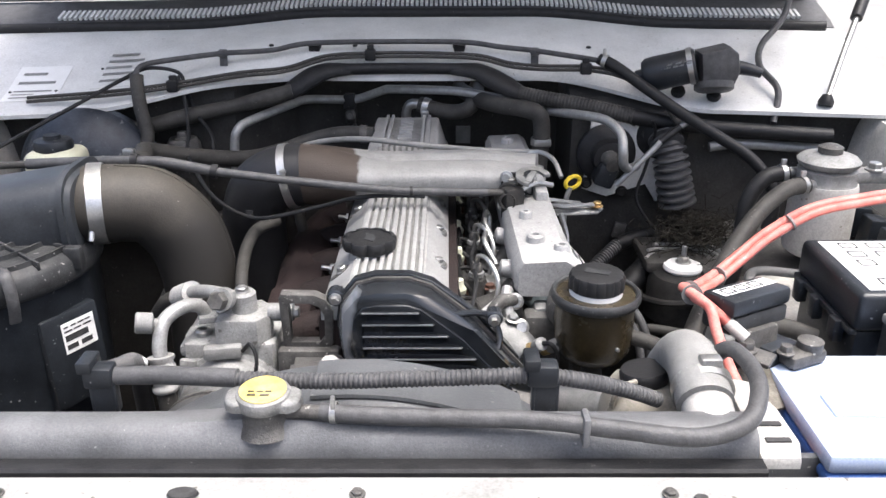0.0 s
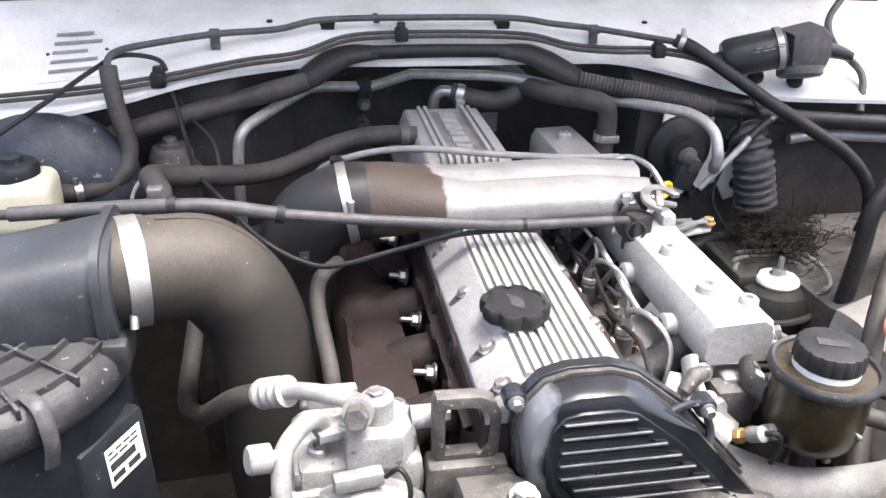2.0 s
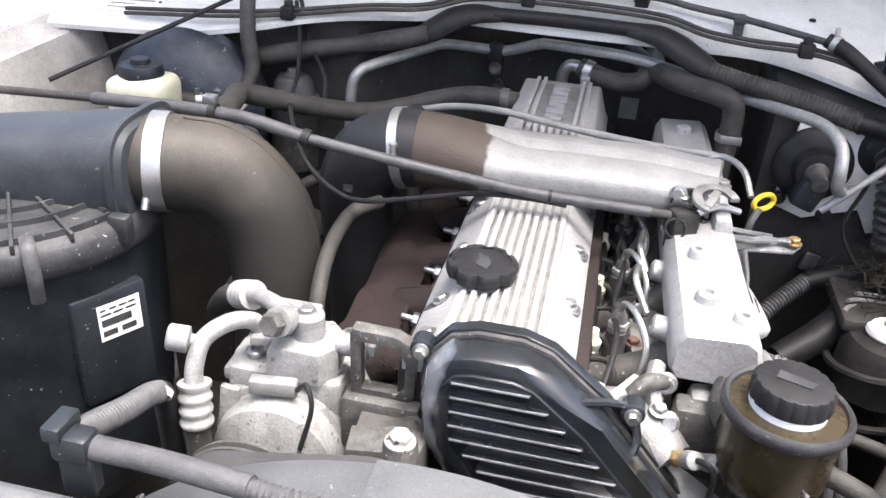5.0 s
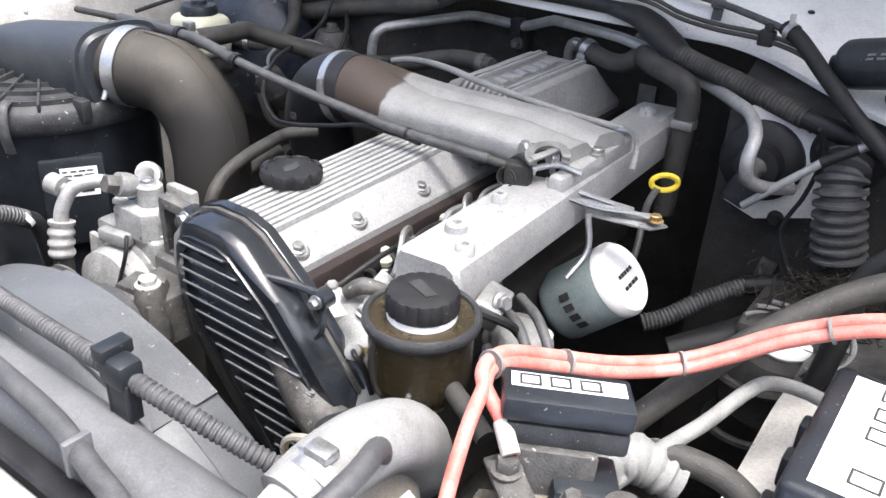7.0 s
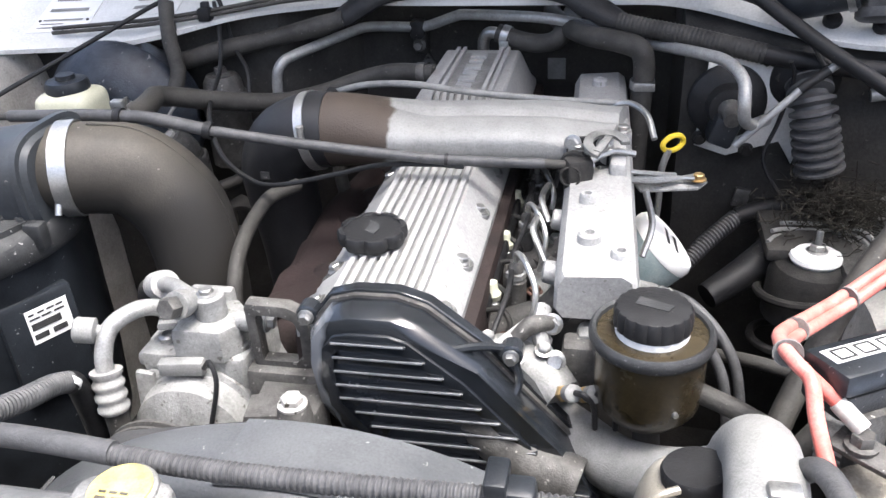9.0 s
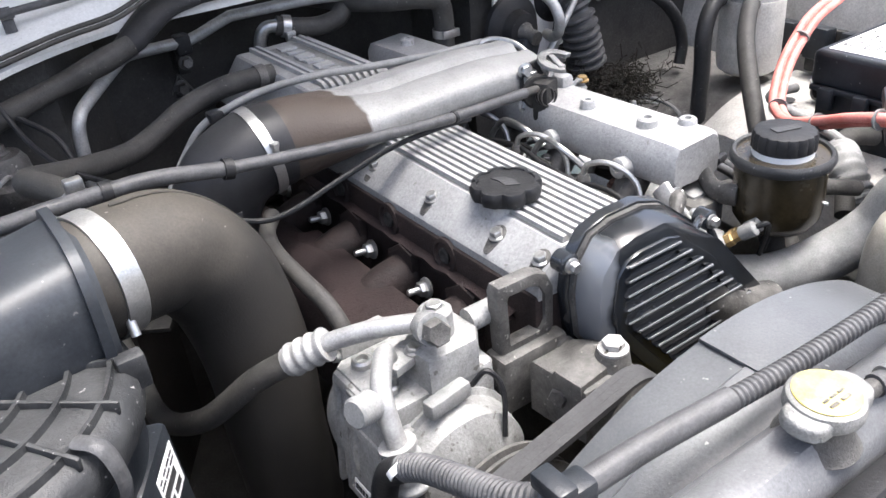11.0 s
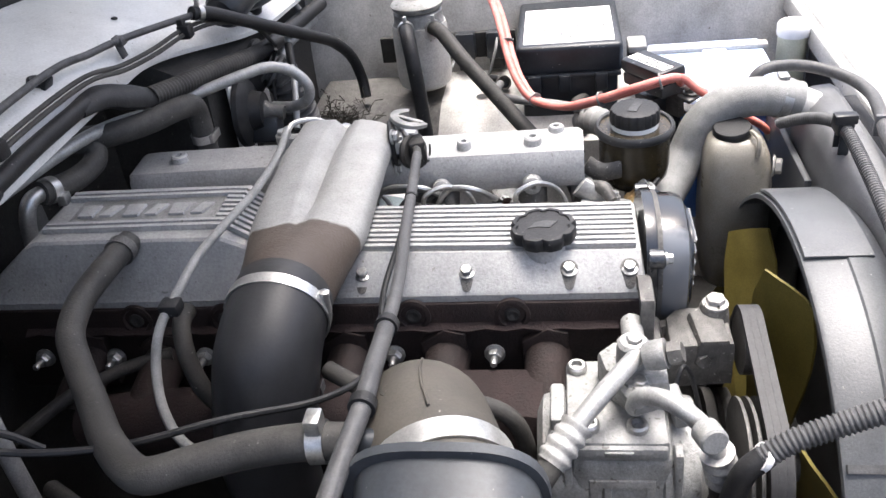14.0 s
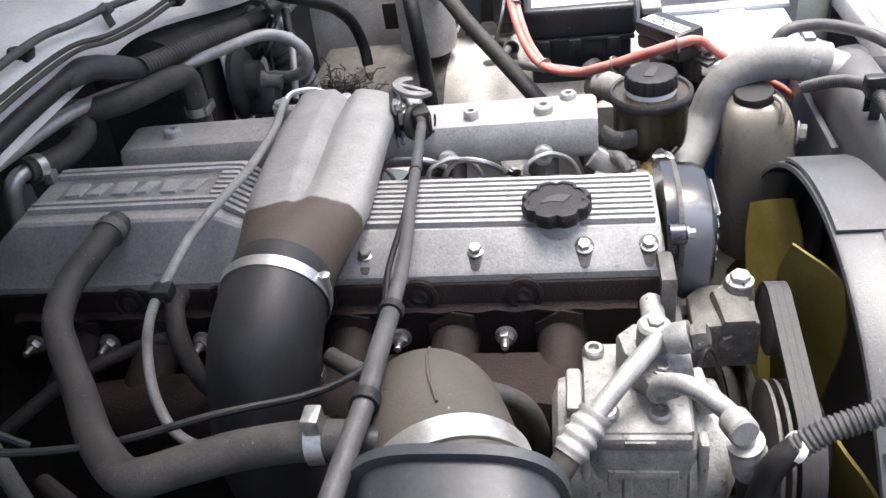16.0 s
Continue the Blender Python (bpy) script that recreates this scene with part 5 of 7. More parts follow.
part("hold_down", box((0.02, 0.2, 0.008), Matrix.Translation((0.585, -0.238, 0.971)), 0.002), DIRTYWHITE, battery, "pale hold-down bar")
washer = thing("washer_filler", "white plastic washer filler neck and cap", "cap", at=(0.585, -0.378, 0.88))
part("neck", lathe([(0.024, 0.88), (0.024, 0.985)], Matrix.Translation((0.585, -0.378, 0)), 24), CREAM, washer)
part("cap", lathe([(0.026, 0.972), (0.027, 0.976), (0.027, 0.99), (0.024, 0.994), (0.001, 0.995)], Matrix.Translation((0.585, -0.378, 0.012)), 28), PAPER, washer)

fusebox = thing("fuse_box", "black fuse and relay box with a diagram label on its lid", "fuse box", at=(0.63, -0.01, 0.85))
part("base", box((0.225, 0.16, 0.12), Matrix.Translation((0.63, -0.008, 0.905)), 0.006), PLASTIC, fusebox)
part("lid", box((0.238, 0.176, 0.05), Matrix.Translation((0.63, -0.008, 0.992)), 0.008, segs=3), PLASTIC, fusebox)
part("lid_label", box((0.17, 0.15, 0.0008), Matrix.Translation((0.612, -0.008, 1.0172)), 0.0), PAPER, fusebox, "white diagram label")
for i in range(3):
    for j in range(5):
        if (i + j) % 4 != 3:
            part("diagram_mark", prism([(-0.011, -0.009), (0.011, -0.009), (0.011, 0.009), (-0.011, 0.009)], 0.0006, Matrix.Translation((0.56 + 0.036 * i, 0.052 - 0.028 * j, 1.0178)), 0.0,
                                    hole=[(-0.009, -0.007), (0.009, -0.007), (0.009, 0.007), (-0.009, 0.007)]), INK, fusebox, "black printed frame mark")
for y in (-0.06, 0.0, 0.05):
    part("latch", box((0.014, 0.02, 0.03), Matrix.Translation((0.507, y, 0.955)), 0.003), PLASTIC, fusebox)
part("side_rail", box((0.01, 0.17, 0.008), Matrix.Translation((0.512, -0.008, 0.966)), 0.002), PLASTIC, fusebox)
relay = thing("relay_box", "small dusty grey relay box beside the battery", "relay", at=(0.545, -0.145, 0.94))
part("body", box((0.05, 0.03, 0.05), Matrix.Translation((0.56, -0.121, 0.965)), 0.005), DUSTY, relay)
part("cover", box((0.053, 0.032, 0.012), Matrix.Translation((0.56, -0.121, 0.994)), 0.004), GREYHOSE, relay)

# pipes on the apron side
solo("steering_pipe", tube([(0.39, -0.08, 0.92), (0.41, -0.045, 0.944), (0.432, 0.015, 0.951), (0.447, 0.075, 0.955), (0.46, 0.102, 0.956), (0.488, 0.115, 0.953), (0.53, 0.11, 0.95)], 0.0068, 12), GREYHOSE, "pale bent metal pipe beside the fuse box", "pipe")
solo("apron_hose", tube([(0.5, -0.03, 0.925), (0.46, -0.02, 0.935), (0.41, -0.035, 0.94), (0.37, -0.07, 0.93), (0.33, -0.1, 0.9)], 0.012, 14), RUBBER, "dark rubber hose above the apron panel", "hose")
solo("steering_hose", corrugated([(0.43, -0.03, 0.92), (0.40, -0.045, 0.935), (0.375, -0.07, 0.93), (0.36, -0.1, 0.9)], 0.022, 0.012, 0.12, 18), GREYHOSE, "grey ribbed hose end below the fuse block", "hose")

# fuel filter and its hoses
ff = thing("fuel_filter", "pale metal fuel filter with a priming pump on top", "fuel filter", at=(0.61, 0.25, 0.9))
FC = Matrix.Translation((0.61, 0.252, 0))
part("can", lathe([(0.038, 0.925), (0.047, 0.932), (0.049, 0.945), (0.049, 1.035), (0.047, 1.042)], FC, 36), DIRTYWHITE, ff, "off-white painted canister")
part("head", lathe([(0.047, 1.04), (0.043, 1.046), (0.043, 1.062), (0.036, 1.066)], FC, 36), ALU_DULL, ff, "dull cast head")
part("pump_flange", lathe([(0.036, 1.064), (0.044, 1.070), (0.046, 1.076), (0.040, 1.082), (0.02, 1.086), (0.012, 1.088)], FC, 36), ALU_COMP, ff)
part("pump_knob", lathe([(0.012, 1.086), (0.018, 1.088), (0.018, 1.096), (0.010, 1.1), (0.001, 1.1)], FC, 24), GREYMETAL, ff)
part("mount_arm", box((0.09, 0.03, 0.02), Matrix.Translation((0.67, 0.255, 1.05)), 0.005), ALU_DULL, ff)
part("mount_bolt", hexhead((0.68, 0.25, 1.06), (0, 0, 1), 0.01, 0.012), STEEL, ff)
for z, x0 in ((1.052, 0.55), (1.045, 0.56)):
    part("spout", tube([(0.60, 0.235 if z < 1.05 else 0.27, z), (x0, 0.215 if z < 1.05 else 0.265, z)], 0.008, 10), STEEL, ff)
for pts, mat, words, at, way in (
        ([(0.568, 0.222, 1.045), (0.53, 0.20, 1.045), (0.48, 0.165, 1.02), (0.43, 0.115, 0.98), (0.385, 0.06, 0.93), (0.345, 0.0, 0.88), (0.31, -0.06, 0.82)], RUBBER, "dusty rubber fuel hose sloping down past the engine", (0.56, 0.219, 1.046), (-1, -0.5, 0)),
        ([(0.555, 0.266, 1.052), (0.52, 0.258, 1.045), (0.495, 0.25, 1.01), (0.49, 0.245, 0.95), (0.48, 0.24, 0.86)], BLACKRUBBER, "black rubber fuel hose hanging from the filter", (0.548, 0.265, 1.05), (-1, -0.2, -0.1))):
    fuel_hose = thing("fuel_hose", words, "hose", "fuel hoses", at=pts[0])
    part("hose", tube(pts, 0.0125, 14), mat, fuel_hose)
    bm = band(at, way, 0.013, 0.008, 0.0014, 20)
    box((0.008, 0.006, 0.014), Matrix.Translation(Vector(at) + Vector((0, 0, 0.016))), 0.001, bm)
    part("wire_clamp", bm, STEEL, fuel_hose, "bright steel clip")

# spring seat with shock absorber top
shock = thing("shock_top", "shock absorber top with steel nut over a coil spring", "shock absorber", at=(0.43, 0.32, 0.8))
SM = Matrix.Translation((0.43, 0.325, 0))
part("cup", lathe([(0.058, 0.78), (0.056, 0.84), (0.048, 0.855), (0.03, 0.862)], SM, 32), DARKMETAL, shock)
part("washer", lathe([(0.031, 0.862), (0.033, 0.866), (0.031, 0.871), (0.012, 0.876)], SM, 28), PAPER, shock, "pale cushion washer")
bm = hexhead((0.43, 0.325, 0.874), (0, 0, 1), 0.010, 0.012)
lathe([(0.0045, 0.88), (0.0045, 0.903), (0.003, 0.905)], SM, 12, bm)
part("top_nut", bm, STEEL, shock, "rust-tinged steel nut")
for k in range(3):
    ring = [SM @ Vector(((0.062 + 0.005 * k) * math.cos(a), (0.062 + 0.005 * k) * math.sin(a), 0.868 + 0.007 * k + 0.004 * math.sin(3 * a))) for a in (radians(-60 + 18 * j) for j in range(13 - k))]
    part("brake_pipe_loop", tube(ring, 0.0032, 8, 3), GREYHOSE, shock, "thin pale pipe looped over the spring seat")
coil = [SM @ Vector((0.066 * math.cos(a), 0.066 * math.sin(a), 0.70 + 0.012 * a)) for a in (k * 0.35 for k in range(36))]
part("coil_spring", tube(coil, 0.006, 8, 2), DARKMETAL, shock)

# dry twigs caught behind the engine
rnd = random.Random(4)
bm = bmesh.new()
for k in range(900):
    c = Vector((0.47 + rnd.gauss(0, 0.036), 0.40 + rnd.gauss(0, 0.03), 0.90 + rnd.gauss(0, 0.018)))
    d = Vector((rnd.gauss(0, 1), rnd.gauss(0, 1), rnd.gauss(0, 0.5))).normalized() * rnd.uniform(0.005, 0.02)
    e = Vector((rnd.gauss(0, 1), rnd.gauss(0, 1), rnd.gauss(0, 1))).normalized() * 0.008
    rings_of([c - d, c + e, c + d], 0.0005 + 0.0004 * rnd.random(), 4, bm)
solo("dry_debris", bm, TWIG, "tangle of dry dark twigs behind the engine", "debris", kind="stuff")
solo("debris_ledge", box((0.18, 0.16, 0.02), Matrix.Translation((0.46, 0.41, 0.862)), 0.006), BULKHEAD, "dark ledge under the dry twigs", "ledge", kind="structure")


# ---------------------------------------------------------------- scuttle panel fittings
def on_cowl(x, k, lift=0.0):
    """A place on the scuttle panel: k counts the points of its section."""
    row = cowl_row(x)
    i = min(int(k), len(row) - 2)
    f = k - i
    y = row[i][0] + (row[i + 1][0] - row[i][0]) * f
    z = row[i][1] + (row[i + 1][1] - row[i][1]) * f
    return Vector((x, y - lift * 0.35, z + lift))


brake_line = thing("brake_pipe", "dark coated brake pipe clipped along the scuttle panel", "pipe", at=(0, 0.6, 1.19))
part("pipe", tube([(-0.513, 0.497, 1.155), (-0.511, 0.505, 1.168), (-0.498, 0.522, 1.174), (-0.46, 0.546, 1.177), (-0.377, 0.569, 1.184), (-0.29, 0.583, 1.187), (-0.225, 0.597, 1.197), (-0.1, 0.602, 1.199), (0.06, 0.601, 1.198), (0.13, 0.590, 1.191), (0.193, 0.577, 1.186), (0.27, 0.54, 1.18), (0.312, 0.513, 1.177)], 0.0048, 12), GREYTUBE, brake_line)
for x, y, z in ((-0.377, 0.572, 1.183), (0.193, 0.578, 1.184)):
    bm = box((0.014, 0.004, 0.03), Matrix.Translation((x, y + 0.004, z - 0.008)) @ pose(0, 0, 0, -12), 0.001)
    box((0.018, 0.012, 0.012), Matrix.Translation((x, y, z)), 0.003, bm)
    part("pipe_clip", bm, GREYTUBE, brake_line, "folded metal pipe clip")
for x in (-0.215, 0.055):
    g = thing("grommet", "round black rubber grommet in the scuttle panel", "grommet", "scuttle grommets", at=(x, 0.62, 1.19))
    m = facing((x, 0.621, 1.187), (0, -0.45, 1))
    part("ring", lathe([(0.012, -0.002), (0.012, 0.003), (0.009, 0.005), (0.006, 0.004), (0.005, 0.001), (0.001, 0.001)], m, 24), BLACKRUBBER, g)
    part("tongue", box((0.02, 0.006, 0.016), m @ Matrix.Translation((0, -0.012, 0.002)), 0.002), BLACKRUBBER, g)
for x, k in ((-0.14, 4.3), (-0.14, 4.0), (-0.3, 4.4), (0.3, 4.4)):
    solo("panel_plug", lathe([(0.005, 0), (0.004, 0.002), (0.001, 0.002)], facing(on_cowl(x, k, 0.0015), (0, -0.2, 1)), 14), BLACKRUBBER, "small black plug in the scuttle panel", "plug", "scuttle plugs")
fuel_lines = thing("vacuum_pipes", "pair of thin dark pipes running along the scuttle lip", "pipe", at=(0, 0.58, 1.16))
for d in (0.0, 0.0085):
    pts = [(-0.70, 0.47, 1.118), (-0.55, 0.478, 1.128), (-0.45, 0.492, 1.138), (-0.34, 0.522, 1.151), (-0.26, 0.548, 1.155), (-0.19, 0.572, 1.172), (-0.108, 0.577, 1.176), (0.0, 0.577, 1.176), (0.09, 0.573, 1.172), (0.15, 0.560, 1.160), (0.21, 0.542, 1.158), (0.279, 0.524, 1.160), (0.34, 0.50, 1.152), (0.40, 0.47, 1.12), (0.43, 0.455, 1.08)]
    part("pipe", tube([Vector(p) + Vector((0, d * 0.5, d * 0.7)) for p in pts], 0.0032, 8), RUBBER, fuel_lines)
for at in ((-0.45, 0.495, 1.140), (-0.108, 0.579, 1.179), (0.279, 0.526, 1.163)):
    bm = box((0.02, 0.018, 0.02), Matrix.Translation(at), 0.003)
    box((0.012, 0.01, 0.024), Matrix.Translation(Vector(at) + Vector((0, 0.004, 0.006))), 0.002, bm)
    part("line_clip", bm, BLACKRUBBER, fuel_lines, "black plastic pipe clip")
wrap = thing("bulkhead_loom", "taped black wiring loom hanging under the scuttle lip", "loom", at=(0, 0.57, 1.12))
part("left_run", tube([(-0.66, 0.46, 1.05), (-0.52, 0.49, 1.065), (-0.44, 0.505, 1.082), (-0.36, 0.53, 1.095), (-0.29, 0.548, 1.108), (-0.25, 0.553, 1.118)], [0.013, 0.014, 0.015, 0.013, 0.016, 0.014], 12, 8), RUBBER, wrap)
part("left_pad", tube([(-0.275, 0.55, 1.108), (-0.245, 0.557, 1.124), (-0.215, 0.565, 1.142), (-0.185, 0.57, 1.152), (-0.145, 0.573, 1.154)], [0.013, 0.020, 0.021, 0.017, 0.012], 12, 8, flat=0.6, up=(0, -0.6, 0.8)), BLACKRUBBER, wrap, "flat black taped pad")
part("middle_run", tube([(-0.155, 0.573, 1.154), (-0.05, 0.576, 1.155), (0.06, 0.574, 1.154)], 0.0105, 12), BLACKRUBBER, wrap)
part("right_pad", tube([(0.04, 0.574, 1.154), (0.085, 0.570, 1.150), (0.115, 0.563, 1.138), (0.145, 0.553, 1.124), (0.175, 0.545, 1.112)], [0.012, 0.018, 0.022, 0.021, 0.013], 12, 8, flat=0.6, up=(0, -0.6, 0.8)), BLACKRUBBER, wrap, "flat black taped pad")
part("right_run", corrugated([(0.165, 0.546, 1.114), (0.21, 0.53, 1.108), (0.26, 0.512, 1.103), (0.32, 0.492, 1.094), (0.36, 0.478, 1.088)], 0.0145, 0.006, 0.08, 14), RUBBER, wrap, "ribbed loom tube")
part("far_run", tube([(0.35, 0.48, 1.089), (0.45, 0.47, 1.075), (0.56, 0.465, 1.066), (0.70, 0.45, 1.06)], 0.013, 12), BLACKRUBBER, wrap)
for x0, x1, k0, k1, seed in ((-0.755, -0.665, 3.2, 4.75, 2), (-0.615, -0.525, 4.0, 5.2, 7)):
    plate = thing("data_plate", "white data plate with rows of faded print on the scuttle", "plate", "data plates", at=on_cowl((x0 + x1) / 2, 4))
    rows = [[on_cowl(x, k, 0.0012) for k in (k0, (k0 + k1) / 2, k1)] for x in (x0, (x0 + x1) / 2, x1)]
    part("sheet", sheet(rows, 0.0008), PAPER if seed == 2 else WHITE, plate)
    rp = random.Random(seed)
    for r in range(5):
        k = k0 + (k1 - k0) * (0.14 + 0.17 * r)
        a, b = x0 + 0.012, x1 - 0.012 - rp.uniform(0, 0.03)
        part("stamp_bar", sheet([[on_cowl(a, k, 0.0024), on_cowl(a, k + 0.07, 0.0024)], [on_cowl(b, k, 0.0024), on_cowl(b, k + 0.07, 0.0024)]], 0.0003), GREYHOSE, plate, "faded grey printed row")
    for x in (x0 + 0.006, x1 - 0.006):
        part("rivet", lathe([(0.003, 0), (0.002, 0.0015), (0.001, 0.0016)], facing(on_cowl(x, (k0 + k1) / 2, 0.0015), (0, -0.5, 1)), 10), GREYMETAL, plate)

wiper = thing("wiper_motor", "black wiper motor with a grey gear housing on the scuttle", "motor", at=(0.46, 0.5, 1.12))
A, B = Vector((0.378, 0.512, 1.152)), Vector((0.463, 0.488, 1.176))
L = (B - A).length
part("motor_can", lathe([(0.012, -0.012), (0.013, 0.0), (0.024, 0.001), (0.029, 0.008), (0.030, 0.02), (0.030, L - 0.004), (0.027, L)], along(A, B), 32), PLASTIC, wiper)
part("strap", band(A.lerp(B, 0.9), B - A, 0.0305, 0.009, 0.002, 32), STEEL, wiper, "pale metal strap")
bm = prism([(-0.03, -0.032), (0.026, -0.032), (0.036, -0.012), (0.034, 0.02), (0.02, 0.034), (-0.03, 0.030)], 0.045, Matrix.Translation((0.50, 0.517, 1.172)) @ STAND @ pose(0, 0, 0, 0, 0, 8), 0.006)
lathe([(0.034, 0.0), (0.034, 0.012), (0.028, 0.016), (0.008, 0.018)], facing((0.498, 0.49, 1.145), (0, -0.35, -1)), 28, bm)
part("gear_housing", bm, GREYTUBE, wiper, "grey cast gear housing")
part("plug", tube([(0.53, 0.49, 1.172), (0.555, 0.485, 1.168), (0.575, 0.48, 1.162)], [0.013, 0.011, 0.008], 10), PLASTIC, wiper)
for at in ((0.445, 0.522, 1.120), (0.505, 0.508, 1.116)):
    part("rubber_foot", lathe([(0.012, 0), (0.013, 0.006), (0.010, 0.012), (0.005, 0.013)], facing(at, (0, -0.7, 0.7)), 20), BLACKRUBBER, wiper)
bars((0.405, 0.474, 1.168), B - A, (0, -0.3, 1), [(0.2, 0.22, 4), (0.6, 0.2, 3)], GREYHOSE, wiper, 0.05, 0.014, 8, 0.0006)

heater_feed = thing("vacuum_hose", "thick black rubber hose from the scuttle to the wing side", "hose", at=(0.4, 0.45, 1.1))
part("hose", tube([(0.300, 0.520, 1.181), (0.325, 0.505, 1.172), (0.37, 0.474, 1.143), (0.43, 0.437, 1.105), (0.49, 0.41, 1.07), (0.54, 0.392, 1.04), (0.575, 0.375, 1.0), (0.585, 0.365, 0.955), (0.575, 0.36, 0.92)], 0.0098, 14), BLACKRUBBER, heater_feed)
bm = band((0.310, 0.514, 1.178), (1, -0.6, -0.3), 0.0105, 0.008, 0.0014, 20)
box((0.006, 0.006, 0.014), Matrix.Translation((0.308, 0.512, 1.193)), 0.001, bm)
part("spring_clamp", bm, STEEL, heater_feed, "small steel clamp")

# ---------------------------------------------------------------- bulkhead fittings
ac = thing("air_conditioning_pipe", "bent aluminium air conditioning pipe along the bulkhead", "pipe", at=(0, 0.6, 1.08))
part("pipe", tube([(-0.356, 0.50, 0.90), (-0.355, 0.50, 0.98), (-0.352, 0.50, 1.04), (-0.343, 0.508, 1.062), (-0.325, 0.53, 1.07), (-0.26, 0.615, 1.082), (-0.245, 0.632, 1.084), (-0.225, 0.64, 1.084), (-0.158, 0.645, 1.082), (-0.135, 0.645, 1.085), (-0.09, 0.635, 1.102), (-0.07, 0.63, 1.105), (0.04, 0.60, 1.108), (0.11, 0.583, 1.101), (0.17, 0.56, 1.09), (0.223, 0.53, 1.085), (0.272, 0.465, 1.093), (0.305, 0.43, 1.092), (0.324, 0.402, 1.077), (0.326, 0.382, 1.053), (0.330, 0.388, 1.028), (0.345, 0.418, 1.011), (0.368, 0.458, 1.003)], 0.0082, 14, 6), PIPE, ac)
part("pipe_clamp", box((0.024, 0.024, 0.03), Matrix.Translation((-0.158, 0.648, 1.078)), 0.005), BLACKRUBBER, ac, "black rubber pipe clamp")
part("stud", hexhead((-0.158, 0.652, 1.05), (0, -1, 0.1), 0.008, 0.014), GREYMETAL, ac)
part("clamp_tail", box((0.02, 0.03, 0.05), Matrix.Translation((-0.158, 0.675, 1.055)), 0.004), DARKMETAL, ac)
hang = thing("bulkhead_bracket", "small three-cornered bracket bolted to the bulkhead", "bracket", at=(-0.155, 0.71, 1.0))
part("plate", prism([(-0.026, -0.018), (0.026, -0.018), (0.0, 0.024)], 0.006, Matrix.Translation((-0.157, 0.712, 0.998)) @ STAND, 0.001, hole=[(-0.02, -0.014), (0.02, -0.014), (0.0, 0.018)]), GREYMETAL, hang)
part("bolt", hexhead((-0.157, 0.708, 0.998), (0, -1, 0), 0.009, 0.014), GREYMETAL, hang)
solo("pale_sticker", box((0.03, 0.002, 0.036), Matrix.Translation((0.065, 0.704, 0.996)), 0.0), GREYHOSE, "faded pale sticker on the dark bulkhead", "sticker")
hh = thing("heater_hose", "thick black heater hose bent in a loop", "hose", "heater hoses", at=(0.04, 0.62, 1.08))
part("hose", tube([(-0.022, 0.619, 1.079), (0.008, 0.611, 1.071), (0.04, 0.603, 1.067), (0.067, 0.594, 1.073), (0.081, 0.599, 1.085), (0.077, 0.62, 1.094), (0.062, 0.66, 1.096), (0.055, 0.722, 1.09)], 0.0145, 16), RUBBER, hh)
bm = band((-0.008, 0.6155, 1.075), (1, -0.25, -0.25), 0.0152, 0.012, 0.0014, 22)
box((0.014, 0.012, 0.014), Matrix.Translation((-0.010, 0.600, 1.064)), 0.001, bm)
part("hose_clamp", bm, STEEL, hh, "steel spring clamp")
part("pipe_stub", tube([(-0.018, 0.618, 1.078), (-0.036, 0.623, 1.078), (-0.046, 0.628, 1.064), (-0.048, 0.635, 1.03), (-0.05, 0.64, 0.95)], 0.0095, 12), STEEL, hh)
hh = thing("heater_hose", "thick black heater hose dropping to the intake rail", "hose", "heater hoses", at=(0.15, 0.54, 1.08))
part("hose", tube([(0.092, 0.72, 1.092), (0.09, 0.64, 1.094), (0.097, 0.585, 1.094), (0.13, 0.545, 1.093), (0.17, 0.517, 1.093), (0.196, 0.506, 1.085), (0.203, 0.506, 1.06), (0.202, 0.506, 1.03), (0.2, 0.505, 0.98), (0.198, 0.5, 0.9)], 0.0155, 16), RUBBER, hh)
bm = band((0.2015, 0.506, 1.036), (0, 0, 1), 0.0163, 0.012, 0.0014, 22)
box((0.03, 0.006, 0.012), Matrix.Translation((0.204, 0.491, 1.036)), 0.001, bm)
part("hose_clamp", bm, STEEL, hh, "steel spring clamp")

plate = thing("pedal_plate", "pale painted mounting plate with a black diaphragm on the bulkhead", "plate", at=(0.37, 0.51, 1.0))
part("plate", prism([(-0.085, -0.065), (-0.04, -0.08), (0.03, -0.055), (0.05, -0.09), (0.08, -0.08), (0.085, 0.02), (0.07, 0.075), (0.03, 0.068), (0.0, 0.05), (-0.03, 0.075), (-0.075, 0.07)], 0.004, Matrix.Translation((0.365, 0.495, 1.015)) @ STAND, 0.001), WHITE, plate)
part("diaphragm", lathe([(0.054, 0), (0.053, 0.008), (0.046, 0.014), (0.032, 0.018), (0.028, 0.035), (0.016, 0.037)], facing((0.318, 0.490, 1.018), (0.05, -1, 0)), 36), BLACKRUBBER, plate, "round black rubber diaphragm")
part("valve_block", box((0.035, 0.045, 0.04), Matrix.Translation((0.312, 0.455, 0.99)) @ pose(0, 0, 0, 0, 20, 0), 0.006), PLASTIC, plate)
part("valve_stub", lathe([(0.014, 0), (0.016, 0.012), (0.011, 0.02), (0.011, 0.04)], facing((0.318, 0.465, 1.02), (0.05, -1, -0.2)), 20), GREYMETAL, plate)
for x, z in ((0.375, 1.078), (0.385, 1.055), (0.352, 0.945), (0.43, 0.955), (0.41, 1.08), (0.286, 0.962)):
    part("plate_nut", hexhead((x, 0.491, z), (0, -1, 0), 0.008, 0.010), DARKMETAL, plate)
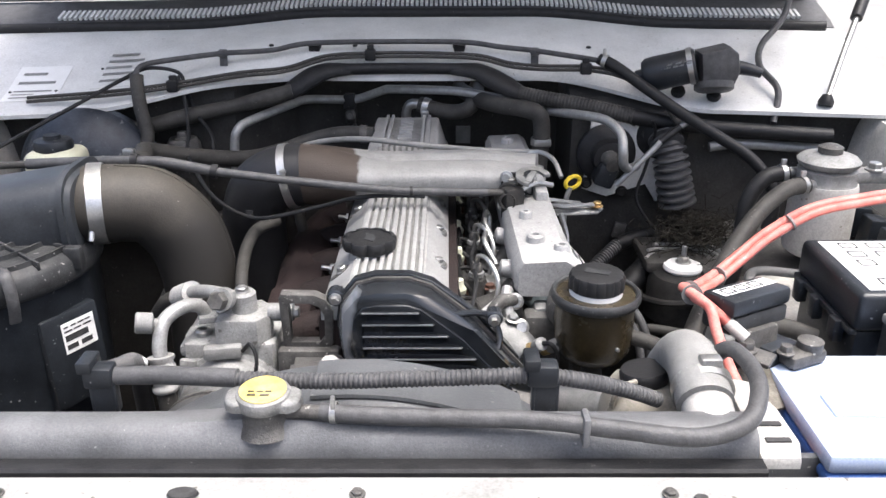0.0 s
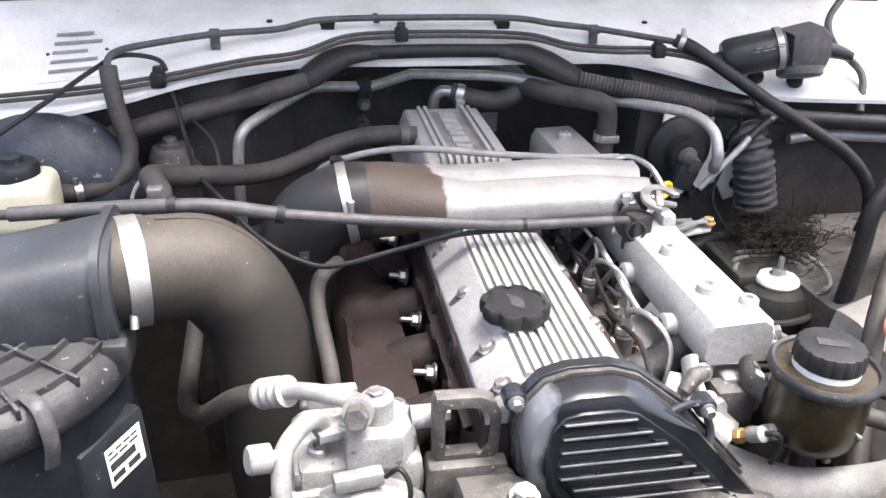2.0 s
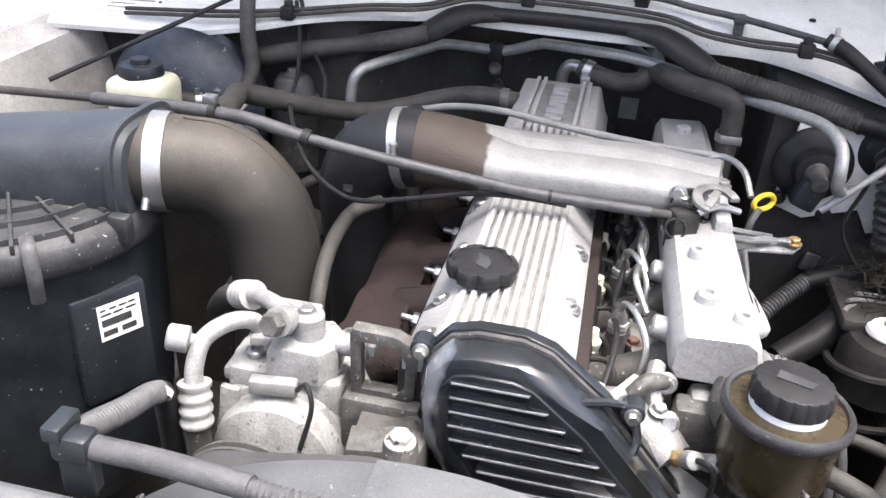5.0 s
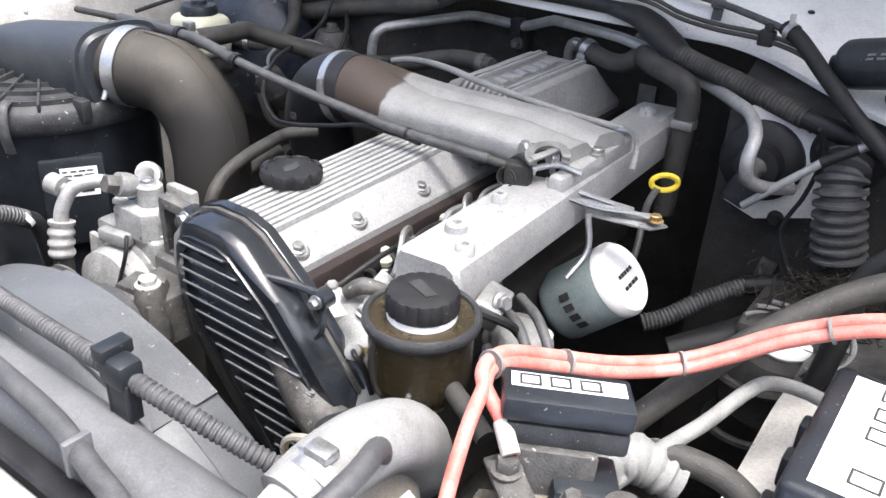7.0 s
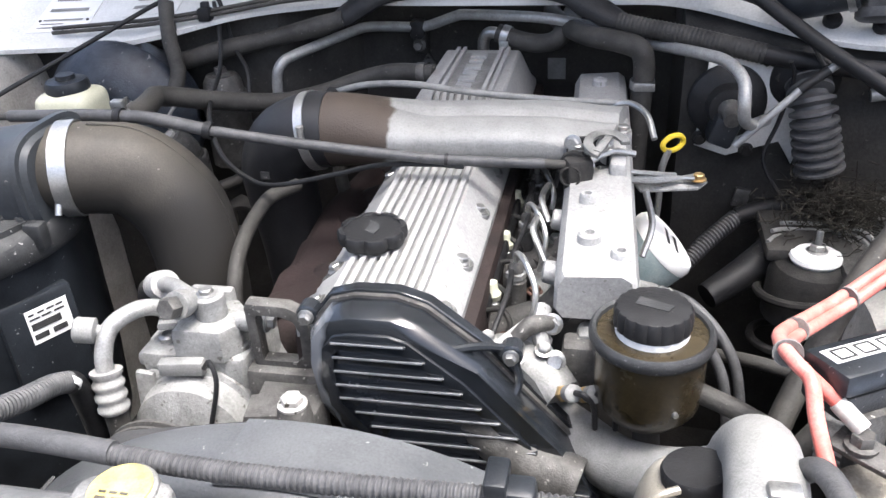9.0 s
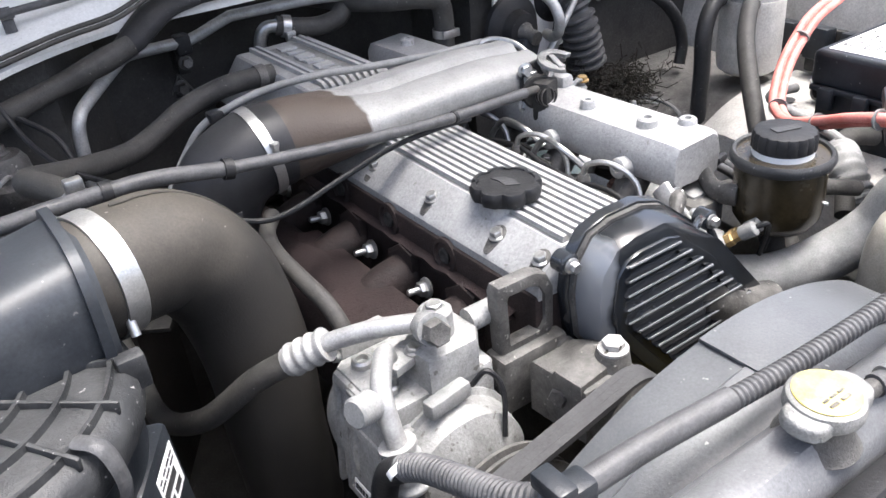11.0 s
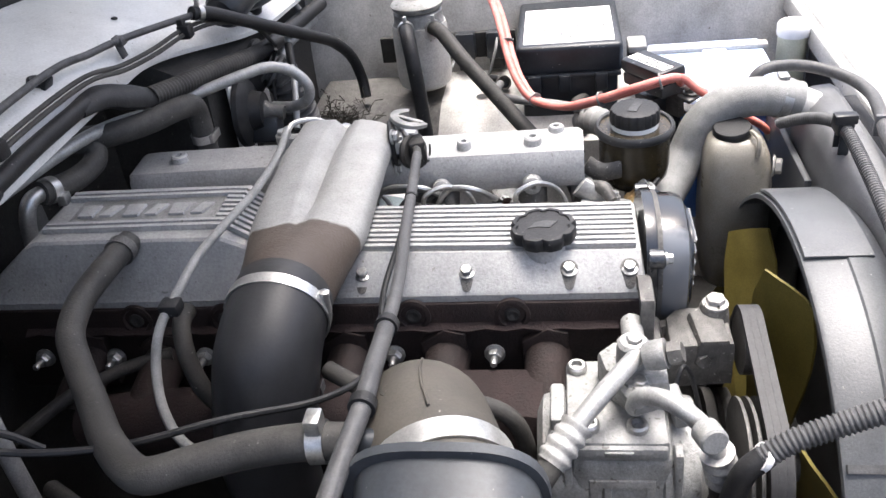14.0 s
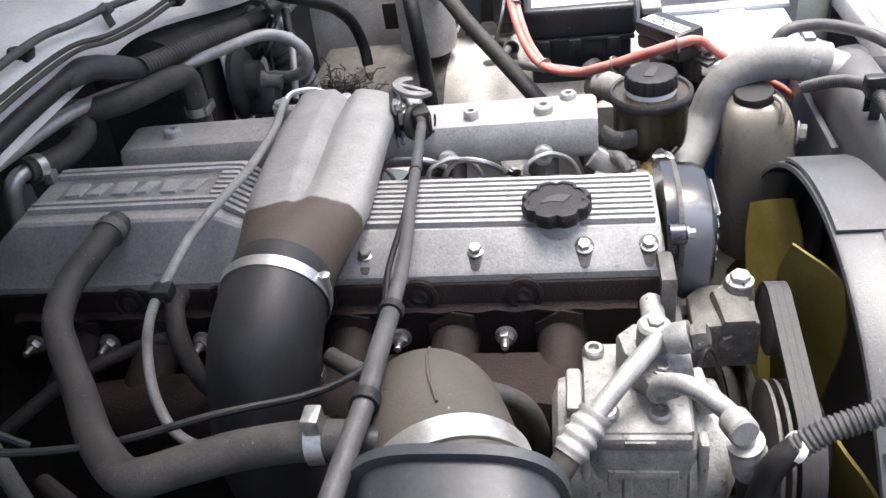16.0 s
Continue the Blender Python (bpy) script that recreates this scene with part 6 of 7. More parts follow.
boot = thing("ribbed_boot", "dusty ribbed rubber boot hanging from a round flange", "boot", at=(0.42, 0.47, 1.0))
part("flange", lathe([(0.046, 0), (0.046, 0.006), (0.038, 0.012), (0.025, 0.02), (0.02, 0.024)], facing((0.417, 0.495, 1.05), (0, -1, -0.1)), 32), BLACKRUBBER, boot)
part("bellows", corrugated([(0.418, 0.475, 1.05), (0.421, 0.456, 1.035), (0.427, 0.448, 1.01), (0.435, 0.446, 0.975), (0.445, 0.445, 0.935)], 0.030, 0.0135, 0.27, 26, -0.12), GREYTUBE, boot, "pale-ridged bellows")
solo("clutch_pipe", tube([(0.325, 0.413, 0.982), (0.352, 0.416, 1.01), (0.385, 0.421, 1.043), (0.405, 0.427, 1.062), (0.443, 0.438, 1.087)], 0.0052, 10), PIPE, "bright bent metal pipe across the ribbed boot", "pipe")
solo("pipe_sleeve", tube([(0.398, 0.425, 1.056), (0.41, 0.4285, 1.065), (0.432, 0.435, 1.08)], 0.0066, 10), BLACKRUBBER, "black sleeve on the bent pipe", "sleeve")
solo("heater_pipe", tube([(0.50, 0.48, 1.032), (0.55, 0.478, 1.038), (0.64, 0.475, 1.033), (0.70, 0.47, 1.03)], 0.009, 12), PIPE, "straight bright metal pipe on the bulkhead", "pipe")
solo("boot_wire", tube([(0.385, 0.44, 1.09), (0.395, 0.455, 1.06), (0.385, 0.46, 1.0), (0.37, 0.45, 0.95), (0.39, 0.44, 0.91), (0.41, 0.43, 0.89)], 0.003, 8), BLACKRUBBER, "thin black wire beside the ribbed boot", "wire")
solo("bulkhead_stud", hexhead((0.354, 0.485, 1.088), (0, -1, 0.2), 0.008, 0.012), DARKMETAL, "dark stud below the scuttle loom", "bolt")
solo("wing_loom", corrugated([(0.245, 0.36, 0.80), (0.27, 0.38, 0.81), (0.30, 0.41, 0.832), (0.345, 0.448, 0.858)], 0.013, 0.0055, 0.14, 14), GREYTUBE, "ribbed grey loom tube low on the bulkhead", "loom")
solo("loom_tab", box((0.022, 0.008, 0.03), Matrix.Translation((0.355, 0.497, 0.866)) @ pose(0, 0, 0, 0, 12, 0), 0.002), GREYMETAL, "grey metal tab holding the loom", "tab")
solo("loom_tail", tube([(0.345, 0.448, 0.858), (0.39, 0.46, 0.87), (0.44, 0.45, 0.885)], 0.0135, 12), BLACKRUBBER, "black taped end of the loom", "loom")

# ---------------------------------------------------------------- brake servo side
servo = thing("brake_servo", "grimy dark blue brake servo drum on the bulkhead", "brake servo", at=(-0.6, 0.45, 0.98))
part("drum", lathe([(0.112, -0.05), (0.120, -0.03), (0.122, 0.0), (0.126, 0.004), (0.126, 0.010), (0.118, 0.02), (0.10, 0.045), (0.06, 0.062), (0.03, 0.07)], facing((-0.60, 0.46, 0.985), (0, -1, 0)), 56), GRIME, servo)
part("cylinder", lathe([(0.026, 0.0), (0.026, 0.12), (0.02, 0.13)], facing((-0.60, 0.40, 0.985), (0, -1, 0)), 24), GREYMETAL, servo)
res = thing("brake_reservoir", "cream brake fluid reservoir with a dark cap", "reservoir", at=(-0.605, 0.34, 1.0))
part("body", box((0.085, 0.075, 0.07), Matrix.Translation((-0.605, 0.345, 1.035)), 0.016, segs=4), CREAM, res)
part("cap", lathe([(0.028, 1.065), (0.031, 1.068), (0.031, 1.078), (0.028, 1.084), (0.014, 1.086), (0.013, 1.092), (0.001, 1.092)], Matrix.Translation((-0.608, 0.347, 0)), 32), PLASTIC, res)
vac = thing("servo_hose", "black rubber vacuum hose from the brake servo", "hose", at=(-0.52, 0.45, 1.05))
part("hose", tube([(-0.575, 0.392, 1.024), (-0.55, 0.402, 1.02), (-0.52, 0.42, 1.02), (-0.497, 0.438, 1.035), (-0.492, 0.456, 1.065), (-0.502, 0.468, 1.105), (-0.510, 0.488, 1.142), (-0.512, 0.497, 1.158)], 0.0118, 14), RUBBER, vac)
bm = band((-0.552, 0.401, 1.021), (1, 0.4, 0), 0.0122, 0.009, 0.0014, 20)
box((0.006, 0.006, 0.012), Matrix.Translation((-0.552, 0.396, 1.036)), 0.001, bm)
part("spring_clamp", bm, STEEL, vac)
bush = thing("body_mount", "dark rubber-topped cylinder beside the bulkhead", "mount", at=(-0.45, 0.5, 0.95))
part("body", lathe([(0.036, 0.9), (0.036, 0.99), (0.040, 0.995), (0.040, 1.012), (0.032, 1.018), (0.030, 1.035), (0.024, 1.045), (0.001, 1.046)], Matrix.Translation((-0.445, 0.50, 0)), 28), GREYMETAL, bush)
part("nut", hexhead((-0.445, 0.50, 1.045), (0, 0, 1), 0.010, 0.012), GREYMETAL, bush)
solo("earth_wire", tube([(-0.72, 0.30, 1.06), (-0.66, 0.36, 1.09), (-0.58, 0.44, 1.13), (-0.53, 0.50, 1.155), (-0.50, 0.53, 1.165), (-0.455, 0.545, 1.155), (-0.44, 0.535, 1.13), (-0.42, 0.51, 1.09), (-0.385, 0.47, 1.06), (-0.375, 0.44, 1.03)], 0.0035, 8), BLACKRUBBER, "thin black wire looped over the scuttle lip", "wire")
solo("earth_wire", tube([(-0.45, 0.53, 1.15), (-0.43, 0.49, 1.11), (-0.415, 0.44, 1.07), (-0.395, 0.36, 1.055), (-0.36, 0.28, 1.05), (-0.32, 0.22, 1.03), (-0.275, 0.19, 1.013), (-0.235, 0.18, 1.010), (-0.16, 0.186, 1.024), (-0.10, 0.178, 1.042), (-0.04, 0.176, 1.046), (0.0, 0.172, 1.046)], 0.0032, 8), BLACKRUBBER, "thin black cable drooping beneath the intake duct", "wire")
valve = thing("vacuum_valve", "grey metal vacuum valve with a pale round end", "valve", at=(-0.47, 0.37, 0.95))
part("body", lathe([(0.022, 0), (0.024, 0.01), (0.024, 0.035), (0.018, 0.045)], facing((-0.462, 0.385, 0.955), (-0.3, -0.4, 0.8)), 24), GREYMETAL, valve)
part("end", lathe([(0.0095, 0), (0.0095, 0.008), (0.008, 0.01), (0.001, 0.01)], facing((-0.474, 0.369, 0.988), (-0.3, -0.4, 0.8)), 24), GREYHOSE, valve, "pale round end cap")

# ---------------------------------------------------------------- cables and hoses over the engine
throttle = thing("throttle_cable", "grey sheathed throttle cable crossing above the hoses", "cable", at=(-0.2, 0.16, 1.08))
CAB = [(0.118, 0.190, 1.044), (0.091, 0.183, 1.048), (-0.02, 0.174, 1.053), (-0.10, 0.167, 1.062), (-0.174, 0.158, 1.073), (-0.238, 0.152, 1.083), (-0.293, 0.150, 1.091), (-0.359, 0.147, 1.105), (-0.401, 0.147, 1.107), (-0.443, 0.151, 1.106), (-0.473, 0.154, 1.104), (-0.56, 0.163, 1.098), (-0.70, 0.18, 1.085)]
part("sheath", tube(CAB, 0.0052, 12), RUBBER, throttle)
part("sleeve", tube(CAB[6:12], 0.0076, 12), GREYTUBE, throttle, "thicker grey sleeve")
part("front_sleeve", tube(CAB[1:7], 0.0062, 12), GREYTUBE, throttle, "grey plastic sleeve")
for at, way in ((CAB[6], (1, -0.05, -0.18)), (CAB[8], (1, -0.03, -0.02))):
    part("collar", band(at, way, 0.0078, 0.009, 0.0024, 18), BLACKRUBBER, throttle)
part("end_rod", tube([(0.118, 0.190, 1.044), (0.145, 0.2, 1.04)], 0.003, 8), STEEL, throttle)
part("tie", band((-0.02, 0.174, 1.053), (1, 0.1, -0.06), 0.0062, 0.004, 0.001, 14), BLACKRUBBER, throttle)
linkage = thing("throttle_linkage", "dark spring-loaded throttle linkage at the end of the duct", "linkage", at=(0.13, 0.2, 1.03))
bm = lathe([(0.020, -0.004), (0.022, 0.0), (0.020, 0.004), (0.006, 0.005)], facing((0.125, 0.198, 1.036), (-0.4, -1, 0.1)), 24)
box((0.012, 0.02, 0.045), Matrix.Translation((0.128, 0.207, 1.032)), 0.003, bm)
part("pulley", bm, DARKMETAL, linkage)
sp = [Vector((0.120, 0.19, 1.036)) + Vector((0.011 * math.cos(a), -0.0009 * a, 0.011 * math.sin(a))) for a in (k * 0.5 for k in range(40))]
part("return_spring", tube(sp, 0.0014, 6, 1), DARKMETAL, linkage)
part("bracket", box((0.03, 0.022, 0.05), Matrix.Translation((0.128, 0.19, 1.028)) @ pose(0, 0, 0, 0, 0, 20), 0.004), DARKMETAL, linkage)
part("back_plate", box((0.05, 0.008, 0.062), Matrix.Translation((0.137, 0.222, 1.036)) @ pose(0, 0, 0, 0, 0, 12), 0.004), BLACKRUBBER, linkage, "black plate bolted to the duct end")
for x, z in ((0.12, 1.06), (0.118, 1.016), (0.156, 1.058)):
    part("plate_bolt", hexhead((x, 0.217, z), (-0.2, -1, 0.15), 0.0075, 0.008), STEEL, linkage)
sector = [(0.026 * math.cos(radians(a)), 0.026 * math.sin(radians(a))) for a in range(-30, 215, 15)] + [(0.016 * math.cos(radians(a)), 0.016 * math.sin(radians(a))) for a in range(210, -35, -15)]
part("cable_sector", prism(sector, 0.005, Matrix.Translation((0.158, 0.2, 1.064)) @ pose(0, 0, 0, 12, -8, 40), 0.001), ALU_DULL, linkage, "curved pale lever that guides the cable")
part("sector_arm", box((0.04, 0.009, 0.004), Matrix.Translation((0.155, 0.2, 1.067)) @ pose(0, 0, 0, 12, -8, 70), 0.001), ALU_DULL, linkage)
part("lever", tube([(0.14, 0.2, 1.045), (0.165, 0.215, 1.052), (0.19, 0.225, 1.045)], 0.004, 8), STEEL, linkage)
part("stay", tube([(0.15, 0.215, 1.03), (0.2, 0.24, 1.015), (0.24, 0.27, 1.0)], 0.0035, 8), STEEL, linkage)
stay = thing("wire_bracket", "thin pale metal bracket with small pipes beside the rail", "bracket", at=(0.24, 0.27, 0.99))
part("strap", prism([(-0.045, -0.012), (0.03, -0.014), (0.05, 0.0), (0.035, 0.012), (-0.045, 0.006)], 0.003, Matrix.Translation((0.235, 0.262, 0.99)) @ pose(0, 0, 0, 8, 6, 25), 0.001), ALU_COMP, stay)
for k in range(3):
    part("pipe", tube([(0.185, 0.205 + 0.012 * k, 1.02 - 0.004 * k), (0.215, 0.235 + 0.008 * k, 1.006), (0.262, 0.275 - 0.004 * k, 0.998)], 0.0026, 8), STEEL, stay)
part("bolt", hexhead((0.268, 0.272, 0.994), (0, 0, 1), 0.007, 0.008), BRASS, stay)
part("down_pipe", tube([(0.205, 0.225, 1.0), (0.215, 0.215, 0.96), (0.205, 0.19, 0.93)], 0.004, 8), STEEL, stay)
dip = thing("dipstick", "yellow dipstick ring on a thin metal tube", "dipstick", at=(0.245, 0.36, 1.0))
ring = [Vector((0.247, 0.358, 1.006)) + Vector((0.0165 * math.cos(a) * 0.8 - 0.006, 0.0165 * math.cos(a) * 0.6, 0.010 * math.sin(a))) for a in (k * 2 * math.pi / 16 for k in range(17))]
part("ring", tube(ring, 0.0036, 8, 3), YELLOW, dip)
part("tube", tube([(0.236, 0.35, 1.0), (0.228, 0.345, 0.97), (0.225, 0.34, 0.9), (0.2, 0.34, 0.8)], 0.0045, 8), STEEL, dip)
breather = thing("breather_hose", "dusty rubber breather hose from the valve cover", "hose", at=(-0.3, 0.4, 1.05))
part("hose", tube([(-0.098, 0.478, 1.056), (-0.150, 0.482, 1.057), (-0.192, 0.491, 1.048), (-0.230, 0.488, 1.037), (-0.260, 0.470, 1.030), (-0.315, 0.427, 1.028), (-0.380, 0.375, 1.046), (-0.428, 0.327, 1.068), (-0.443, 0.301, 1.078), (-0.435, 0.272, 1.081), (-0.425, 0.234, 1.085), (-0.42, 0.19, 1.089), (-0.42, 0.15, 1.09)], 0.0138, 16), RUBBER, breather)
bm = band((-0.42, 0.178, 1.0895), (0.05, -1, 0.05), 0.0145, 0.012, 0.0014, 22)
box((0.016, 0.012, 0.016), Matrix.Translation((-0.42, 0.178, 1.108)), 0.002, bm)
part("hose_clamp", bm, STEEL, breather, "steel spring clamp")
part("front_clamp", band((-0.116, 0.480, 1.0565), (1, 0, 0), 0.0145, 0.012, 0.0018, 22), GREYMETAL, breather)
part("pipe_end", tube([(-0.42, 0.16, 1.09), (-0.42, 0.11, 1.086)], 0.0105, 14), PLASTIC, breather)
boost = thing("boost_hose", "thin pale grey boost hose arching over the duct", "hose", at=(0, 0.38, 1.08))
part("hose", tube([(0.172, 0.372, 1.054), (0.083, 0.357, 1.062), (-0.025, 0.350, 1.074), (-0.093, 0.354, 1.081), (-0.155, 0.369, 1.076), (-0.202, 0.377, 1.065), (-0.237, 0.387, 1.048), (-0.262, 0.390, 1.02), (-0.29, 0.380, 0.99), (-0.31, 0.357, 0.965), (-0.30, 0.325, 0.93)], 0.0048, 12), GREYHOSE, boost)
part("clip", box((0.018, 0.02, 0.014), Matrix.Translation((-0.22, 0.380, 1.058)), 0.003), BLACKRUBBER, boost, "black plastic hose clip")
part("elbow_union", tube([(0.16, 0.37, 1.052), (0.185, 0.365, 1.056), (0.205, 0.34, 1.05), (0.215, 0.31, 1.03)], 0.004, 8), STEEL, boost)
solo("water_hose", tube([(-0.17, 0.395, 1.015), (-0.195, 0.392, 1.015), (-0.215, 0.385, 0.99), (-0.222, 0.375, 0.95), (-0.21, 0.36, 0.9)], 0.0095, 12), RUBBER, "short rubber hose behind the intake elbow", "hose")
solo("oil_hose", tube([(-0.23, 0.235, 0.985), (-0.252, 0.20, 0.985), (-0.2585, 0.165, 0.978), (-0.257, 0.12, 0.97), (-0.2515, 0.075, 0.955), (-0.248, 0.05, 0.92), (-0.245, 0.04, 0.84)], 0.009, 12), RUBBER, "rubber hose curving down beside the manifold", "hose")
solo("manifold_pipe", tube([(-0.14, 0.45, 0.93), (-0.16, 0.5, 0.925), (-0.2, 0.55, 0.92), (-0.25, 0.6, 0.9)], 0.008, 10), DARKMETAL, "dark pipe behind the exhaust manifold", "pipe")

# ---------------------------------------------------------------- injectors, glow plugs, pump side
for k, y in enumerate((0.045, 0.16, 0.27, 0.38, 0.49)):
    inj = thing("injector", "greasy fuel injector with steel pipe and return line", "injector", "injectors", at=(0.07, y, 0.95))
    part("body", lathe([(0.011, 0.93), (0.011, 0.965), (0.008, 0.968), (0.008, 0.982), (0.005, 0.988)], Matrix.Translation((0.072, y + 0.02, 0)), 14), GREYMETAL, inj)
    part("union", hexhead((0.072, y + 0.02, 0.966), (0, 0, 1), 0.011, 0.010, False), ALU_COMP, inj)
    part("pipe", tube([(0.072, y + 0.02, 0.985), (0.074, y + 0.015, 1.0), (0.085, y - 0.01, 1.005), (0.098, y - 0.035, 0.985), (0.092, y - 0.05, 0.95)], 0.0032, 8), STEEL, inj)
    part("return_line", tube([(0.072, y + 0.02, 0.976), (0.066, y + 0.05, 0.98), (0.07, y + 0.09, 0.98), (0.074, y + 0.12, 0.972)], 0.0024, 8), BLACKRUBBER, inj)
for y in (0.05, 0.16, 0.27, 0.40):
    glow = thing("glow_plug", "cream insulated glow plug terminal below the valve cover", "glow plug", "glow plugs", at=(0.04, y, 0.95))
    part("stem", lathe([(0.007, 0), (0.007, 0.016), (0.005, 0.018)], facing((0.050, y, 0.930), (0, 0, 1)), 10), STEEL, glow)
    part("terminal", lathe([(0.0075, 0), (0.009, 0.006), (0.006, 0.011), (0.006, 0.020), (0.003, 0.022)], facing((0.050, y, 0.950), (-0.1, 0, 1)), 14), CREAM, glow, "cream terminal")
solo("glow_bus_bar", tube([(0.045, 0.02, 0.952), (0.05, 0.2, 0.955), (0.05, 0.45, 0.952)], 0.0045, 8, flat=2.0), BLACKRUBBER, "dark bus bar joining the glow plugs", "bus bar")
solo("pump_ledge", box((0.09, 0.55, 0.05), Matrix.Translation((0.10, 0.25, 0.86)), 0.01), DARKMETAL, "dark greasy casting beneath the intake rail", "casting")
solo("water_outlet", tube([(0.02, -0.085, 0.93), (0.05, -0.1, 0.93), (0.10, -0.12, 0.89), (0.15, -0.132, 0.877)], [0.028, 0.028, 0.025, 0.024], 18, 8), GREYMETAL, "grey cast water outlet at the front of the head", "outlet")
pump = thing("fuel_pump_cap", "round dull metal diaphragm cap on the fuel pump", "pump", at=(0.216, 0.07, 0.9))
PM = facing((0.214, 0.072, 0.903), (0.2, -0.3, 0.9)) @ Matrix.Diagonal((0.8, 0.8, 0.8, 1))
part("body", lathe([(0.043, -0.06), (0.043, 0.0), (0.048, 0.002), (0.048, 0.008), (0.040, 0.010)], PM, 32), GREYMETAL, pump)
part("cap", lathe([(0.041, 0.009), (0.036, 0.016), (0.024, 0.022), (0.001, 0.024)], PM, 32), ALU_DULL, pump)
for k in range(4):
    a = k * 90 + 20
    v = PM @ Vector((0.042 * math.cos(radians(a)), 0.042 * math.sin(radians(a)), 0.008))
    part("screw", hexhead(v, PM.to_3x3() @ Vector((0, 0, 1)), 0.005, 0.005), STEEL, pump)
oil_filter = thing("oil_filter", "teal oil filter with a white handwritten end", "oil filter", at=(0.2, 0.3, 0.86))
OA, OB = Vector((0.162, 0.276, 0.833)), Vector((0.240, 0.281, 0.905))
OL = (OB - OA).length
part("can", lathe([(0.040, 0), (0.047, 0.006), (0.048, 0.012), (0.048, OL - 0.006), (0.044, OL)], along(OA, OB), 40), TEAL, oil_filter)
filter_end = part("end_cap", lathe([(0.0485, OL - 0.014), (0.0485, OL - 0.006), (0.044, OL + 0.001), (0.038, OL + 0.002), (0.001, OL + 0.001)], along(OA, OB), 40), PAPER, oil_filter, "white end with handwriting strokes")
om = along(OA, OB)
bars(om @ Vector((-0.02, -0.02, OL + 0.0024)), om.to_3x3() @ Vector((1, 0, 0)), om.to_3x3() @ Vector((0, 1, 0)), [(0.15, 0.12, 4), (0.55, 0.12, 5)], INK, filter_end, 0.045, 0.04, 11)
side_way = om.to_3x3().inverted() @ Vector((0.3, -1, 0.1))
MARK = math.degrees(math.atan2(side_way.y, side_way.x)) - 26
for k in range(4):
    a = radians(MARK + 17 * k)
    c = om @ Vector((0.0484 * math.cos(a), 0.0484 * math.sin(a), OL * 0.45))
    part("side_mark", box((0.009, 0.0012, 0.014), om @ Matrix.Translation((0.0484 * math.cos(a), 0.0484 * math.sin(a), OL * 0.42)) @ pose(0, 0, 0, 0, 0, MARK + 17 * k + 90), 0.0), INK, oil_filter, "dark printed mark")
for k, (p, q) in enumerate((((0.20, 0.055, 0.955), (0.29, -0.03, 0.9)), ((0.21, 0.075, 0.96), (0.305, -0.015, 0.9)))):
    a, b = Vector(p), Vector(q)
    solo("fuel_pipe", tube([a, a.lerp(b, 0.35) + Vector((0.01, 0.0, 0.02)), a.lerp(b, 0.7) + Vector((0.015, 0.0, 0.0)), b + Vector((0.0, 0, -0.06))], 0.0055, 10), GREYTUBE, "thin grey fuel pipe beside the pump", "pipe", "fuel pipes")
solo("pump_hose", tube([(0.25, 0.1, 0.86), (0.29, 0.06, 0.89), (0.34, 0.03, 0.9), (0.40, 0.02, 0.88)], 0.007, 10), RUBBER, "dark hose low beside the fuel pump", "hose")
solo("rail_wire", tube([(0.19, -0.02, 0.99), (0.215, -0.01, 0.985), (0.235, 0.01, 0.97), (0.235, 0.04, 0.94)], 0.005, 8), BLACKRUBBER, "black wire at the end of the intake rail", "wire")
bracket2 = thing("valve_bracket", "dull metal bracket bolted beside the intake rail", "bracket", at=(0.2, 0.02, 0.97))
part("plate", box((0.03, 0.05, 0.025), Matrix.Translation((0.205, 0.025, 0.972)) @ pose(0, 0, 0, 0, 20, 15), 0.004), ALU_DULL, bracket2)
part("bolt", hexhead((0.219, 0.019, 0.984), (1, -0.3, 0.4), 0.008, 0.010), STEEL, bracket2)
part("front_bolt", hexhead((0.117, -0.028, 0.976), (0, -1, 0.3), 0.008, 0.010), STEEL, bracket2)
solo("front_plug", tube([(0.085, -0.055, 0.975), (0.1, -0.045, 0.985), (0.118, -0.03, 0.978)], [0.007, 0.009, 0.007], 10), GREYMETAL, "dull sensor plug at the front of the head", "plug")

# ---------------------------------------------------------------- raised bonnet, gas strut
bonnet = thing("bonnet", "white bonnet held open above the bulkhead", "bonnet", at=(0, 0.95, 1.25))
rows = []
for i in range(17):
    x = -0.8 + 0.1 * i
    rows.append([(x, 0.95 - 0.85 * s - 0.03 * math.sin(s * 3) , 1.27 + 0.78 * s - 0.03 * x * x) for s in (0, 0.2, 0.4, 0.6, 0.8, 1.0)])
part("skin", sheet(rows, 0.002), WHITE, bonnet)
for x in (-0.5, 0.0, 0.5):
    part("inner_rib", box((0.07, 0.02, 1.0), Matrix.Translation((x, 0.52, 1.64)) @ pose(0, 0, 0, 47.5), 0.006), DIRTYWHITE, bonnet)
strut = thing("gas_strut", "thin grey gas strut of the raised bonnet", "strut", at=(0.72, 0.47, 1.09))
part("rod", tube([(0.691, 0.47, 1.12), (0.735, 0.535, 1.187), (0.775, 0.592, 1.245)], 0.0055, 10), STEEL, strut)
part("cylinder", tube([(0.772, 0.588, 1.241), (0.80, 0.628, 1.282), (0.86, 0.71, 1.37)], 0.011, 12), BLACKRUBBER, strut)
part("ball_end", lathe([(0.012, 0), (0.014, 0.008), (0.008, 0.02)], facing((0.688, 0.466, 1.108), (0.1, 0.2, 0.6)), 16), BLACKRUBBER, strut)
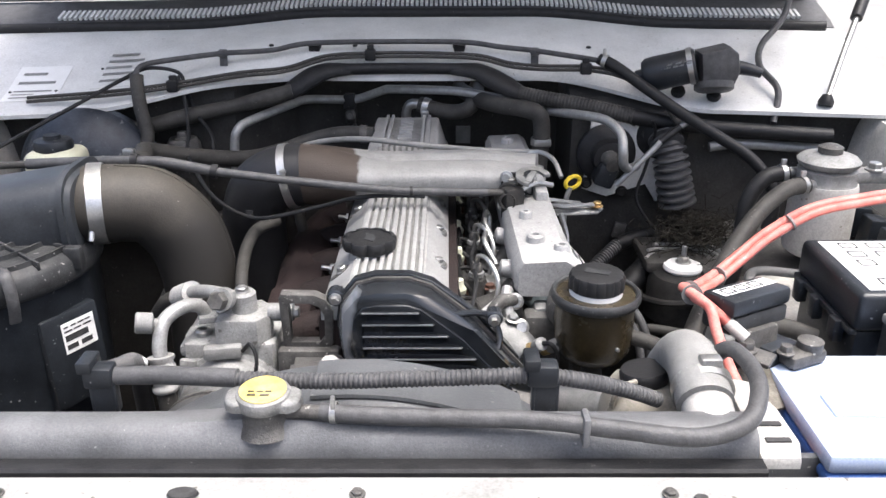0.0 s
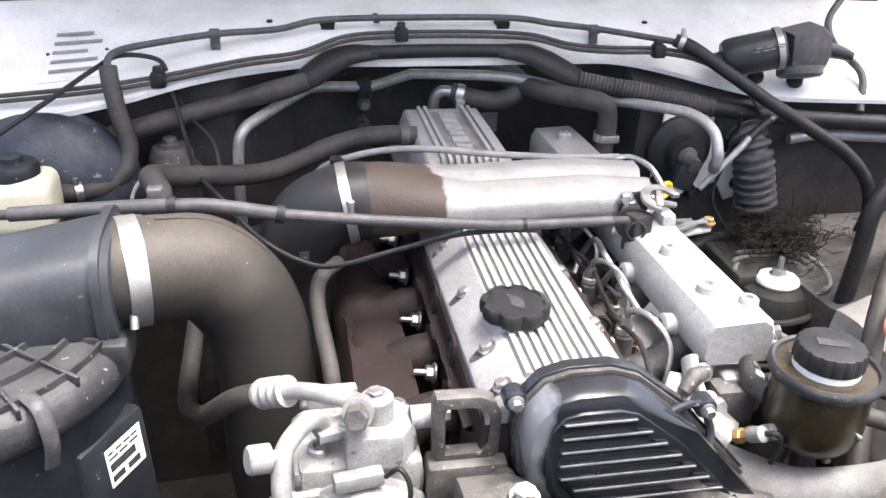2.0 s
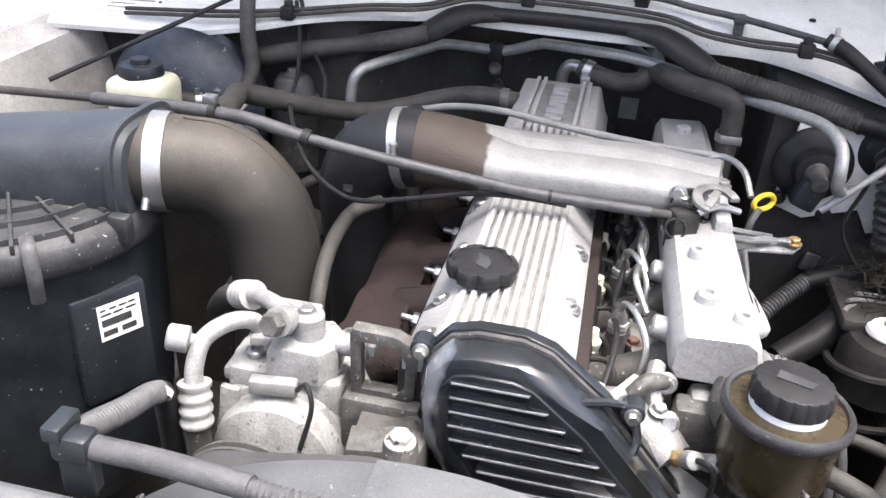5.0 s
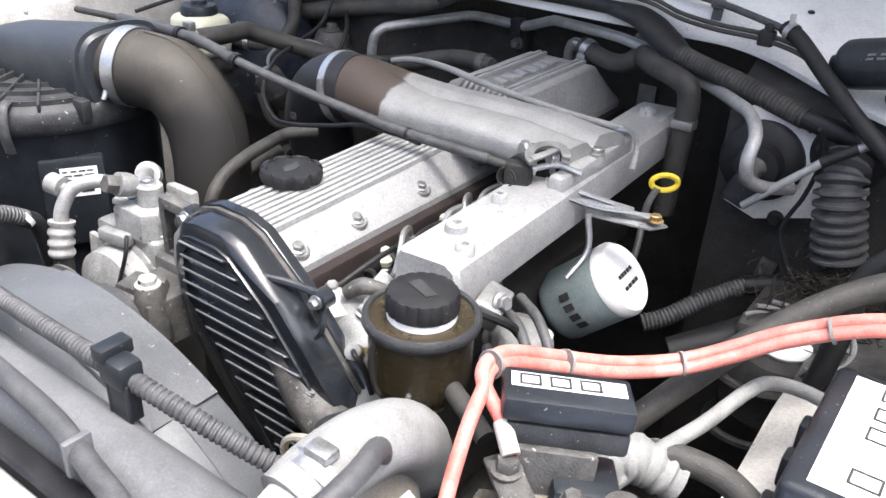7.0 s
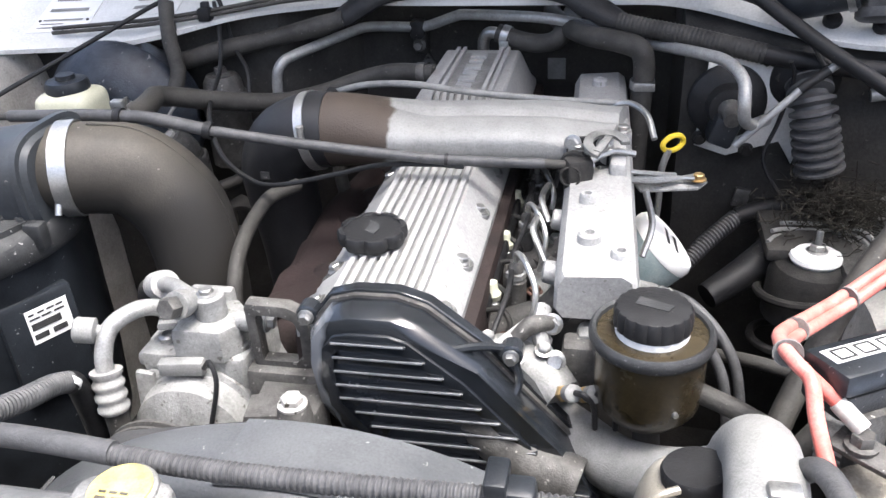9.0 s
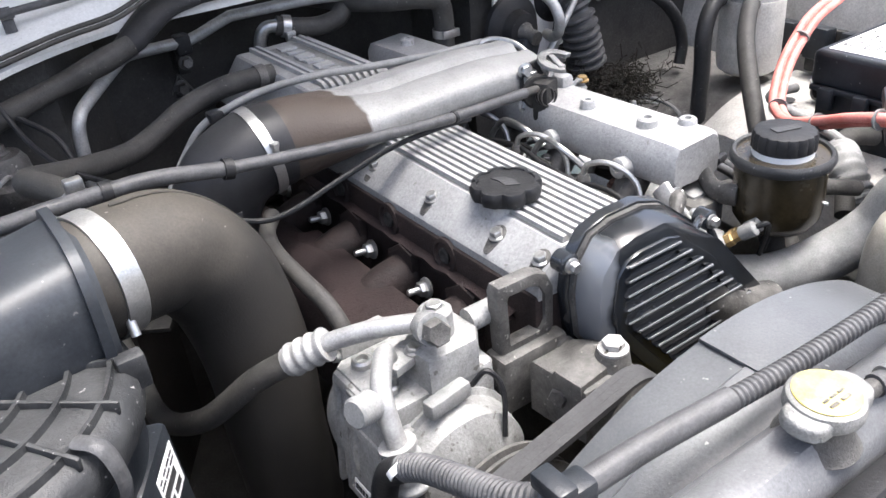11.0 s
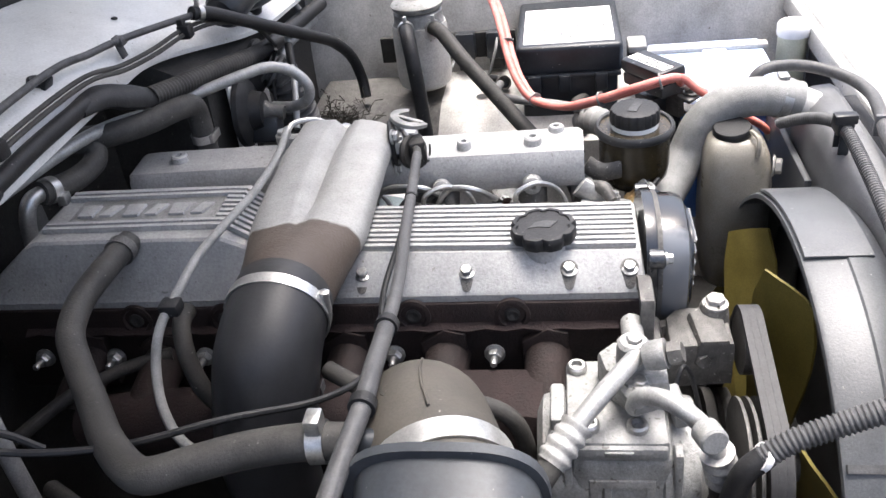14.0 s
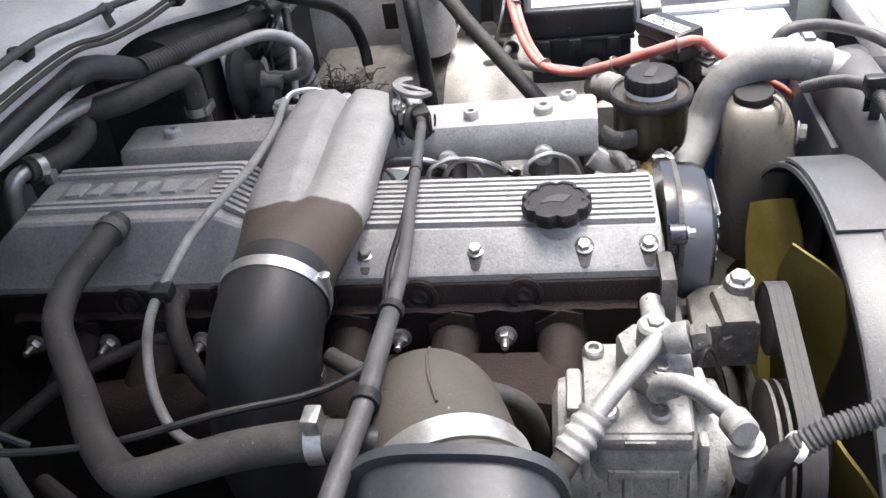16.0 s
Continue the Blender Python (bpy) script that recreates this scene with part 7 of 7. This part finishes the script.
solo("washer_tube", tube([(0.60, 0.46, 1.08), (0.615, 0.5, 1.13), (0.60, 0.56, 1.16), (0.62, 0.62, 1.19), (0.67, 0.66, 1.24), (0.70, 0.72, 1.33)], 0.006, 10), GREYTUBE, "grey washer tube rising from the scuttle corner", "tube")

# greasy fittings between the head and the rail
rnd = random.Random(12)
for k in range(10):
    y = 0.0 + 0.052 * k
    fit = thing("head_fitting", "greasy rust-brown pipe union on the cylinder head", "fitting", "head fittings", at=(0.06, y, 0.93))
    m = facing((0.058 + rnd.uniform(0, 0.012), y, 0.922), (rnd.uniform(0.1, 0.5), rnd.uniform(-0.2, 0.2), 1), rnd.uniform(0, 60))
    part("union", lathe([(0.010, 0), (0.010, 0.008), (0.007, 0.01), (0.007, 0.018)], m, 6), RUST if k % 2 == 0 else GREYMETAL, fit)
    part("pipe", tube([m @ Vector((0, 0, 0.016)), m @ Vector((0.004, 0, 0.03)), m @ Vector((0.016, 0.01, 0.036)), m @ Vector((0.03, 0.025, 0.02))], 0.003, 8), DARKMETAL, fit)
solo("injection_wire", tube([(0.06, -0.05, 0.965), (0.07, 0.02, 0.982), (0.066, 0.10, 0.976), (0.074, 0.18, 0.985), (0.068, 0.27, 0.978), (0.07, 0.36, 0.985), (0.066, 0.47, 0.978)], 0.003, 8), BLACKRUBBER, "black wiring run between the head and the rail", "wire")
solo("pump_pipe", tube([(0.098, 0.16, 0.985), (0.088, 0.185, 1.003), (0.092, 0.23, 1.0), (0.085, 0.25, 0.97), (0.07, 0.235, 0.945)], 0.0038, 8), STEEL, "bent steel pipe looped between the head and the rail", "pipe")
solo("pump_pipe", tube([(0.10, 0.09, 0.975), (0.085, 0.115, 0.999), (0.088, 0.15, 0.998), (0.08, 0.17, 0.965)], 0.0038, 8), STEEL, "bent steel pipe looped between the head and the rail", "pipe")

# dark relays and wiring on the wing beside the fuel filter
relay_rack = thing("relay_rack", "row of black relays on a dark rail by the wing", "relays", at=(0.7, 0.22, 0.95))
part("rail", box((0.012, 0.26, 0.05), Matrix.Translation((0.715, 0.22, 0.955)), 0.003), DARKMETAL, relay_rack)
for k in range(4):
    relay = part("relay", box((0.03, 0.036, 0.05), Matrix.Translation((0.692, 0.125 + 0.058 * k, 0.962)) @ pose(0, 0, 0, 0, 6, 0), 0.004), PLASTIC, relay_rack)
    part("socket", box((0.022, 0.028, 0.022), Matrix.Translation((0.690, 0.125 + 0.058 * k, 0.928)), 0.003), DARKMETAL, relay)
for k, pts in enumerate((((0.66, 0.12, 0.985), (0.635, 0.125, 0.965), (0.63, 0.14, 0.925), (0.65, 0.16, 0.915), (0.68, 0.17, 0.93)),
                         ((0.67, 0.20, 0.95), (0.64, 0.215, 0.93), (0.635, 0.24, 0.918), (0.66, 0.27, 0.918), (0.69, 0.28, 0.93)))):
    solo("relay_wire", tube(pts, 0.0028, 8), GREYHOSE, "thin grey wire looped below the relays", "wire", "relay wires")
plug = thing("loose_connector", "small open wiring connector lying on the apron panel", "connector", at=(0.60, 0.11, 0.905))
part("shell", lathe([(0.011, 0.0), (0.013, 0.002), (0.013, 0.022), (0.010, 0.022), (0.010, 0.006), (0.001, 0.006)], facing((0.606, 0.112, 0.922), (-0.9, -0.2, 0.25)), 18), GREYMETAL, plug)
part("tail", tube([(0.606, 0.112, 0.922), (0.625, 0.118, 0.918), (0.645, 0.14, 0.915)], 0.006, 10), BLACKRUBBER, plug)
shaft = thing("steering_boot", "dark tapered rubber boot low beside the bulkhead", "boot", at=(0.38, 0.36, 0.9))
part("boot_body", tube([(0.30, 0.32, 0.80), (0.35, 0.355, 0.82), (0.41, 0.40, 0.845), (0.47, 0.44, 0.86)], [0.018, 0.022, 0.028, 0.026], 20, 8), BLACKRUBBER, shaft)
part("boot_band", band((0.39, 0.385, 0.837), (0.06, 0.045, 0.02), 0.0275, 0.008, 0.0016, 24), GREYMETAL, shaft, "dull metal band")

# dim brackets and pipes below the throttle cable
stiffener = thing("wing_bracket", "dark pressed bracket with an oval hole beside the air cleaner", "bracket", at=(-0.38, 0.34, 0.85))
oval = [(0.030 * math.cos(2 * math.pi * k / 16), 0.022 * math.sin(2 * math.pi * k / 16)) for k in range(16)]
outer = [(max(-0.05, min(0.05, 0.075 * math.cos(2 * math.pi * k / 16))), max(-0.038, min(0.038, 0.055 * math.sin(2 * math.pi * k / 16)))) for k in range(16)]
part("pressing", prism(outer, 0.006, Matrix.Translation((-0.378, 0.345, 0.872)) @ pose(0, 0, 0, 12, 0, -35), 0.002, hole=oval), DARKMETAL, stiffener)
part("leg", box((0.03, 0.012, 0.3), Matrix.Translation((-0.41, 0.37, 0.73)), 0.003), DARKMETAL, stiffener)
solo("fuel_return_hose", tube([(-0.55, 0.42, 0.93), (-0.47, 0.38, 0.90), (-0.41, 0.40, 0.905), (-0.36, 0.45, 0.92), (-0.31, 0.52, 0.90)], 0.009, 12), RUBBER, "dusty rubber hose low behind the air cleaner", "hose")
solo("valve_wire", tube([(-0.47, 0.375, 0.985), (-0.485, 0.385, 1.01), (-0.475, 0.41, 1.03), (-0.45, 0.445, 1.035), (-0.44, 0.48, 1.02)], 0.0028, 8), GREYHOSE, "thin grey wire curling up from the vacuum valve", "wire")
part("bracket_foot", box((0.03, 0.03, 0.09), Matrix.Translation((-0.455, 0.40, 0.915)) @ pose(0, 0, 0, 15, 0, 20), 0.006), GREYMETAL, valve)
part("lower_pot", lathe([(0.012, -0.03), (0.020, -0.024), (0.022, -0.004), (0.016, 0.0)], facing((-0.462, 0.385, 0.955), (-0.3, -0.4, 0.8)), 20), DARKMETAL, valve, "dark round pot under the valve")

# thermostat housing and sensors in front of the intake rail
stat = thing("thermostat_housing", "dull aluminium thermostat housing with sensor plugs", "housing", at=(0.1, -0.05, 0.92))
part("casting", tube([(0.045, -0.04, 0.925), (0.075, -0.045, 0.938), (0.105, -0.055, 0.936), (0.13, -0.075, 0.925)], [0.026, 0.03, 0.027, 0.022], 18, 6), ALU_DULL, stat)
part("flange", prism([(-0.032, -0.018), (0.032, -0.018), (0.04, 0.0), (0.032, 0.018), (-0.032, 0.018), (-0.04, 0.0)], 0.008, facing((0.085, -0.05, 0.958), (0.15, -0.2, 1), 20), 0.002), ALU, stat)
for x, y in ((0.058, -0.045), (0.112, -0.058)):
    part("flange_bolt", hexhead((x, y, 0.966), (0.15, -0.2, 1), 0.0065, 0.007), STEEL, stat)
for x, y, z in ((0.132, -0.085, 0.94), (0.15, -0.078, 0.935)):
    sensor = part("sensor", lathe([(0.008, 0), (0.008, 0.008), (0.006, 0.01), (0.006, 0.022), (0.004, 0.024)], facing((x, y, z), (0.3, -0.7, 0.6)), 6), BRASS, stat, "brass temperature sensor")
    part("sensor_plug", lathe([(0.0075, 0.018), (0.008, 0.02), (0.008, 0.034), (0.005, 0.036)], facing((x, y, z), (0.3, -0.7, 0.6)), 14), GREYHOSE, sensor, "pale grey plug")
    part("sensor_wire", tube([(x + 0.012, y - 0.025, z + 0.022), (x + 0.02, y - 0.032, z + 0.025), (x + 0.028, y - 0.028, z + 0.01), (x + 0.03, y - 0.02, z - 0.02)], 0.0028, 8), BLACKRUBBER, sensor)
strap = thing("rail_strap", "aluminium strap bolted under the end of the rail", "bracket", at=(0.13, -0.03, 0.95))
part("arm", tube([(0.108, -0.015, 0.985), (0.106, -0.032, 0.972), (0.112, -0.045, 0.955), (0.125, -0.05, 0.945)], 0.008, 10, 6, flat=1.8), ALU, strap)
part("strap_bolt", hexhead((0.122, -0.058, 0.955), (0.1, -0.9, 0.5), 0.008, 0.009), STEEL, strap)
part("block", box((0.045, 0.03, 0.06), Matrix.Translation((0.15, -0.035, 0.935)), 0.006), GREYMETAL, strap, "dark cast block")

# injection pump head and the flat casting under the rail
injection = thing("injection_pump", "greasy grey injection pump head with bent steel pipes", "pump", at=(0.106, 0.164, 0.9))
IM = Matrix.Translation((0.106, 0.164, 0.93))
part("body", lathe([(0.026, -0.05), (0.026, 0.0), (0.029, 0.004), (0.029, 0.014), (0.024, 0.019), (0.013, 0.022), (0.012, 0.030), (0.001, 0.031)], IM, 32), GREYMETAL, injection)
part("top_nut", hexhead((0.106, 0.164, 0.96), (0, 0, 1), 0.007, 0.008), STEEL, injection)
for k in range(5):
    a = radians(20 + 72 * k)
    c, q = math.cos(a), math.sin(a)
    union = part("delivery_union", lathe([(0.0065, 0), (0.0065, 0.010), (0.0045, 0.012)], IM @ Matrix.Translation((0.021 * c, 0.021 * q, 0.012)), 6), STEEL if k % 2 else GREYMETAL, injection)
    part("delivery_pipe", tube([IM @ Vector((0.021 * c, 0.021 * q, 0.020)), IM @ Vector((0.024 * c, 0.022 * q + 0.004, 0.036)), IM @ Vector((0.030 * c - 0.006, 0.02 * q + 0.022, 0.042)), IM @ Vector((0.024 * c - 0.012, 0.02 * q + 0.045, 0.034)), IM @ Vector((-0.022, 0.02 * q + 0.065, 0.012))], 0.003, 8), DARKMETAL if k % 2 else GREYTUBE, union)
flat = thing("rail_flange", "flat dull aluminium flange bolted between the head and the rail", "flange", at=(0.115, 0.101, 0.94))
part("slab", prism([(-0.035, -0.04), (0.03, -0.032), (0.036, 0.02), (0.012, 0.038), (-0.03, 0.02)], 0.014, Matrix.Translation((0.115, 0.101, 0.932)) @ pose(0, 0, 0, 4, 8, 10), 0.003), ALU_DULL, flat)
for x, y in ((-0.024, -0.028), (0.02, -0.022)):
    part("flange_nut", hexhead((0.115 + x, 0.101 + y, 0.946), (0, 0, 1), 0.0065, 0.007), RUST, flat, "rust-brown nut")
